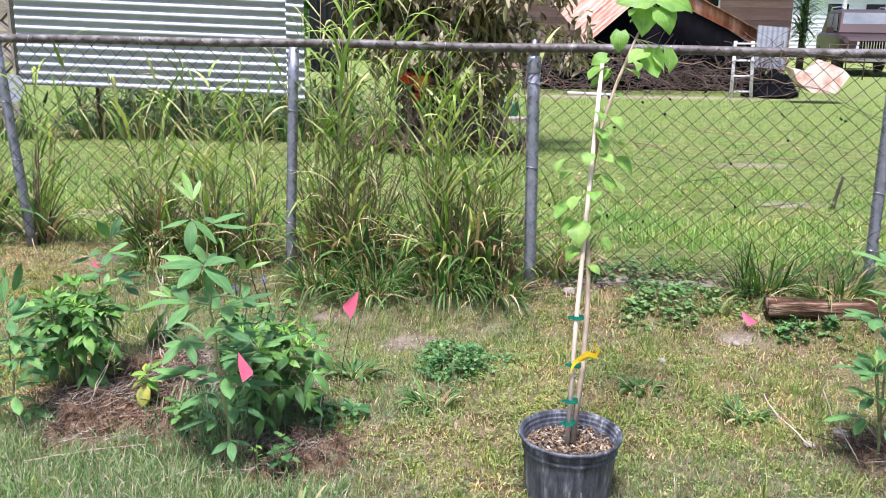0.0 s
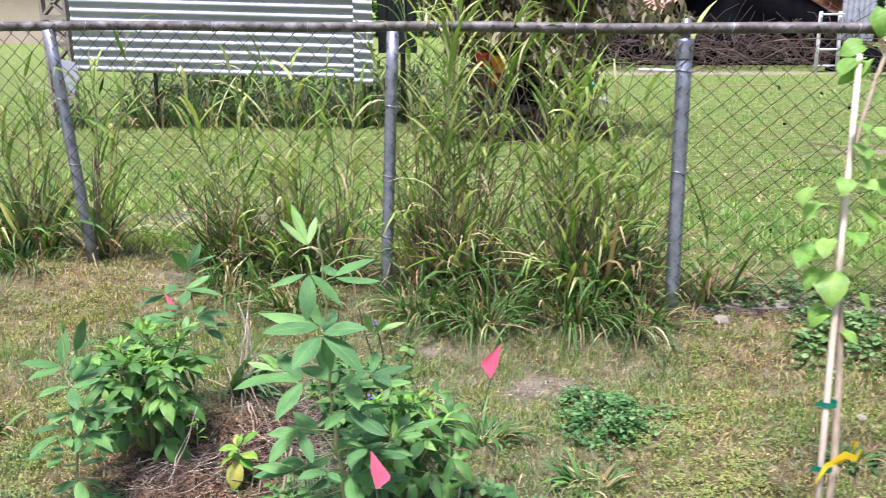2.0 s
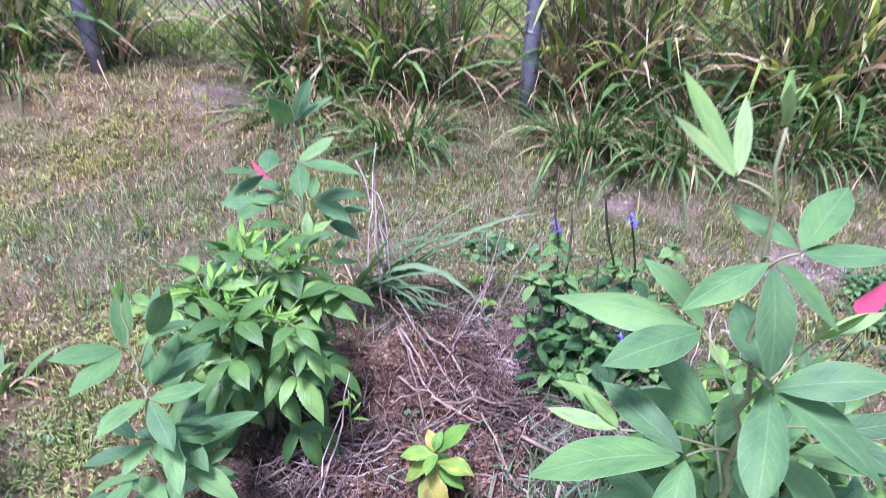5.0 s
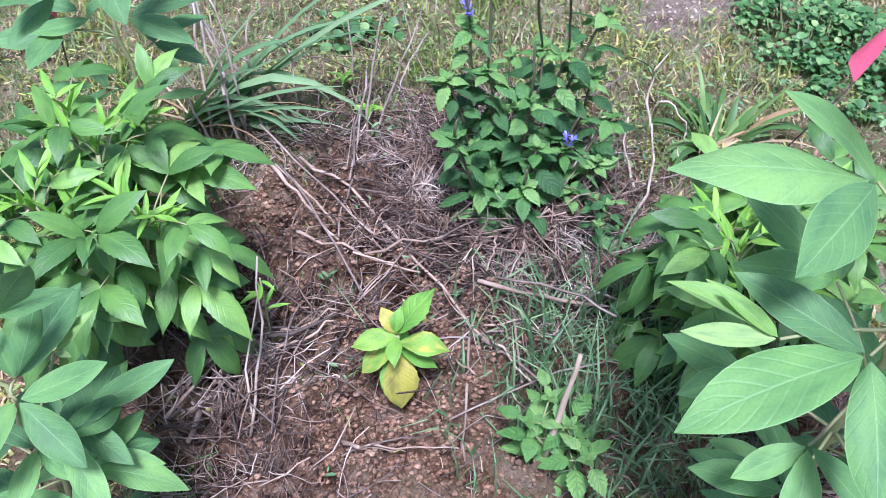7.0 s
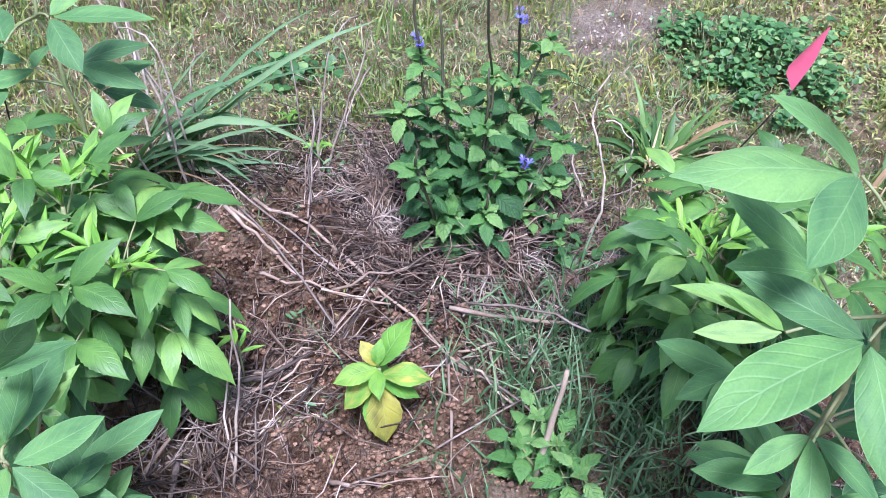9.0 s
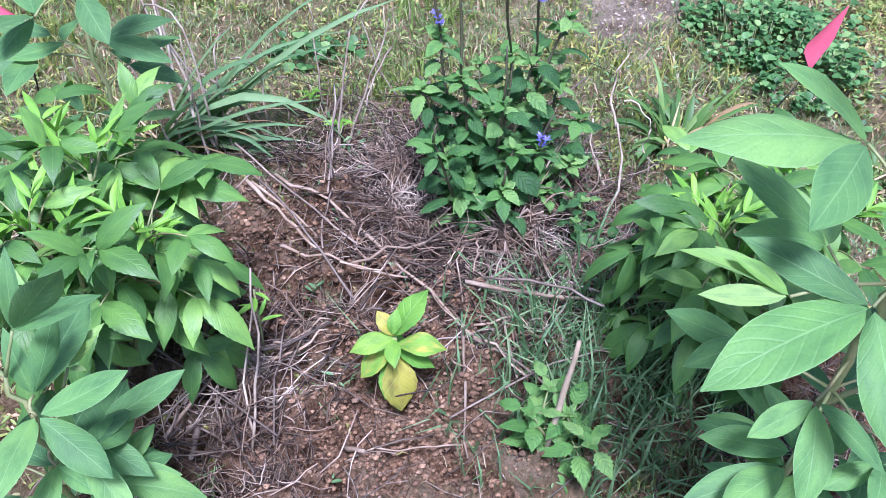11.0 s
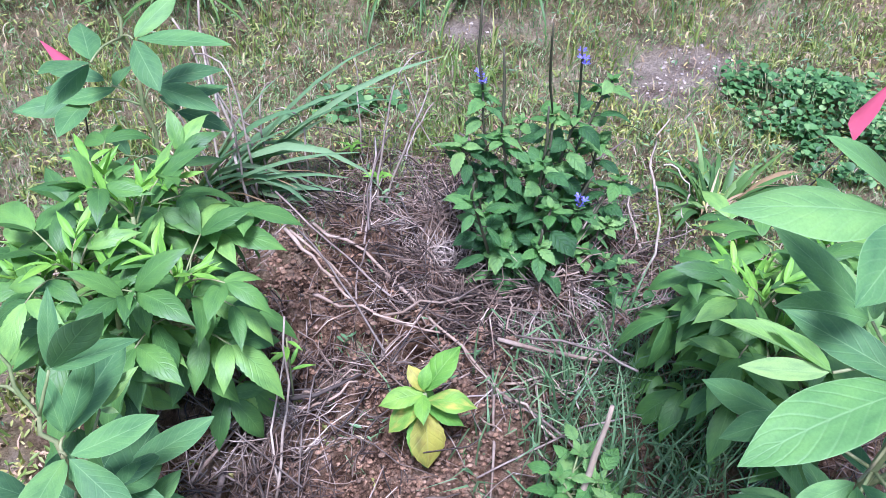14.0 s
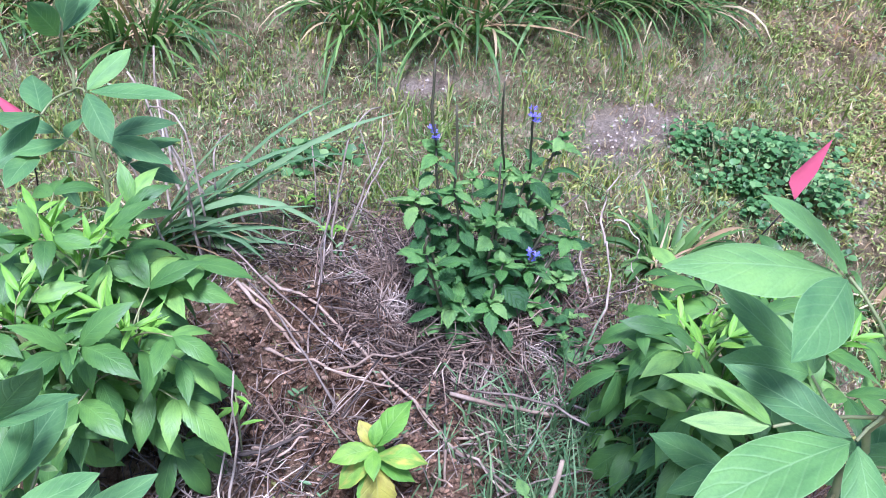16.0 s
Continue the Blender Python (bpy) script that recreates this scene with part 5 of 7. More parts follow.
def yellow_plant():
    r = random.Random(61)
    x, y = -1.045, 2.745
    plant = thing("yellowing_plant", (x, y, float(gz(x, y))), "small young plant with yellow-green and browning leaves", "plant")
    stem = Geo()
    stem.tube(bent((0, 0, -0.01), (0, 0.01, 0.13), 5, 0, 0.004, r), 0.0035, 6)
    part("stem", stem, M_GREEN_STEM, plant)
    for z, az, el, k, pool, label in [(0.135, 18, 34, 0.085, YELLOW, ""), (0.13, 178, 12, 0.068, YELLOW, ""), (0.11, 196, -22, 0.072, MOTTLED, "leaf with yellow blotches"), (0.13, 255, 5, 0.05, YELLOW, ""), (0.09, 236, -32, 0.066, YELLOW, ""),
                                      (0.115, -18, 12, 0.078, MOTTLED, "leaf with yellow blotches"), (0.1, -26, -8, 0.066, YELLOW, ""), (0.1, 272, -42, 0.098, OLD_YELLOW, "drooping yellow-brown leaf"), (0.07, 262, -58, 0.075, YELLOW, ""), (0.135, 115, 48, 0.045, OLD_YELLOW, "pale cream young leaf"),
                                      (0.14, 60, 62, 0.04, YELLOW, ""), (0.09, 60, 8, 0.06, YELLOW, ""), (0.085, 130, 0, 0.055, YELLOW, "")]:
        leaf(plant, pool, (0.003 * math.cos(az), 0.01, z), azel(az + r.uniform(-12, 12), el + r.uniform(-10, 10)), 0.92 * k, r, 0.5, label)


yellow_plant()


def seedling(x, y, seed, h=0.05):
    r = random.Random(seed)
    plant = thing("seedling", (x, y, float(gz(x, y))), "tiny pale green seedling in straw mulch", "plant", "seedlings")
    g = Geo()
    g.tube([(0, 0, -0.005), (0.002, 0, h)], 0.0014, 5)
    part("stem", g, M_GREEN_STEM, plant)
    for q in range(7):
        leaf(plant, ELDER_YOUNG, (0.002, 0, h * (0.6 + 0.06 * q)), azel(51 * q, r.uniform(0, 35)), r.uniform(0.025, 0.042), r)


for i, (x, y, h) in enumerate([(-0.945, 3.31, 0.05), (-0.965, 3.42, 0.05), (-1.2, 2.87, 0.17), (-0.58, 2.3, 0.12), (-0.74, 2.42, 0.08)]):
    seedling(x, y, 70 + i, h)


def ground_cover(x, y, rx, ry, h, n, size, seed, label, mat=M_COVER):
    r = random.Random(seed)
    g, st = Geo(), Geo()
    cover = thing("ground_cover", (x, y, float(gz(x, y))), label, "ground cover", "leafy ground cover")
    for _ in range(n):
        a, d = r.uniform(0, 6.283), math.sqrt(r.random())
        lobe = 1 + 0.22 * math.sin(3 * a + seed) + 0.14 * math.sin(7 * a)
        px, py = rx * d * math.cos(a) * lobe * r.uniform(0.85, 1.15), ry * d * math.sin(a) * lobe * r.uniform(0.85, 1.15)
        hump = 0.75 + 0.8 * noise.noise(Vector((14 * px + seed, 14 * py, 3.7)))
        if hump < 0.6 and r.random() < 0.8:
            continue
        pz = h * hump * (1 - 0.6 * d * d) * r.uniform(0.25, 1.0) + float(gz(x + px, y + py) - gz(x, y))
        d1 = azel(r.uniform(0, 360), r.uniform(-25, 40))
        s = size * (0.45 + 0.9 * r.random() ** 1.5)
        side = d1.cross(Vector((0, 0, 1))).normalized()
        up = side.cross(d1)
        p = Vector((px, py, pz))
        pts = [(0, 0, 0), (-0.34, 0.14, 0.1), (-0.47, 0.42, 0.14), (-0.34, 0.74, 0.08), (0, 0.98, -0.1), (0.34, 0.74, 0.08), (0.47, 0.42, 0.14), (0.34, 0.14, 0.1), (0, 0.5, 0)]
        g.add([p + side * (q[0] * s) + d1 * (q[1] * s) + up * (q[2] * s) for q in pts], [(0, 1, 8), (1, 2, 8), (2, 3, 8), (3, 4, 8), (4, 5, 8), (5, 6, 8), (6, 7, 8), (7, 0, 8)])
        if r.random() < 0.25:
            st.tube([(px * 0.9, py * 0.9, -0.01), p], 0.001, 3)
    tagged(part("leaves", g, mat, cover), kind="stuff")
    tagged(part("runner", st, M_GREEN_STEM, cover), kind="stuff")


ground_cover(0.05, 3.27, 0.175, 0.22, 0.1, 2600, 0.017, 1, "patch of dark green low leafy ground cover in the lawn")
ground_cover(1.1, 3.82, 0.3, 0.2, 0.08, 1100, 0.025, 2, "spreading green leafy weeds along the fence", M_COVER_LIGHT)
ground_cover(1.62, 3.55, 0.2, 0.08, 0.07, 260, 0.03, 3, "dark green leafy weeds growing against a log")
ground_cover(0.95, 4.2, 0.35, 0.14, 0.12, 700, 0.024, 4, "leafy weeds and dry litter under the fence", M_COVER_LIGHT)
ground_cover(-0.4, 2.72, 0.12, 0.1, 0.07, 160, 0.03, 5, "low dark green weeds beside the shrub")
ground_cover(-0.64, 2.9, 0.06, 0.06, 0.05, 90, 0.026, 8, "low small-leaved weeds at the foot of a curled dead stem")
ground_cover(-0.62, 3.1, 0.1, 0.1, 0.04, 110, 0.022, 6, "low small-leaved weeds beside the blue-flowered plant")
ground_cover(-0.9, 3.62, 0.12, 0.06, 0.04, 90, 0.024, 7, "low small-leaved weeds in the lawn")


# ---- dead stems, sticks and soil in the bed ----
def build_mulch():
    r = random.Random(81)
    heaps = [(-0.93, 3.02, 0.17, 0.13), (-0.8, 2.92, 0.18, 0.1), (-0.8, 3.02, 0.14, 0.1), (-0.95, 3.26, 0.16, 0.1), (-0.75, 3.12, 0.16, 0.12), (-0.55, 2.45, 0.14, 0.1), (-1.25, 2.66, 0.12, 0.1), (1.45, 2.4, 0.14, 0.12), (1.25, 4.05, 0.4, 0.08), (0.5, 4.1, 0.3, 0.1), (-0.85, 2.82, 0.14, 0.1), (-0.9, 3.12, 0.16, 0.12), (-0.78, 2.96, 0.13, 0.09), (-1.2, 2.85, 0.09, 0.1), (-0.82, 3.0, 0.1, 0.1)]

    def bare(x, y):
        """Where the soil shows through the straw."""
        if math.hypot((x + 1.02) / 0.07, (y - 2.925) / 0.06) < 1:
            return True
        soil = 2.56 < y < 2.84 and -1.2 < x < -0.9 or math.hypot((x + 1.11) / 0.1, (y - 3.09) / 0.16) < 1 or math.hypot((x + 0.93) / 0.07, (y - 2.85) / 0.05) < 1
        return soil and r.random() < 0.8

    def heap(name, count, thin, thick, short, long, rise, mat, label, kinks):
        g, done = Geo(), 0
        while done < count:
            cx, cy, sx, sy = r.choice(heaps)
            x, y = r.gauss(cx, sx), r.gauss(cy, sy)
            done += 1
            if bare(x, y):
                continue
            ln, az = short + (long - short) * r.random() ** 1.8, r.gauss(100, 75)
            z = top_z(x, y) + r.uniform(0.001, rise)
            p, pts = Vector((x, y, z)), []
            el = r.uniform(-5, 22)
            for k in range(kinks):
                pts.append(p.copy())
                az, el = az + r.gauss(0, 16), el * 0.6 + r.gauss(0, 9)
                p = p + azel(az, el) * (ln / (kinks - 1))
                p.z = max(p.z, top_z(p.x, p.y) + 0.003)
            g.tube(pts, r.uniform(thin, thick), 3, cap=False)
        tagged(part(name, g, mat), label, "mulch", kind="stuff")

    heap("straw_mulch", 7500, 0.0004, 0.0014, 0.02, 0.14, 0.024, M_STRAW, "loose grey-tan dead straw and twigs lying on the bed", 5)
    heap("dark_litter", 2600, 0.0005, 0.0014, 0.015, 0.07, 0.012, M_DARK_LITTER, "dark rotting plant litter under the straw", 4)
    for _ in range(120):
        x, y = r.gauss(-0.95, 0.2), r.gauss(2.98, 0.17)
        if bare(x, y):
            continue
        z = top_z(x, y) + r.uniform(0.012, 0.035)
        p1 = Vector((x, y, z)) + azel(r.uniform(0, 360), r.uniform(-3, 12)) * r.uniform(0.1, 0.28)
        p1.z = max(p1.z, top_z(p1.x, p1.y) + 0.012)
        twig = Geo()
        twig.tube(bent((x, y, z), p1, 7, 0.004, 0.014, r), r.uniform(0.0008, 0.002), 5)
        tagged(part("dead_twig", twig, M_TWIG_BED), "thin weathered grey-brown twig lying in the mulch", "twig", "twigs in the mulch")
    c = Geo()
    bm = bmesh.new()
    bmesh.ops.create_icosphere(bm, subdivisions=1, radius=1.0)
    ball, tris = [v.co.copy() for v in bm.verts], [tuple(v.index for v in f.verts) for f in bm.faces]
    bm.free()
    seats = [(-1.06, 2.7, 0.1, 0.09), (-1.06, 2.7, 0.1, 0.09), (-1.0, 2.76, 0.16, 0.15), (-1.12, 3.1, 0.05, 0.08), (-0.93, 2.86, 0.07, 0.05), (-0.95, 3.0, 0.16, 0.14)]
    for _ in range(16000):
        cx, cy, sx, sy = r.choice(seats)
        x, y = r.gauss(cx, sx), r.gauss(cy, sy)
        s, z = 0.0007 + 0.0042 * r.random() ** 3, top_z(x, y) + r.uniform(-0.003, 0.004)
        if bed_share(x, y) < 0.3 or math.hypot((x + 1.02) / 0.04, (y - 2.93) / 0.035) < 1:
            continue
        o, k = Vector((x, y, z + 0.3 * s)), r.uniform(0, 50)
        c.add([o + Vector((q.x * 1.2, q.y, q.z * 0.7)) * (s * (1 + 0.8 * noise.noise(q * 1.7 + Vector((k, 0, 0))))) for q in ball], tris)
    tagged(part("soil_clods", c, M_SOIL), "crumbs of sandy orange soil on the bed", "soil", kind="stuff")
    # fine grass sprouting through the straw
    spots = [(-1.096, 2.96), (-1.087, 2.9), (-1.128, 3.0), (-0.845, 2.81), (-0.855, 2.87), (-0.92, 3.26), (-1.06, 3.25), (-0.976, 3.33), (-0.756, 2.88), (-1.14, 2.83), (-1.12, 2.78), (-1.18, 3.14), (-0.78, 2.8), (-0.8, 2.74), (-1.0, 3.2), (-0.86, 3.3)]
    cx, cy = np.repeat([p[0] for p in spots], 26), np.repeat([p[1] for p in spots], 26)
    k = len(cx)
    blades("bed_grass", cx + rng.normal(0, 0.022, k), cy + rng.normal(0, 0.022, k), rng.gamma(7, 0.0045, k), rng.uniform(0.0012, 0.0026, k), 1.3, M_BLUEGRASS, "fine blue-green grass sprouting through the straw")


build_mulch()


def stick(p0, p1, radius, seed, label, mat=M_STICK, sag=0.0, wob=0.012, name="dead_stick", n=8):
    r = random.Random(seed)
    z0, z1 = top_z(p0[0], p0[1]) + 0.008, top_z(p1[0], p1[1]) + 0.008
    pts = bent((p0[0], p0[1], z0 + p0[2]), (p1[0], p1[1], z1 + p1[2]), n, sag, wob, r)
    g = Geo()
    g.tube(pts, [radius * (1 - 0.45 * i / (n - 1)) * r.uniform(0.9, 1.1) for i in range(n)], 7)
    tagged(part(name, g, mat), label, "stick", "dead sticks in the bed")


def lying_stem(line, radius, z, seed):
    """A fallen stem through the given places of the bed, thinner to one end, with small knots."""
    r = random.Random(seed)
    pts = []
    for p, q in zip(line, line[1:]):
        pts += [Vector((p[0] + (q[0] - p[0]) * k / 4, p[1] + (q[1] - p[1]) * k / 4, 0)) for k in range(4)]
    pts.append(Vector((line[-1][0], line[-1][1], 0)))
    n = len(pts)
    ends = [top_z(*line[0]), top_z(*line[-1])]
    for i, p in enumerate(pts):
        p.x, p.y = p.x + r.gauss(0, 0.0014), p.y + r.gauss(0, 0.0014)
        p.z = max(ends[0] + (ends[1] - ends[0]) * i / (n - 1) + z, top_z(p.x, p.y) + 0.02) + r.gauss(0, 0.001)
    g = Geo()
    g.tube(pts, [0.8 * radius * (1 - 0.4 * i / n) * (1.18 if i % 4 == 1 else r.uniform(0.9, 1.05)) for i in range(n)], 7)
    tagged(part("dead_stick", g, M_STICK if seed < 105 else r.choice((M_STICK, M_STICK, M_TWIG_BED))), "fallen pale brown dead stem lying across the bed", "stick", "dead sticks in the bed")


for i, (line, rad, z) in enumerate([
        ([(-1.085, 3.23), (-1.004, 3.082), (-0.919, 2.804), (-0.873, 2.687)], 0.0036, 0.035), ([(-1.148, 3.06), (-1.04, 2.963), (-0.972, 2.897)], 0.0032, 0.03), ([(-1.04, 2.964), (-0.913, 2.972), (-0.776, 2.956), (-0.66, 2.915), (-0.535, 2.86)], 0.0026, 0.04),
        ([(-0.9, 2.85), (-0.79, 2.795), (-0.675, 2.755)], 0.0042, 0.028), ([(-0.905, 2.805), (-0.85, 2.79), (-0.8, 2.76)], 0.0024, 0.022), ([(-1.325, 2.82), (-1.245, 2.885)], 0.0032, 0.03), ([(-1.36, 2.785), (-1.25, 2.88)], 0.003, 0.025),
        ([(-1.288, 2.856), (-1.285, 2.8), (-1.292, 2.72)], 0.0022, 0.025), ([(-1.313, 2.807), (-1.335, 2.735)], 0.0058, 0.015), ([(-0.929, 2.79), (-0.96, 2.71), (-0.995, 2.62)], 0.003, 0.022), ([(-0.967, 2.745), (-0.955, 2.7)], 0.0018, 0.025),
        ([(-1.205, 2.872), (-1.168, 2.852), (-1.105, 2.856)], 0.004, 0.025), ([(-1.2, 2.862), (-1.16, 2.845), (-1.11, 2.845)], 0.003, 0.03), ([(-1.19, 2.885), (-1.15, 2.875), (-1.1, 2.87)], 0.0028, 0.022), ([(-1.142, 2.69), (-1.125, 2.655)], 0.0045, 0.02),
        ([(-1.12, 2.676), (-1.06, 2.65), (-1.0, 2.627)], 0.0018, 0.02), ([(-0.829, 2.955), (-0.85, 2.91), (-0.882, 2.856)], 0.0024, 0.035), ([(-1.138, 3.2), (-1.1, 3.1), (-1.068, 3.02)], 0.0042, 0.04), ([(-1.13, 3.2), (-1.085, 3.1), (-1.07, 3.04)], 0.003, 0.05),
        ([(-0.78, 2.93), (-0.745, 2.87)], 0.002, 0.035), ([(-0.73, 2.83), (-0.79, 2.78)], 0.0026, 0.03), ([(-1.3, 2.35), (-1.12, 2.4), (-0.95, 2.42)], 0.003, 0.04), ([(-0.72, 2.28), (-0.6, 2.31), (-0.5, 2.3)], 0.003, 0.035), ([(-0.78, 2.33), (-0.9, 2.2)], 0.005, 0.02), ([(-1.06, 2.95), (-1.0, 2.93), (-0.96, 2.94)], 0.002, 0.04)]):
    lying_stem(line, rad, z, 100 + i)
stick((-0.9, 2.58, 0.0), (-0.862, 2.61, 0.175), 0.0052, 130, "broken-off brown stump of a dead stem", M_WOODY, wob=0.004, name="stump_stem")
for i, (p0, p1, rad) in enumerate([
        ((-1.16, 3.36, 0.0), (-1.24, 3.52, 0.3), 0.0035), ((-1.08, 3.36, 0.0), (-1.17, 3.45, 0.13), 0.003), ((-1.14, 3.38, 0), (-1.21, 3.48, 0.22), 0.0028),
        ((-0.63, 2.92, 0.0), (-0.52, 3.06, 0.1), 0.003), ((-0.52, 3.06, 0.09), (-0.468, 3.13, 0.2), 0.0026), ((-0.5, 3.08, 0.13), (-0.47, 3.03, 0.1), 0.0018), ((-0.47, 3.03, 0.1), (-0.475, 3.0, 0.05), 0.0015), ((-1.256, 2.735, 0.0), (-1.195, 2.885, 0.2), 0.0024), ((-0.945, 3.4, 0.0), (-0.944, 3.45, 0.21), 0.0018), ((-0.56, 3.0, 0.0), (-0.52, 3.13, 0.06), 0.0028), ((-1.248, 2.75, 0.0), (-1.205, 2.86, 0.14), 0.002), ((-1.2, 3.4, 0), (-1.28, 3.44, 0.2), 0.0025),
        ((-1.17, 3.34, 0), (-1.19, 3.52, 0.34), 0.0032), ((-1.22, 3.36, 0), (-1.2, 3.5, 0.28), 0.003), 
        ((-1.62, 2.42, 0.0), (-1.72, 2.62, 0.22), 0.0035), ((-0.42, 2.6, 0.0), (-0.4, 2.62, 0.2), 0.002), ((1.2, 2.52, 0.0), (1.05, 2.6, 0.16), 0.003), ((1.3, 2.4, 0), (1.22, 2.55, 0.2), 0.003), ((1.42, 2.45, 0), (1.3, 2.62, 0.16), 0.0025)]):
    stick(p0, p1, rad, 150 + i, "bleached dead stem standing in the bed", M_PALE_STICK, name="standing_dead_stem", wob=0.02)


def curled_stem(x, y, h, tilt, az, curl, seed):
    r = random.Random(seed)
    pts, p, el = [], Vector((x, y, top_z(x, y) - 0.01)), 90 - tilt
    for i in range(14):
        pts.append(p.copy())
        k = i / 13
        p = p + azel(az + 30 * math.sin(3 * k + seed), el - curl * max(0, k - 0.6) / 0.4) * (h / 11) + Vector((r.gauss(0, 0.002), r.gauss(0, 0.002), 0))
    g = Geo()
    g.tube(pts, [0.0026 - 0.0001 * i for i in range(14)], 6)
    tagged(part("standing_dead_stem", g, M_PALE_STICK), "bleached curled dead stem standing in the bed", "stick", "dead sticks in the bed")


for i, (x, y, h, tilt, az, curl) in enumerate([(-0.962, 3.245, 0.3, 18, 62, 110), (-0.94, 3.285, 0.22, 20, 40, 30), (-1.072, 3.335, 0.2, 18, 110, 130), (-1.165, 3.33, 0.33, 12, 95, 160), (-1.18, 3.32, 0.24, 4, 60, 10), (-1.13, 3.35, 0.22, 14, 70, 120), (-1.21, 3.33, 0.19, 14, 170, 140)]):
    curled_stem(x, y, h, tilt, az, curl, 700 + i)


# ---- pink marker flags ----
def flag(tip, head, out, seed, base, bulge=0.4):
    """A vinyl pennant on a wire: it hangs folded from its head to its tip and stands out to one side."""
    r = random.Random(seed)
    g0 = float(gz(*base))
    f = thing("marker_flag", (base[0], base[1], g0), "pink vinyl marker flag on a thin wire stake", "flag", "pink marker flags")
    o = Vector((base[0], base[1], g0))
    tip, head, out = Vector(tip) - o, Vector(head) - o, Vector(out)
    g = Geo()
    g.tube(bent((0, 0, -0.05), tip, 6, 0, 0.004, r), 0.0013, 5)
    part("wire", g, M_FLAG_WIRE, f)
    g, rows, n, m = Geo(), [], 8, 5
    nrm = (tip - head).cross(out).normalized()
    for i in range(n + 1):
        k = i / n
        wide = min(k / 0.55, (1 - k) / 0.45) * 0.95 + 0.05
        for j in range(m):
            u = 1.2 * j / (m - 1) - 0.2
            rows.append(head.lerp(tip, k) + out * (wide * u) + nrm * (bulge * out.length * wide * 0.5 * math.sin(2.6 * u + 1.3 * k + seed) * u))
    g.add(rows, [(i * m + j, i * m + j + 1, (i + 1) * m + j + 1, (i + 1) * m + j) for i in range(n) for j in range(m - 1)])
    part("flag_sheet", g, M_PINK, f)


flag((-0.345, 2.868, 0.325), (-0.318, 2.87, 0.425), (-0.045, 0.004, 0.0), 1, (-0.41, 2.95), 0.25)
flag((-0.6, 2.25, 0.345), (-0.61, 2.26, 0.43), (0.038, -0.012, -0.01), 2, (-0.57, 2.27))
flag((-1.395, 3.31, 0.335), (-1.43, 3.33, 0.41), (0.03, -0.012, 0.0), 3, (-1.43, 3.35))
flag((-1.66, 2.56, 0.25), (-1.68, 2.57, 0.34), (0.042, -0.012, -0.01), 4, (-1.645, 2.57))
flag((1.355, 3.58, 0.06), (1.33, 3.61, 0.12), (0.05, -0.02, -0.01), 5, (1.32, 3.61))
flag((1.485, 2.48, 0.31), (1.46, 2.5, 0.41), (0.045, -0.02, 0.0), 6, (1.47, 2.5))


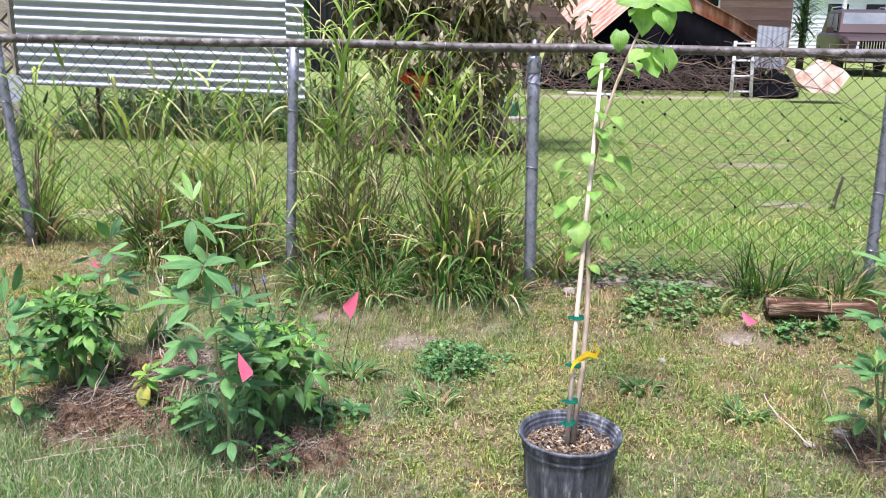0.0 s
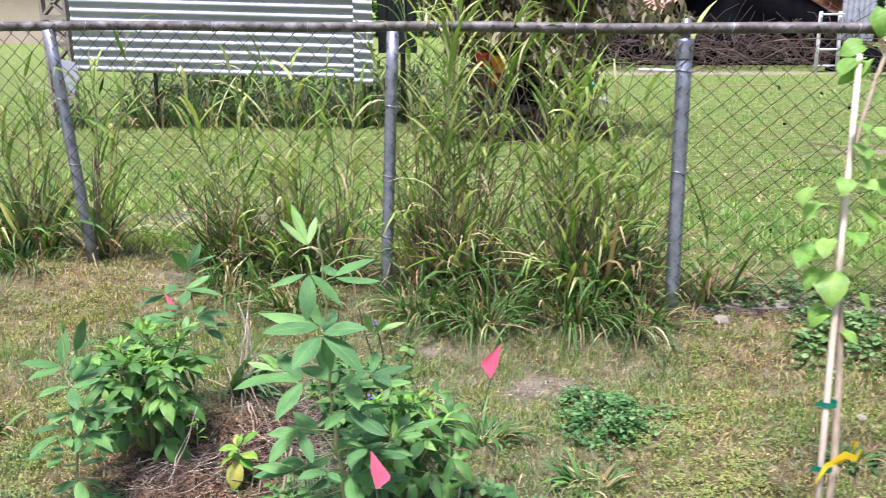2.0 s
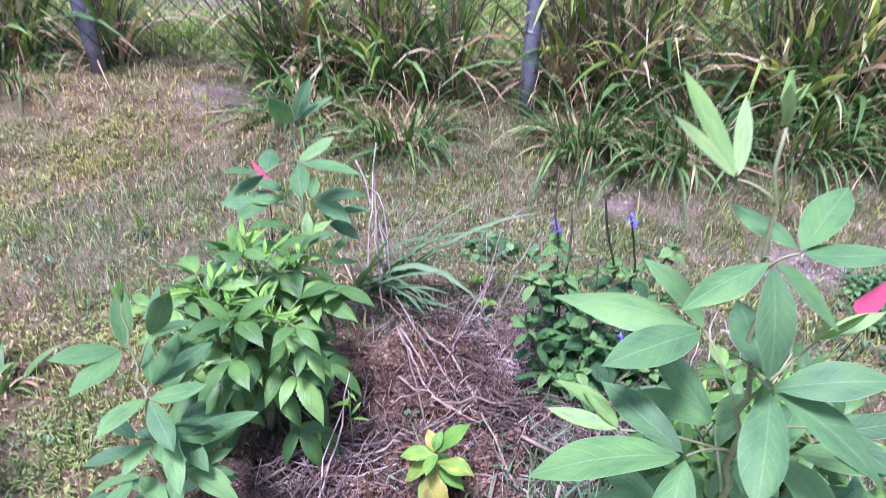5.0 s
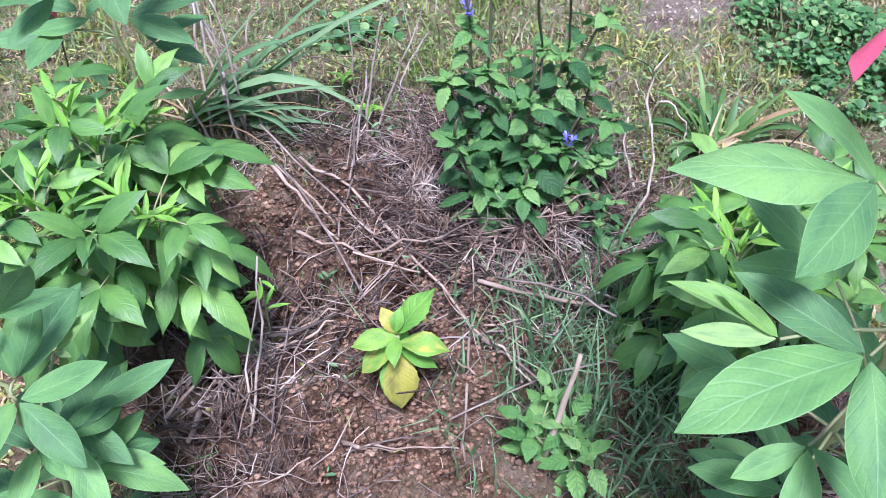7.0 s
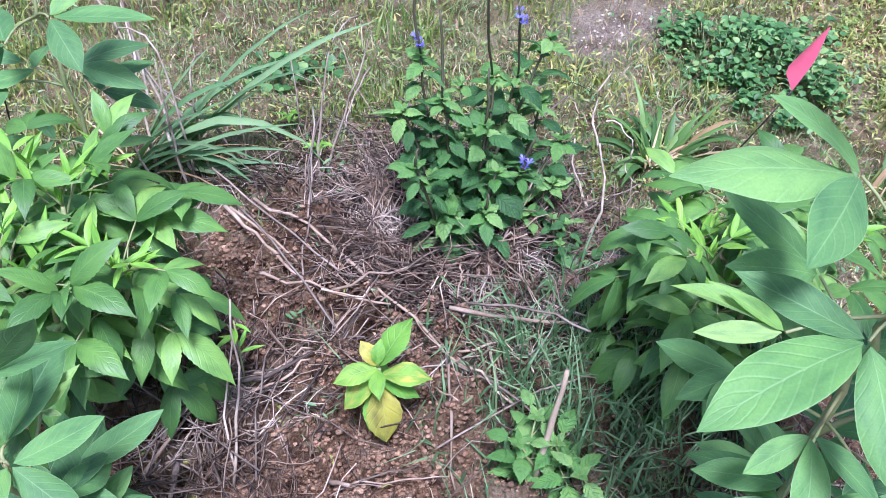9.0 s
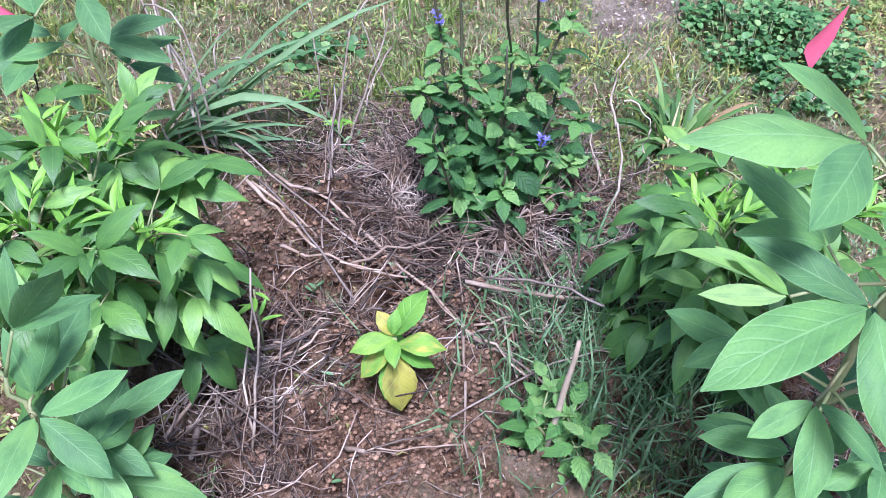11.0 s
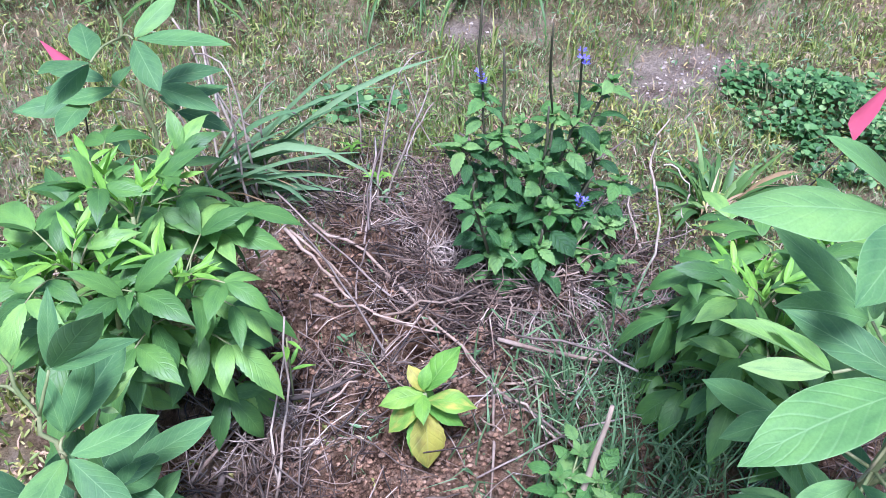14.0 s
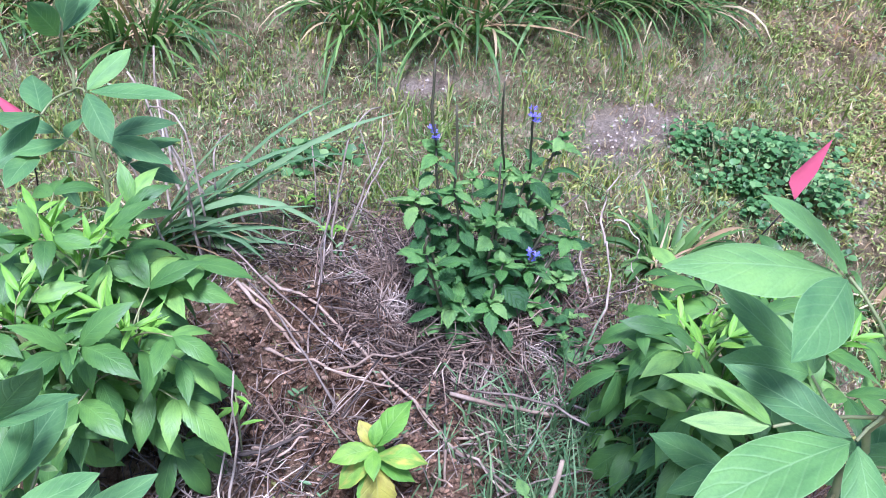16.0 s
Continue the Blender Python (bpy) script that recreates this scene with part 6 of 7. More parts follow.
# ---- the potted sapling ----
def build_pot():
    x, y = 0.348, 2.25
    z = float(gz(x, y))
    pot = thing("plant_pot", (x, y, z), "black plastic nursery pot, dusty and scuffed, on the lawn", "pot")
    g = Geo()
    outline = [(0.0, 0.0), (0.118, 0.0), (0.124, 0.006), (0.128, 0.06), (0.131, 0.11), (0.1335, 0.155), (0.1345, 0.172), (0.1395, 0.174), (0.1395, 0.181), (0.135, 0.184), (0.1365, 0.192), (0.1415, 0.195), (0.143, 0.207), (0.139, 0.21), (0.14, 0.214), (0.148, 0.216), (0.1515, 0.22), (0.1515, 0.226), (0.148, 0.23), (0.1445, 0.229), (0.142, 0.222), (0.138, 0.219), (0.1385, 0.207), (0.134, 0.204), (0.1345, 0.192), (0.13, 0.188), (0.128, 0.17), (0.0, 0.165)]
    # each edge of the profile doubled, to stay crisp
    g.lathe([(p[0] + k * (q[0] - p[0]), p[1] + k * (q[1] - p[1])) for p, q in zip(outline, outline[1:]) for k in (0.08, 0.92)], 96)
    for i, (a, b, c) in enumerate(g.v):
        flute = 0.01 * max(0.0, math.cos(9 * math.atan2(b, a))) ** 6 if c < 0.165 and a * a + b * b > 0.01 else 0.0
        g.v[i] = (a * (1 + flute), b * (1 + flute), 0.87 * c)
    part("body", g, M_POT, pot)
    for k, w in enumerate((0.02, 0.016)):
        g = Geo()
        g.add([(-0.02 + 0.034 * k, -0.1305, 0.06), (-0.02 + 0.034 * k + w * 0.3, -0.1305, 0.06), (-0.02 + 0.034 * k + w * 0.3, -0.1335, 0.088), (-0.02 + 0.034 * k, -0.1335, 0.088)], [(0, 1, 2, 3)])
        g.v = [(a, b, 0.87 * c) for a, b, c in g.v]
        part("mark", g, M_CONCRETE, pot, "small pale painted bar")
    g, r = Geo(), random.Random(5)
    for _ in range(1700):
        a, d = r.uniform(0, 6.283), 0.128 * math.sqrt(r.random())
        s = 0.0015 + 0.005 * r.random() ** 2
        rot = Euler((r.uniform(-0.5, 0.5), r.uniform(-0.5, 0.5), r.uniform(0, 6))).to_matrix()
        g.box((x + d * math.cos(a), y + d * math.sin(a), z + 0.148 + r.uniform(0, 0.016)), (s * r.uniform(1.5, 4), s, s * 0.4), rot)
    tagged(part("bark_mulch", g, M_BARK, smooth_faces=False), "pale brown bark chips filling the pot", "mulch", kind="stuff")

    r = random.Random(9)
    b = Vector((0.356, 2.255, z + 0.17))
    tree = thing("sapling", b, "young staked sapling with bright heart-shaped leaves in a pot", "tree")
    line = [Vector(p) - b for p in [(0.356, 2.255, z + 0.16), (0.385, 2.31, 0.38), (0.4, 2.37, 0.53), (0.402, 2.4, 0.65), (0.393, 2.44, 0.804), (0.416, 2.5, 0.93), (0.437, 2.54, 1.03), (0.492, 2.6, 1.173), (0.556, 2.66, 1.307), (0.603, 2.7, 1.391), (0.63, 2.72, 1.45)]]
    g = Geo()
    g.tube(line, [0.009, 0.0085, 0.008, 0.0075, 0.007, 0.0065, 0.006, 0.005, 0.004, 0.0032, 0.0022], 8)
    part("trunk", g, M_WOODY, tree)
    for px, py, pz, az, el, s in [(0.372, 2.42, 0.785, 250, -25, 0.075), (0.43, 2.5, 1.03, 320, -20, 0.06), (0.446, 2.48, 0.91, 340, -30, 0.06), (0.5, 2.55, 0.955, 10, -15, 0.065), (0.33, 2.45, 0.83, 200, -20, 0.05), (0.325, 2.45, 0.965, 190, -5, 0.055),
                                  (0.48, 2.5, 0.9, 350, -25, 0.06), (0.35, 2.43, 0.79, 160, -30, 0.05), (0.36, 2.42, 0.86, 215, -10, 0.05), (0.47, 2.52, 1.08, 0, -10, 0.05), (0.5, 2.54, 1.0, 20, -10, 0.055), (0.35, 2.46, 0.93, 170, 0, 0.05), (0.42, 2.5, 1.1, 300, 0, 0.045),
                                  (0.6, 2.66, 1.435, 185, -6, 0.12), (0.62, 2.68, 1.43, 352, -4, 0.14), (0.62, 2.66, 1.4, 310, -45, 0.1), (0.58, 2.68, 1.4, 262, -55, 0.1), (0.5, 2.62, 1.33, 240, -50, 0.06), (0.575, 2.6, 1.27, 170, -5, 0.065), (0.6, 2.6, 1.28, 265, -80, 0.085),
                                  (0.655, 2.65, 1.28, 300, -55, 0.07), (0.6, 2.62, 1.26, 20, -25, 0.06), (0.45, 2.6, 1.225, 175, -5, 0.065), (0.47, 2.6, 1.22, 200, -10, 0.05), (0.52, 2.58, 1.22, 330, 0, 0.05), (0.405, 2.4, 0.66, 0, -15, 0.04), (0.65, 2.74, 1.47, 60, 10, 0.12), (0.58, 2.72, 1.47, 110, 5, 0.1)]:
        p = Vector((px, py, pz)) - b
        near = min(line, key=lambda q: (q - p).length)
        g = Geo()
        g.tube(bent(near, p, 4, 0.008, 0.004, r), 0.0011, 4)
        part("leaf_stalk", g, M_GREEN_STEM, tree)
        if s >= 0.1:
            leaf(tree, HEART, p, azel(az, el), s * 0.95, r, 0.2, up=(0, -0.75, 0.65))
            continue
        leaf(tree, HEART, p, azel(az * 0.6 + 270 * 0.4 if az > 90 else az * 0.6 - 90 * 0.4, el - 12), s * 1.12, r, 0.4)
    for q in range(20):
        p0 = line[3 + q % 6].lerp(line[4 + q % 6], r.random())
        az = r.uniform(0, 360)
        p = p0 + azel(az, 20) * r.uniform(0.03, 0.07)
        g = Geo()
        g.tube(bent(p0, p, 4, 0.006, 0.003, r), 0.0009, 4)
        part("leaf_stalk", g, M_GREEN_STEM, tree)
        leaf(tree, HEART, p, azel(az, r.uniform(-45, 0)), r.uniform(0.035, 0.06), r, 0.5, up=(0, -0.5, 0.8))
    b0 = Vector((0.338, 2.243, z + 0.12))
    st = thing("plant_stake", b0, "pale wooden stake tied to the sapling in the pot", "stake")
    g = Geo()
    g.tube([Vector(p) - b0 for p in [(0.338, 2.243, z + 0.12), (0.363, 2.335, 0.519), (0.40, 2.45, 0.87), (0.441, 2.573, 1.236)]], [0.0075, 0.0072, 0.0068, 0.006], 10)
    part("pole", g, M_BAMBOO, st)
    for px, py, pz in [(0.368, 2.335, 0.519), (0.36, 2.3, 0.385), (0.352, 2.27, 0.285), (0.345, 2.255, 0.222)]:
        t = thing("tape_tie", (px, py, pz), "green stretch tape tying the sapling to its stake", "tie", "green tape ties")
        g = Geo()
        n = 20
        ring = [(0.017 * math.cos(6.283 * j / n), 0.012 * math.sin(6.283 * j / n)) for j in range(n)]
        g.add([(a, c, h) for a, c in ring for h in (-0.006, 0.006)] , [(2 * j, 2 * ((j + 1) % n), 2 * ((j + 1) % n) + 1, 2 * j + 1) for j in range(n)])
        g.ribbon([(-0.014, -0.004, 0), (-0.024, -0.008, 0.003), (-0.032, -0.008, 0.001)], [0.005, 0.005, 0.004], (0, 0, 1))
        part("loop", g, M_TIE_GREEN, t)
    t = thing("ribbon", (0.385, 2.3, 0.41), "bright yellow plastic ribbon knotted round the sapling", "ribbon")
    g = Geo()
    g.ribbon([(0.03, -0.01, 0.045), (0.025, -0.016, 0.015), (0.0, -0.02, 0.008), (-0.03, -0.02, -0.01), (-0.045, -0.016, -0.05), (-0.05, -0.012, -0.085)], [0.008, 0.01, 0.009, 0.006, 0.005, 0.004], (0.3, 0, 1))
    g.ribbon([(-0.02, -0.02, 0.0), (0.005, -0.024, 0.02), (0.03, -0.02, 0.01), (0.04, -0.016, 0.03)], [0.005, 0.009, 0.009, 0.006], (0.2, 0, 1))
    part("strip", g, M_RIBBON, t)


build_pot()


# ---- the log and the concrete strip by the fence ----
def build_log():
    r = random.Random(3)
    a, b = Vector((1.46, 3.665, 0)), Vector((2.1, 3.6, 0))
    z = float(gz(1.6, 3.65))
    g, n, m = Geo(), 18, 14
    d = (b - a).normalized()
    s = d.cross(Vector((0, 0, 1)))
    verts = []
    for i in range(m):
        c = a.lerp(b, i / (m - 1)) + Vector((0, 0, z + 0.042 - 0.006 * i / m))
        for j in range(n):
            q = 6.2832 * j / n
            rad = 0.05 + 0.016 * noise.noise((j * 1.7, i * 0.12, 2.0)) + r.uniform(-0.003, 0.003)
            cq, sq = math.cos(q), math.sin(q)
            box = 1.0 / max(abs(cq), abs(sq)) ** 0.75
            verts.append(c + s * (rad * cq * box) + Vector((0, 0, rad * sq * box * 0.82)))
    g.add(verts, [(i * n + j, i * n + (j + 1) % n, (i + 1) * n + (j + 1) % n, (i + 1) * n + j) for i in range(m - 1) for j in range(n)] + [tuple(range(n))[::-1], tuple((m - 1) * n + j for j in range(n))])
    tagged(part("log", g, M_LOG), "rotting dark brown timber log lying by the fence", "log")
    strip = thing("concrete_strip", (0, 0, 0), "crumbling buff concrete edging strip under the fence", "edging")
    for i in range(8):
        g = Geo()
        x = 0.62 + i * 0.1
        g.box((x, fence_y(x) + 0.1, float(gz(x, fence_y(x) + 0.1)) + 0.0 - 0.002 * i + 0.004 * math.sin(2.3 * i)), (0.104 - 0.01 * math.sin(5 * i) ** 2, 0.09 + 0.02 * math.sin(3 * i), 0.045), Euler((0.09 * math.sin(i), 0.05 * math.sin(2 * i), -0.168 + 0.07 * math.sin(4 * i))).to_matrix())
        part("piece", g, M_CONCRETE, strip, smooth_faces=False)
    for x, y, s in [(0.62, 4.0, 0.035), (1.34, 2.62, 0.03), (1.2, 2.55, 0.02), (1.28, 3.5, 0.02), (0.9, 3.3, 0.02), (-0.42, 4.02, 0.02)]:
        g = Geo()
        bm = bmesh.new()
        bmesh.ops.create_icosphere(bm, subdivisions=2, radius=s)
        for v in bm.verts:
            v.co *= 1 + 0.3 * noise.noise(v.co * 40)
            v.co.z *= 0.6
        g.add([v.co + Vector((x, y, float(gz(x, y)) + 0.3 * s)) for v in bm.verts], [[v.index for v in f.verts] for f in bm.faces])
        bm.free()
        tagged(part("stone", g, M_CONCRETE), "small pale weathered stone lying in the grass", "stone", "loose stones")


build_log()


# ---- beyond the fence ----
M_SIDING = surf("pink_brown_siding", [(0.3, 0.165, 0.14), (0.46, 0.28, 0.25)], 4, 60, 0.8, rnd="object", stretch=(0.3, 1, 1))
M_SIDING_WHITE = surf("pale_siding", [(0.68, 0.7, 0.76), (0.8, 0.81, 0.85)], 4, 60, 0.7, stretch=(0.3, 1, 1), vary=0.1)
M_ROOF = surf("dark_shingle", [(0.06, 0.05, 0.05), (0.12, 0.1, 0.09)], 6, 60, 0.9)
M_DARK_GLASS = surf("dark_window_glass", [(0.01, 0.012, 0.014), (0.03, 0.034, 0.038)], 3, 30, 0.12, bump=0)
M_TWIG = surf("brush_twig", [(0.06, 0.04, 0.032), (0.2, 0.14, 0.115)], 4, 60, 0.9, rnd="island", bump=0)
M_TRUNK = surf("dark_bark", [(0.035, 0.025, 0.02), (0.1, 0.075, 0.055)], 9, 70, 0.95, bump=0.8, dist=0.01, stretch=(1, 1, 0.3))
M_LITTER = surf("brown_leaf_litter", [(0.2, 0.14, 0.095), (0.42, 0.32, 0.22)], 9, 70, 0.9, rnd="island", bump=0)
M_ORANGE = surf("orange_plastic", [(0.8, 0.2, 0.02), (0.88, 0.3, 0.04)], 9, 60, 0.45, bump=0)
M_RED = surf("red_plastic", [(0.6, 0.03, 0.03), (0.75, 0.06, 0.05)], 9, 60, 0.45, bump=0)
M_TRAY = surf("peach_rusty_paint", [(0.3, 0.11, 0.06), (0.58, 0.36, 0.26), (0.72, 0.58, 0.47), (0.76, 0.63, 0.52)], 3.0, 40, 0.7, bump=0.2)
M_TEAL = surf("teal_plastic", [(0.05, 0.4, 0.32), (0.1, 0.5, 0.42)], 9, 60, 0.45, bump=0)
M_WHITE_PAINT = surf("white_paint", [(0.62, 0.62, 0.6), (0.78, 0.78, 0.76)], 8, 70, 0.6, bump=0.1)
M_LILAC = surf("pale_lilac_plastic", [(0.38, 0.38, 0.44), (0.5, 0.5, 0.56)], 6, 60, 0.6, bump=0.05)
M_TARP = surf("dark_green_tarp", [(0.006, 0.01, 0.009), (0.016, 0.022, 0.02)], 5, 50, 0.6)
M_CAR = surf("dark_maroon_paint", [(0.04, 0.022, 0.018), (0.055, 0.03, 0.026)], 2, 30, 0.35, 0.1, bump=0, vary=0.05)
M_CAR_GREY = surf("grey_car_trim", [(0.22, 0.2, 0.2), (0.3, 0.28, 0.28)], 3, 40, 0.5, bump=0, vary=0.1)
M_RUBBER = surf("tyre_rubber", [(0.015, 0.015, 0.016), (0.03, 0.03, 0.03)], 9, 80, 0.85)
M_CHROME = surf("chrome", [(0.6, 0.6, 0.62), (0.75, 0.75, 0.77)], 5, 40, 0.18, 0.95, bump=0)
M_LAMP = surf("lamp_glass", [(0.6, 0.6, 0.58), (0.8, 0.8, 0.78)], 8, 60, 0.15, bump=0)


def wavy_sheet(g, o, along, across, length, width, pitch, amp, thick=0.002, steps=6, cells=3):
    """A corrugated sheet: its ridges run along one edge from the corner o."""
    a, c = Vector(along).normalized(), Vector(across).normalized()
    nrm = a.cross(c).normalized()
    m = int(width / pitch * steps)
    top = [Vector(o) + a * (length * i / cells) + c * (width * j / m) + nrm * (amp * math.sin(6.2832 * j / steps)) for i in range(cells + 1) for j in range(m + 1)]
    w = m + 1
    face = [(i * w + j, i * w + j + 1, (i + 1) * w + j + 1, (i + 1) * w + j) for i in range(cells) for j in range(m)]
    k = len(top)
    uvs = [(width * j / m, length * i / cells) for i in range(cells + 1) for j in range(m + 1)]
    g.add(top + [p - nrm * thick for p in top], face + [tuple(k + q for q in reversed(f)) for f in face], uvs + uvs)


def build_screen():
    wall = thing("sheet_metal_screen", (-3.1, 9.95, 0), "silver corrugated sheets fixed to thin posts as a screen", "screen")
    o = Vector((-3.1, 9.95, 0))
    g = Geo()
    wavy_sheet(g, Vector((-4.66, 9.9, 0.62)) - o, (3.06, 0, -0.09), (0.02, 0, 1), 3.06, 1.35, 0.098, 0.018)
    part("corrugated_sheet", g, M_SHEET, wall)
    g = Geo()
    wavy_sheet(g, Vector((-1.68, 9.87, 0.49)) - o, (0.2, 0, -0.012), (0.01, 0, 1), 0.2, 1.45, 0.098, 0.018)
    part("corrugated_sheet", g, M_SHEET, wall)
    for x in (-3.85, -2.9, -1.6):
        g = Geo()
        g.tube([(x + 3.1, 0.05, -0.05), (x + 3.1 + 0.02, 0.05, 1.9)], 0.02, 8)
        part("post", g, M_TRUNK, wall, "dark rough pole")
    g = Geo()
    pts = [(-0.1, 0, 0.34), (0.06, 0, 0.22), (0.13, 0.02, 0.4), (0.1, 0.02, 0.54), (-0.06, 0, 0.58)]
    g.add([(x, y, z) for x, y, z in pts] + [(x, y + 0.02, z) for x, y, z in pts], [(0, 1, 2, 3, 4), (9, 8, 7, 6, 5)] + [(i, i + 5, (i + 1) % 5 + 5, (i + 1) % 5) for i in range(5)])
    ob = part("plastic_panel", g, M_LILAC, smooth_faces=False, m=pose(-4.72, 9.8, 0.17))
    tagged(ob, "torn pale lilac plastic panel leaning on the screen's end", "panel")
    # a pillar of pierced screen blocks
    pillar = thing("block_pillar", (-5.0, 10.3, 0), "pillar of pale pierced decorative screen blocks", "pillar")
    for k in range(7):
        g = Geo()
        z = 0.29 * k + 0.145
        for sx in (-0.13, 0.13):
            g.box((sx, 0, z), (0.03, 0.1, 0.285))
        for sz in (-0.13, 0.13):
            g.box((0, 0, z + sz), (0.23, 0.1, 0.025))
        for a in (0.785, -0.785):
            g.box((0, 0, z), (0.31, 0.09, 0.025), Euler((0, a, 0)).to_matrix())
        g.lathe([(0.03, -0.045), (0.06, -0.045), (0.06, 0.045), (0.03, 0.045)], 12)
        part("block", g, M_CONCRETE, pillar, smooth_faces=False)
    g = Geo()
    wavy_sheet(g, Vector((-1.46, 10.25, 0.78)) - o, (0, 0, 1), (1, 0.05, 0), 1.2, 0.42, 0.1, 0.016)
    part("dark_sheet", g, M_TARP, wall, "dark green upright sheet")
    g = Geo()
    g.tube([(1.9, 0.36, -0.05), (1.9, 0.36, 1.95)], 0.03, 8)
    part("post", g, M_TRUNK, wall, "dark rough pole")


build_screen()
# tussocks wear the dark tuft green so that the screen's shade is in their colour
for i, (x, y, n, h, s) in enumerate([(-4.0, 10.1, 110, 0.6, 0.3), (-3.4, 10.1, 120, 0.6, 0.35), (-2.9, 10.2, 90, 0.5, 0.3), (-2.3, 10.1, 110, 0.6, 0.3), (-1.7, 10.1, 110, 0.6, 0.3), (-4.9, 9.9, 50, 0.5, 0.3), (-3.3, 11.0, 60, 0.5, 0.5), (-1.9, 11.0, 80, 0.6, 0.5)]):
    grass_clump(x, y, n, h, s, 3, 0.3, (0, 0), 1.1, mat=M_TUFT, seed=200 + i, label="rough tussock of grass under the metal screen, dark green for its shade", width=1.6)


def thicket():
    """Weeds behind and under the screen, the shade there painted into their dark greens."""
    r, g = random.Random(77), Geo()
    for _ in range(2600):
        x, y = r.choice((-4.2, -3.7, -3.1, -2.4, -1.7, -1.3)) + r.gauss(0, 0.22), 10.4 + 3.2 * r.random() ** 1.4
        z = (0.25 + 0.5 * r.random()) * (0.75 + 0.35 * math.sin(2.3 * x) * math.sin(1.7 * y)) * r.random()
        leaf_quad(g, Vector((x, y, z)), azel(r.uniform(0, 360), r.uniform(-30, 70)), r.uniform(0.08, 0.24), r.uniform(0.012, 0.035), r)
    tagged(part("weed_thicket", g, leafy("drab_weed_leaf", [(0.0, (0.04, 0.08, 0.025)), (0.6, (0.09, 0.15, 0.045)), (1.0, (0.2, 0.25, 0.09))], rnd="island", veins=False)), "rough weeds growing behind the metal screen, leaves darkened for shade", "weeds", kind="stuff")


def leaf_quad(g, p, d, s, w, r):
    side = d.cross(Vector((r.uniform(-0.4, 0.4), r.uniform(-0.4, 0.4), 1))).normalized()
    nrm = side.cross(d)
    g.add([p, p + d * s * 0.35 - side * w, p + d * s * 0.7 - side * w * 0.7, p + d * s - nrm * s * 0.15, p + d * s * 0.7 + side * w * 0.7, p + d * s * 0.35 + side * w, p + d * s * 0.5 - nrm * w * 0.3],
          [(0, 1, 6), (1, 2, 6), (2, 3, 6), (3, 4, 6), (4, 5, 6), (5, 0, 6)])


def build_tree():
    r = random.Random(17)
    base = Vector((0.02, 9.55, 0))
    tree = thing("tree", base, "low spreading tree with drab brownish-green drooping leaves", "tree")
    g, crown = Geo(), Geo()
    g.tube([(0, 0, -0.05), (0.02, 0, 0.4), (-0.03, 0.02, 0.9), (0.04, 0.03, 1.5), (0.0, 0.05, 2.2)], [0.11, 0.085, 0.075, 0.06, 0.035], 12)
    g.tube([(0.03, 0, 0.0), (0.16, -0.05, 0.45), (0.2, 0.0, 1.1)], [0.07, 0.05, 0.035], 9)
    tips = []
    for k in range(44):
        az, z0 = r.uniform(0, 360), r.uniform(0.6, 2.0)
        reach = r.uniform(0.5, 1.25)
        d = azel(az, r.uniform(-12, 40))
        end = Vector((0.02, 0.02, z0)) + Vector((d.x * 1.1 + 0.12, d.y * 0.8, d.z)) * reach
        pts = bent((0.02, 0.02, z0), end, 6, 0.08, 0.06, r)
        g.tube(pts, [0.03, 0.024, 0.018, 0.013, 0.009, 0.005], 6)
        for q in range(2, 6):
            for _ in range(4):
                tw = pts[q] + azel(r.uniform(0, 360), r.uniform(-30, 50)) * r.uniform(0.08, 0.25)
                g.tube([pts[q], tw], [0.005, 0.003], 4)
                tips.append(tw)
    for p in tips:
        for _ in range(14):
            q = p + Vector((r.gauss(0, 0.08), r.gauss(0, 0.08), r.gauss(0, 0.07)))
            if -0.55 < q.x < 0.1 and q.y < 0.1 and 0.4 < q.z < 1.0:
                continue
            if q.z > 0.8 or r.random() < 0.35:
                leaf_quad(crown, q, azel(r.uniform(0, 360), r.uniform(-80, -5)), r.uniform(0.11, 0.2), r.uniform(0.018, 0.032), r)
    dead = Geo()
    for _ in range(1300):
        a, d = r.uniform(0, 6.283), 0.12 + 0.42 * math.sqrt(r.random())
        leaf_quad(dead, Vector((0.1 + 1.1 * d * math.cos(a), 0.6 * d * math.sin(a), r.uniform(0.08, 0.95))), azel(r.uniform(0, 360), r.uniform(-85, -20)), r.uniform(0.07, 0.17), r.uniform(0.015, 0.032), r)
    tagged(part("dead_leaves", dead, M_LITTER, tree, "brown dead leaves hanging low"), kind="stuff")
    part("trunk", g, M_TRUNK, tree)
    tagged(part("crown", crown, M_TREE_LEAF, tree), kind="stuff")
    litter = Geo()
    for _ in range(2200):
        a, d = r.uniform(0, 6.283), math.sqrt(r.random())
        p = Vector((0.02 + 0.95 * d * math.cos(a), 9.6 + 0.55 * d * math.sin(a), r.uniform(0.01, 0.06) + 0.5 * (1 - d) * r.random()))
        leaf_quad(litter, p, azel(r.uniform(0, 360), r.uniform(-15, 50)), r.uniform(0.08, 0.16), r.uniform(0.018, 0.04), r)
    tagged(part("leaf_litter", litter, M_LITTER), "heap of dark brown dead leaves under the tree", "leaf litter", kind="stuff")
    vines = Geo()
    for _ in range(160):
        x, y = r.gauss(0.05, 0.5), 9.35 + r.gauss(0, 0.25)
        p1 = Vector((x + r.uniform(-0.3, 0.3), y + r.uniform(-0.1, 0.1), r.uniform(0.2, 0.9)))
        vines.tube(bent((x, y, 0.0), p1, 5, 0.03, 0.06, r), r.uniform(0.003, 0.007), 4, cap=False)
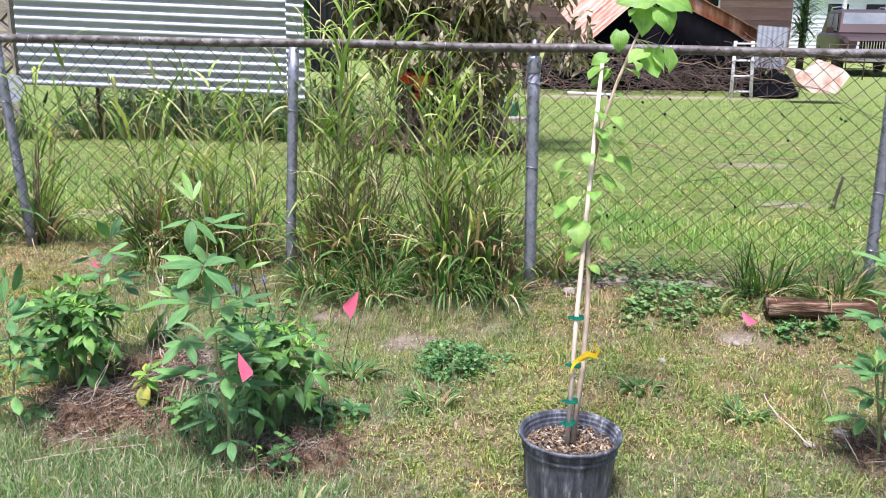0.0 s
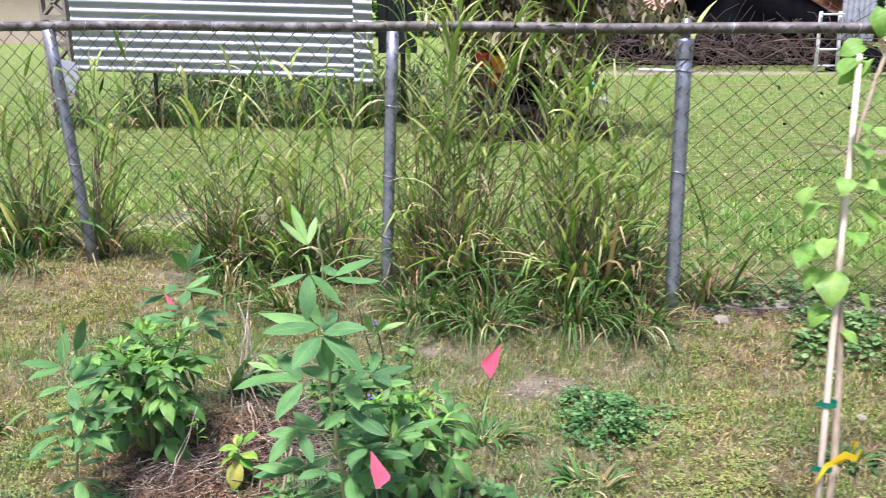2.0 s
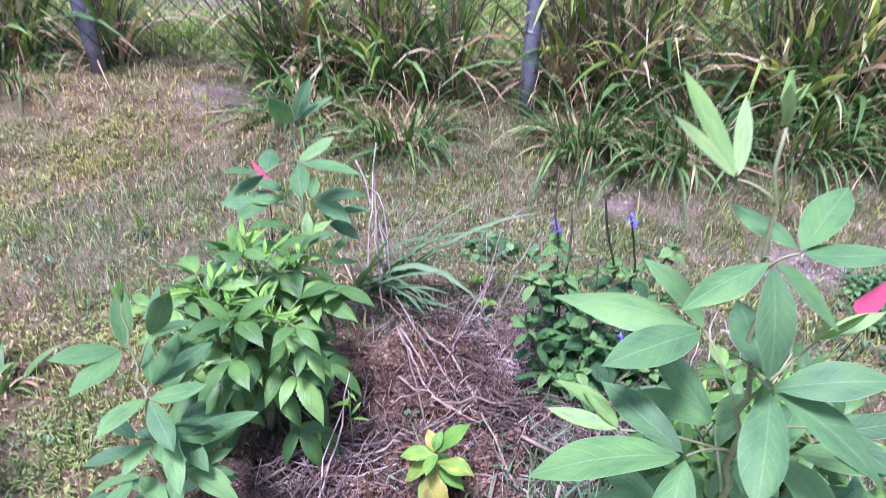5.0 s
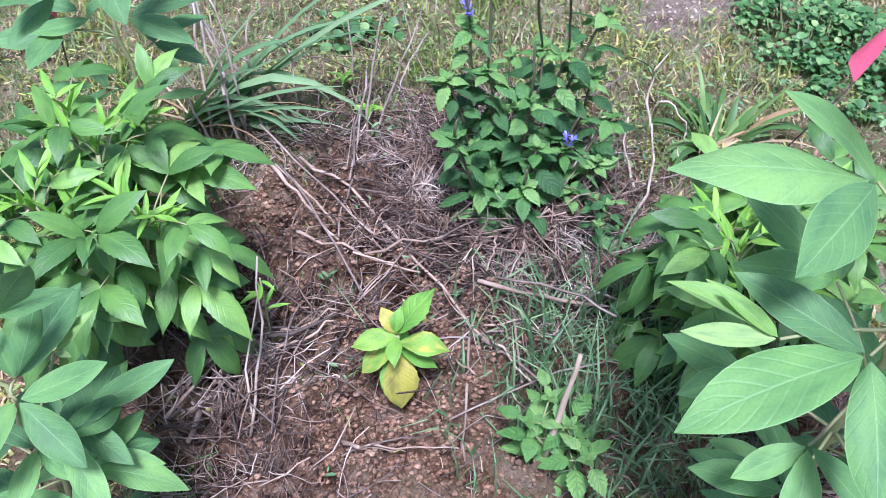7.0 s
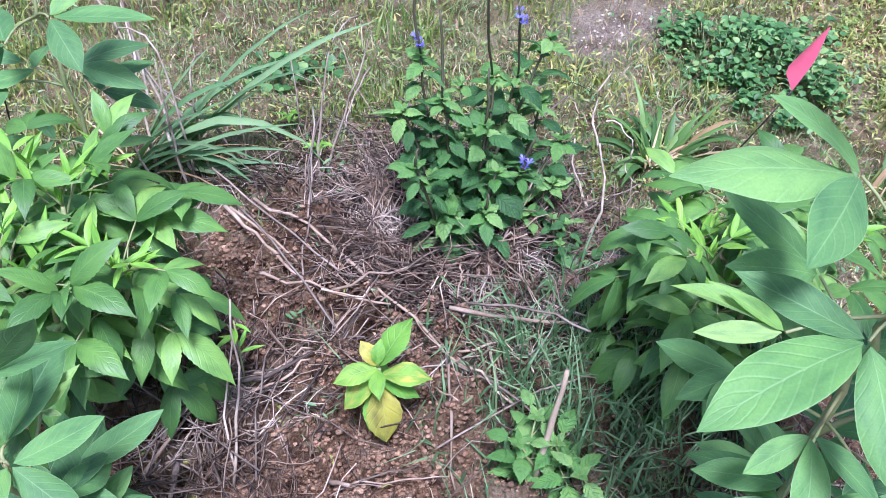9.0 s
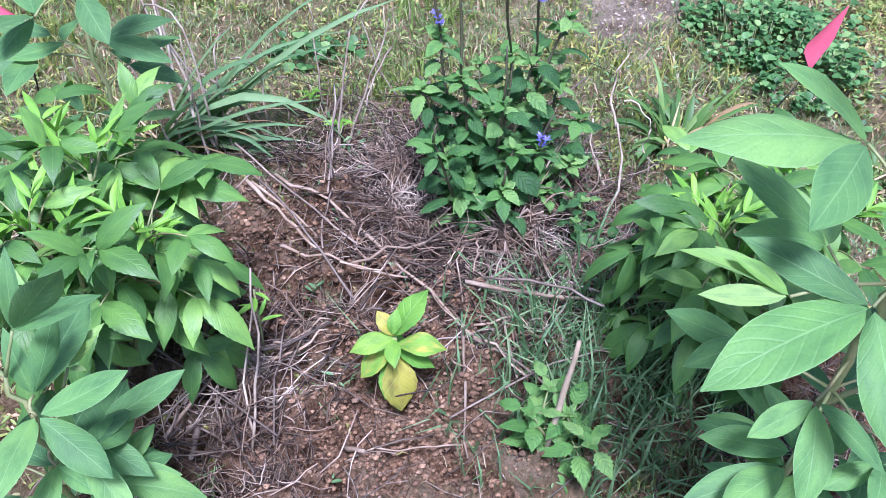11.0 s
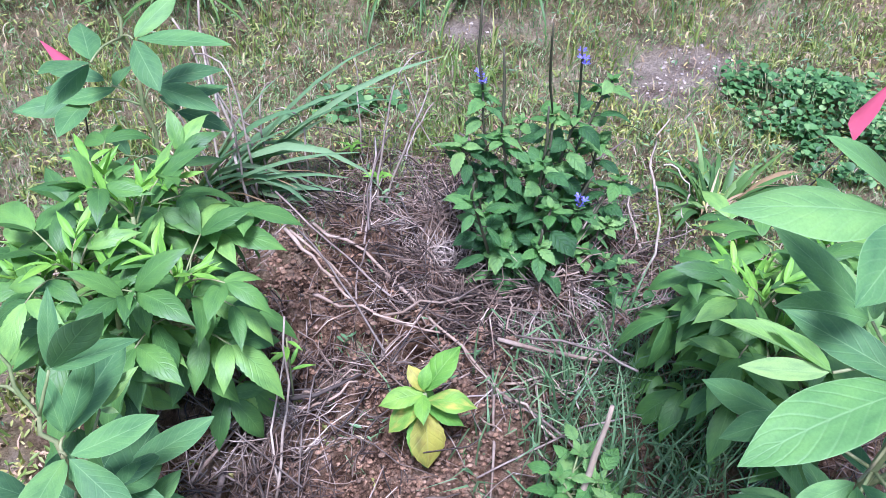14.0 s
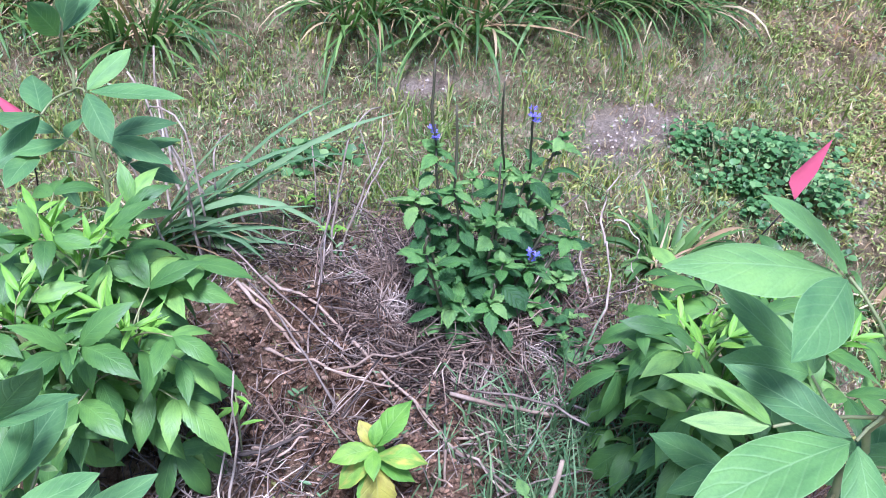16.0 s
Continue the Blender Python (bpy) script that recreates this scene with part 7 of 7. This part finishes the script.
    tagged(part("dead_vines", vines, M_LITTER), "tangle of dead brown vines under the tree", "vine", kind="stuff")
    # things hung in the tree
    for x, y, z, s, mat, name, label in [(-0.17, 9.2, 0.66, 0.1, M_ORANGE, "hanging_pot", "orange plastic hanging pot in the tree"), (-0.33, 9.25, 0.72, 0.08, M_RED, "hanging_pot", "red plastic hanging pot in the tree"),
                                         (-0.22, 9.3, 0.52, 0.07, M_RED, "hanging_pot", "small red plastic pot hung low in the tree"), (0.08, 9.25, 0.35, 0.12, M_BLACK, "hanging_pot", "black plastic nursery pot hung under the tree")]:
        pot = thing(name, (x, y, z), label, "pot", "pots hung in the tree")
        g = Geo()
        g.lathe([(0.0, 0.0), (s * 0.62, 0.0), (s * 0.95, s * 1.35), (s * 1.05, s * 1.4), (s * 1.05, s * 1.6), (s * 0.95, s * 1.6), (s * 0.85, s * 1.3), (0, s * 1.25)], 20)
        part("body", g, mat, pot)
        for u in (0, 120, 240):
            g = Geo()
            g.tube([azel(u, 0) * s + Vector((0, 0, s * 1.5)), (0, 0, s * 1.5 + 0.3)], 0.003, 4)
            part("hanger", g, M_WIRE, pot)
    g = Geo()
    g.lathe([(0, 0), (0.1, 0), (0.125, 0.2), (0.135, 0.2), (0.135, 0.23), (0.12, 0.23), (0.1, 0.03), (0, 0.03)], 20)
    tagged(part("bucket", g, M_TEAL, m=pose(1.1, 12.9, 0.0, 0, 12, 0)), "teal plastic bucket standing in the grass", "bucket")
    for k in range(3):
        g = Geo()
        g.box((0.45 + 0.36 * k, 12.3 + 0.02 * math.sin(k), 0.03), (0.35, 0.3, 0.08), Euler((0, 0, 0.05 * math.sin(2 * k))).to_matrix())
        tagged(part("kerb_stone", g, M_CONCRETE, smooth_faces=False), "flat pale concrete block lying behind the tree", "edging", "blocks behind the tree")


thicket()
build_tree()


def build_shed():
    shed = thing("collapsed_shed", (5.2, 19.0, 0), "collapsed lean-to with rusty sheets over an interior painted black for shade", "shed")
    o = Vector((5.2, 19.0, 0))
    # solid block under the sheets: the lean-to's inner shade is put into its black
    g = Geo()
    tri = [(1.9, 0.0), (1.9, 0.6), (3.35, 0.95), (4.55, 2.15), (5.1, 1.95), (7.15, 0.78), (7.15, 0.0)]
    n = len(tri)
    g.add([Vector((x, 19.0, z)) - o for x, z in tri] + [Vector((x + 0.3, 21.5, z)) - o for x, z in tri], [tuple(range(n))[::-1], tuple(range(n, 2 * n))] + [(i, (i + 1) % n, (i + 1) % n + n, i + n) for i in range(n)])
    part("black_tarp", g, M_BLACK, shed, "black tarp interior, its shade put into the colour")
    g = Geo()
    wavy_sheet(g, Vector((4.5, 18.7, 2.12)) - o, (-1.3, 0, -1.15), (-0.35, 0.9, 0.55), 1.76, 1.7, 0.12, 0.022)
    part("rusty_sheet", g, M_RUST_PALE, shed, "pink-rusted corrugated roof sheet")
    g = Geo()
    wavy_sheet(g, Vector((4.55, 18.9, 2.28)) - o, (2.75, 0, -1.28), (0, 0.9, 0.1), 3.0, 1.6, 0.12, 0.02)
    part("rusty_sheet", g, M_RUST, shed)
    g = Geo()
    a, b = Vector((4.75, 18.75, 2.12)) - o, Vector((7.3, 18.7, 0.9)) - o
    d = (b - a).normalized()
    up = Vector((0, -1, 0)).cross(d).normalized()
    up = up if up.z > 0 else -up
    for s0, s1, dep in ((-0.16, 0.16, 0.015), (0.15, 0.165, 0.09), (-0.165, -0.15, 0.09)):
        q = [a + up * s0, b + up * s0 * 0.7, b + up * s1 * 0.7, a + up * s1]
        g.add(q + [p + Vector((0, -dep, 0)) for p in q], [(0, 1, 2, 3), (7, 6, 5, 4), (0, 4, 5, 1), (1, 5, 6, 2), (2, 6, 7, 3), (3, 7, 4, 0)])
    part("rusty_beam", g, M_RUST, shed, "bent rusty steel edge beam")
    g = Geo()
    wavy_sheet(g, Vector((6.62, 18.3, 0.55)), (0.06, 0.15, 1), (1, 0.1, -0.06), 0.85, 0.68, 0.11, 0.012)
    tagged(part("grey_sheet", g, M_SHEET), "grey corrugated metal sheet leaning by the shed", "sheet")
    # rusted pale tray lying on its side
    g = Geo()
    pts = [(6.55, 0.62), (6.62, 0.42), (6.9, 0.2), (7.35, 0.2), (7.6, 0.5), (7.5, 0.62), (7.15, 0.76), (6.9, 0.55)]
    n = len(pts)
    g.add([(x, 16.0 + 0.25 * (z - 0.2), z) for x, z in pts] + [(x, 16.35 + 0.25 * (z - 0.2), z + 0.03) for x, z in pts], [tuple(range(n))[::-1], tuple(range(n, 2 * n))] + [(i, (i + 1) % n, (i + 1) % n + n, i + n) for i in range(n)])
    tagged(part("metal_tray", g, M_TRAY, smooth_faces=False), "peach-painted rusty metal tray lying on the grass", "tray")
    g, r = Geo(), random.Random(23)
    for _ in range(520):
        x, y = r.uniform(1.6, 7.3), r.uniform(17.7, 18.7)
        z = r.uniform(0, 0.75) * (0.5 + 0.5 * math.sin((x - 1.0) * 0.75) ** 2)
        p1 = Vector((x, y, z)) + azel(r.uniform(0, 360), r.uniform(-25, 50)) * r.uniform(0.3, 1.3)
        p1.z = max(0.02, p1.z)
        g.tube(bent((x, y, max(z, 0.01)), p1, 4, 0.08, 0.09, r), r.uniform(0.003, 0.01), 4, cap=False)
    tagged(part("brush_pile", g, M_TWIG), "tangled heap of dry brown brushwood before the shed", "brushwood", kind="stuff")
    g = Geo()
    g.lathe([(0.0, 0.0), (0.5, 0.0), (0.55, 0.1), (0.42, 0.3), (0.2, 0.44), (0, 0.47)], 18, (6.75, 17.6, -0.02))
    g.v = [(x + 0.16 * noise.noise(Vector((x, y, z)) * 4), y, max(0, z * (0.8 + 0.9 * noise.noise(Vector((x * 3, y * 3, 7)))))) for x, y, z in g.v]
    tagged(part("crumpled_tarp", g, M_BLACK, smooth_faces=False), "slumped black plastic tarp beside the brushwood", "tarp")
    for q in range(9):
        g = Geo()
        x = r.uniform(6.3, 7.2)
        g.tube(bent((x, 17.3, 0.02), (x + r.uniform(-0.5, 0.5), 17.4, r.uniform(0.2, 0.7)), 5, 0.05, 0.08, r), 0.009, 5)
        tagged(part("bare_branch", g, M_TWIG), "bare brown branch sticking out over the tarp", "branch", "branches over the tarp")
    g = Geo()
    g.tube([(2.6, 17.2, 0.06), (3.6, 17.1, 0.03)], 0.03, 8)
    tagged(part("pipe", g, M_WHITE_PAINT), "pale pipe lying before the brushwood", "pipe")
    ladder = thing("step_ladder", (6.0, 17.2, 0), "short white wooden ladder standing before the brushwood", "ladder")
    for s in (-0.17, 0.2):
        g = Geo()
        g.box((s * 1.0, 0.02, 0.54), (0.05, 0.06, 1.1), Euler((-0.1, 0.03 if s < 0 else -0.02, 0)).to_matrix())
        part("rail", g, M_WHITE_PAINT, ladder)
    for z in (0.12, 0.42, 0.72, 1.04):
        g = Geo()
        g.box((0.015, 0.02 - 0.1 * (z - 0.54), z), (0.4, 0.09, 0.035))
        part("rung", g, M_WHITE_PAINT, ladder)


build_shed()


def build_houses():
    house = thing("house", (6.5, 28, 0), "low house clad in pinkish-brown horizontal boards", "house")
    g = Geo()
    g.box((0, 3.1, 1.45), (9.4, 6.0, 2.9))
    part("wall", g, M_SIDING, house, smooth_faces=False)
    board = Geo()
    board.add([(-4.72, 0.09, 0), (4.72, 0.09, 0), (4.72, 0.045, 0), (-4.72, 0.045, 0), (-4.72, 0.075, 0.19), (4.72, 0.075, 0.19)], [(3, 2, 5, 4), (0, 3, 4), (1, 5, 2), (0, 1, 2, 3)])
    me = board.mesh("board", M_SIDING, False)
    for k in range(15):
        part("board", me, None, house, m=pose(0, 0, 0.05 + 0.19 * k))
    g = Geo()
    g.add([(-5.2, -0.6, 2.85), (5.2, -0.6, 2.85), (5.2, 6.8, 2.85), (-5.2, 6.8, 2.85), (-5.2, 3.1, 4.5), (5.2, 3.1, 4.5)], [(0, 1, 5, 4), (3, 4, 5, 2), (0, 4, 3), (1, 2, 5), (0, 3, 2, 1)])
    part("roof", g, M_ROOF, house, smooth_faces=False)
    for x in (1.9,):
        g = Geo()
        g.box((x, 0.0, 2.4), (0.9, 0.02, 0.9))
        w = part("window", g, M_DARK_GLASS, house, "dark window")
        for c, s in (((x, -0.01, 2.86), (1.0, 0.06, 0.05)), ((x, -0.01, 1.94), (1.0, 0.09, 0.05)), ((x - 0.47, -0.01, 2.4), (0.05, 0.06, 0.9)), ((x + 0.47, -0.01, 2.4), (0.05, 0.06, 0.9))):
            g = Geo()
            g.box(c, s)
            part("frame", g, M_WHITE_PAINT, w, smooth_faces=False)
    far = thing("house", (21.0, 41, 0), "pale grey clapboard house with a white porch", "house")
    g = Geo()
    g.box((0, 3.5, 1.6), (10, 6, 3.2))
    part("wall", g, M_SIDING_WHITE, far, smooth_faces=False)
    board = Geo()
    board.add([(-5.01, 0.52, 0), (5.01, 0.52, 0), (5.01, 0.465, 0), (-5.01, 0.465, 0), (-5.01, 0.505, 0.2), (5.01, 0.505, 0.2)], [(3, 2, 5, 4), (0, 3, 4), (1, 5, 2), (0, 1, 2, 3)])
    me = board.mesh("board", M_SIDING_WHITE, False)
    for k in range(16):
        part("board", me, None, far, m=pose(0, 0, 0.2 * k))
    g = Geo()
    g.add([(-5.6, 0.1, 3.1), (5.6, 0.1, 3.1), (5.6, 7, 3.2), (-5.6, 7, 3.2), (-5.6, 3, 4.9), (5.6, 3, 4.9)], [(0, 1, 5, 4), (3, 4, 5, 2), (0, 4, 3), (1, 2, 5), (0, 3, 2, 1)])
    part("roof", g, M_ROOF, far, smooth_faces=False)
    for x in (-3.1, -1.2, 0.7):
        g = Geo()
        g.box((x, -1.9, 1.55), (0.14, 0.14, 3.1))
        part("porch_post", g, M_WHITE_PAINT, far, smooth_faces=False)
    for x, w in ((-2.3, 0.95), (-0.4, 1.2), (1.6, 1.2)):
        g = Geo()
        g.box((x, 0.45, 1.6), (w, 0.03, 1.7))
        part("window", g, M_DARK_GLASS, far, "dark window", smooth_faces=False)
    left = thing("house", (-17.5, 28, 0), "plain tan house far behind the screen", "house")
    g = Geo()
    g.box((0, 3, 1.5), (9, 6, 3))
    part("wall", g, surf("tan_render", [(0.5, 0.4, 0.3), (0.58, 0.48, 0.37)], 3, 40, 0.9), left, smooth_faces=False)
    g = Geo()
    g.add([(-5, -0.6, 2.95), (5, -0.6, 2.95), (5, 6.6, 2.95), (-5, 6.6, 2.95), (-5, 3, 4.4), (5, 3, 4.4)], [(0, 1, 5, 4), (3, 4, 5, 2), (0, 4, 3), (1, 2, 5), (0, 3, 2, 1)])
    part("roof", g, M_ROOF, left, smooth_faces=False)
    # spiky palm at the corner of the brown house
    r = random.Random(31)
    palm = thing("palm_shrub", (11.85, 28.6, 0), "spiky upright dark green palm at the house corner", "shrub")
    g = Geo()
    g.tube([(0, 0, -0.1), (0, 0, 2.2)], [0.12, 0.09], 8)
    part("trunk", g, M_TRUNK, palm)
    g = Geo()
    for _ in range(150):
        az, el, ln = r.uniform(0, 360), r.uniform(-25, 80), r.uniform(0.6, 1.1)
        p = Vector((0, 0, r.uniform(0.9, 2.3)))
        pts = [p + azel(az, el) * (ln * k / 4) - Vector((0, 0, 0.25 * (k / 4) ** 2)) for k in range(5)]
        g.ribbon(pts, [0.02, 0.03, 0.028, 0.018, 0.002], azel(az + 90, 10), 0.3)
    tagged(part("crown", g, M_COVER, palm), kind="stuff")
    # dense hedge closing the view behind the screen and the tree
    g = Geo()
    for _ in range(9000):
        x = r.uniform(-16, 3.5)
        z = 3.4 * r.random() ** 0.8 + 0.3 * math.sin(x)
        leaf_quad(g, Vector((x, 33 + r.gauss(0, 0.7), max(0.05, z))), azel(r.uniform(0, 360), r.uniform(-50, 30)), r.uniform(0.2, 0.4), r.uniform(0.06, 0.12), r)
    hedge = thing("hedge", (0, 0, 0), "dark uneven hedge closing the yard far behind", "hedge")
    tagged(part("foliage", g, M_COVER, hedge), kind="stuff")
    g = Geo()
    for x in np.arange(-16, 3.6, 0.8):
        g.tube([(x, 33, -0.1), (x + 0.1, 33.1, 2.8)], [0.09, 0.03], 6)
    tagged(part("trunks", g, M_TRUNK, hedge), kind="stuff")


build_houses()


def build_suv():
    car = thing("suv", (13.4, 27.8, 0), "dark maroon sport utility car parked facing the yard", "car")
    car.rotation_euler = (0, 0, radians(-15))
    car.scale = (1.06, 1.06, 1.1)
    W = 0.93

    def loft(sections, mat, name, label="", parent=car):
        g, n = Geo(), len(sections[0])
        verts = [p for s in sections for p in s]
        g.add(verts, [(i * n + j, i * n + (j + 1) % n, (i + 1) * n + (j + 1) % n, (i + 1) * n + j) for i in range(len(sections) - 1) for j in range(n)] + [tuple(range(n))[::-1], tuple((len(sections) - 1) * n + j for j in range(n))])
        return part(name, g, mat, parent, label, smooth_faces=False)

    def sec(y, w, z0, z1, e=0.08):
        return [(-w, y, z0 + e), (-w + e, y, z0), (w - e, y, z0), (w, y, z0 + e), (w, y, z1 - e), (w - e, y, z1), (-w + e, y, z1), (-w, y, z1 - e)]

    loft([sec(-2.3, 0.82, 0.45, 0.92), sec(-2.2, 0.9, 0.38, 1.0), sec(-1.9, W, 0.34, 1.04), sec(-0.95, W, 0.32, 1.1), sec(1.2, W, 0.32, 1.12), sec(2.2, W, 0.34, 1.1), sec(2.35, 0.88, 0.45, 1.0)], M_CAR, "body")
    loft([sec(-1.0, 0.86, 1.06, 1.13, 0.03), sec(-0.35, 0.76, 1.1, 1.7, 0.06), sec(0.2, 0.75, 1.1, 1.76, 0.06), sec(1.7, 0.75, 1.1, 1.75, 0.06), sec(2.25, 0.8, 1.06, 1.2, 0.03)], M_CAR, "cabin")

    def plate(q, mat, name, label="", d=(0, -0.012, 0), parent=car):
        g = Geo()
        q = [Vector(p) for p in q]
        g.add(q + [p + Vector(d) for p in q], [(3, 2, 1, 0), (4, 5, 6, 7), (0, 1, 5, 4), (1, 2, 6, 5), (2, 3, 7, 6), (3, 0, 4, 7)])
        return part(name, g, mat, parent, label, smooth_faces=False)

    # the glass is lightened to grey to paint in the reflected sky
    plate([(-0.76, -0.95, 1.14), (0.76, -0.95, 1.14), (0.66, -0.42, 1.66), (-0.66, -0.42, 1.66)], surf("windscreen_glass", [(0.12, 0.14, 0.145), (0.19, 0.21, 0.215)], 2, 20, 0.1, bump=0, vary=0.05), "windscreen", "windscreen with the sky's reflection painted in as grey")
    for s in (-1, 1):
        plate([(s * 0.815, -0.55, 1.16), (s * 0.805, 0.35, 1.17), (s * 0.77, 0.35, 1.64), (s * 0.77, -0.22, 1.62)], M_DARK_GLASS, "side_window", d=(s * 0.012, 0, 0))
        plate([(s * 0.815, 0.45, 1.17), (s * 0.805, 1.3, 1.17), (s * 0.77, 1.3, 1.64), (s * 0.77, 0.45, 1.64)], M_DARK_GLASS, "side_window", d=(s * 0.012, 0, 0))
        plate([(s * 0.5, -2.3, 0.72), (s * 0.86, -2.16, 0.72), (s * 0.86, -2.14, 0.9), (s * 0.5, -2.29, 0.9)], M_LAMP, "headlight", "clear headlight", d=(0, -0.03, 0))
        g = Geo()
        g.box((s * 1.02, -0.62, 1.18), (0.2, 0.1, 0.15))
        part("wing_mirror", g, M_CAR, car, smooth_faces=False)
        g = Geo()
        g.tube([(s * 0.66, -0.2, 1.77), (s * 0.68, 0.0, 1.83), (s * 0.68, 1.5, 1.83), (s * 0.66, 1.7, 1.77)], 0.02, 6)
        part("roof_bar", g, M_CHROME, car)
        for y in (-1.45, 1.5):
            g = Geo()
            g.lathe([(0.2, -0.11), (0.34, -0.11), (0.36, -0.08), (0.36, 0.08), (0.34, 0.11), (0.2, 0.11)], 24)
            wheel = part("wheel", g, M_RUBBER, car, "black tyre", m=pose(s * 0.85, y, 0.36, 0, 90, 0))
            g = Geo()
            g.lathe([(0.0, 0.06), (0.08, 0.09), (0.2, 0.07), (0.21, 0.1), (0.21, -0.1), (0.0, -0.06)], 20)
            part("rim", g, M_CHROME, wheel)
    plate([(-0.46, -2.33, 0.66), (0.46, -2.33, 0.66), (0.46, -2.32, 0.92), (-0.46, -2.32, 0.92)], M_BLACK, "grille", d=(0, -0.02, 0))
    for k in range(13):
        g = Geo()
        g.box((-0.42 + 0.07 * k, -2.36, 0.79), (0.025, 0.03, 0.24))
        part("grille_bar", g, M_CHROME, car, smooth_faces=False)
    g = Geo()
    g.box((0, -2.34, 0.5), (1.74, 0.2, 0.2))
    part("bumper", g, M_CAR_GREY, car, smooth_faces=False)
    gate = thing("metal_gate", (10.7, 24.0, 0), "low grey tubular metal gate beside the car", "gate")
    for x in (0.0, 0.5, 1.0):
        g = Geo()
        g.tube([(x, 0, -0.05), (x, 0, 0.95)], 0.018, 8)
        part("post", g, M_WIRE, gate)
    for z in (0.3, 0.6, 0.92):
        g = Geo()
        g.tube([(0, 0, z), (1.0, 0, z)], 0.012, 8)
        part("bar", g, M_WIRE, gate)


build_suv()
def fence_vine(x0, x1, z0, z1, seed):
    r = random.Random(seed)
    n = max(8, int(abs(x1 - x0) / 0.06))
    pts, z = [], z0
    for i in range(n + 1):
        k = i / n
        x = x0 + (x1 - x0) * k
        z = z0 + (z1 - z0) * k + 0.06 * math.sin(3.3 * x * (1 + 0.3 * math.sin(seed)) + seed) + r.gauss(0, 0.012)
        pts.append((x, fence_y(x) + 0.012 * (-1) ** i, max(0.15, z)))
    g = Geo()
    g.tube(pts, [0.0028 - 0.0016 * i / n for i in range(n + 1)], 5)
    tagged(part("dead_vine", g, M_DRY_BLADE), "thin tan dead vine woven through the chain-link fence", "vine", "dead vines on the fence")


for i, (x0, x1, z0, z1) in enumerate([(0.45, 1.2, 1.1, 1.0), (0.5, 1.0, 0.55, 0.85), (0.9, 1.95, 0.75, 0.8), (1.2, 2.3, 0.95, 0.62), (1.95, 1.4, 0.3, 0.75), (0.43, 0.8, 0.2, 0.6), (1.0, 1.5, 0.3, 0.55), (1.98, 2.4, 1.0, 1.15), (0.7, 1.6, 1.16, 1.1), (-1.9, -1.3, 0.9, 1.12), (1.5, 2.2, 0.45, 0.5)]):
    fence_vine(x0, x1, z0, z1, 500 + i)
stick((3.02, 6.45, 0.0), (3.1, 6.5, 0.24), 0.018, 400, "short weathered brown stake standing in the lawn", M_TRUNK, name="wooden_stake", wob=0.004)
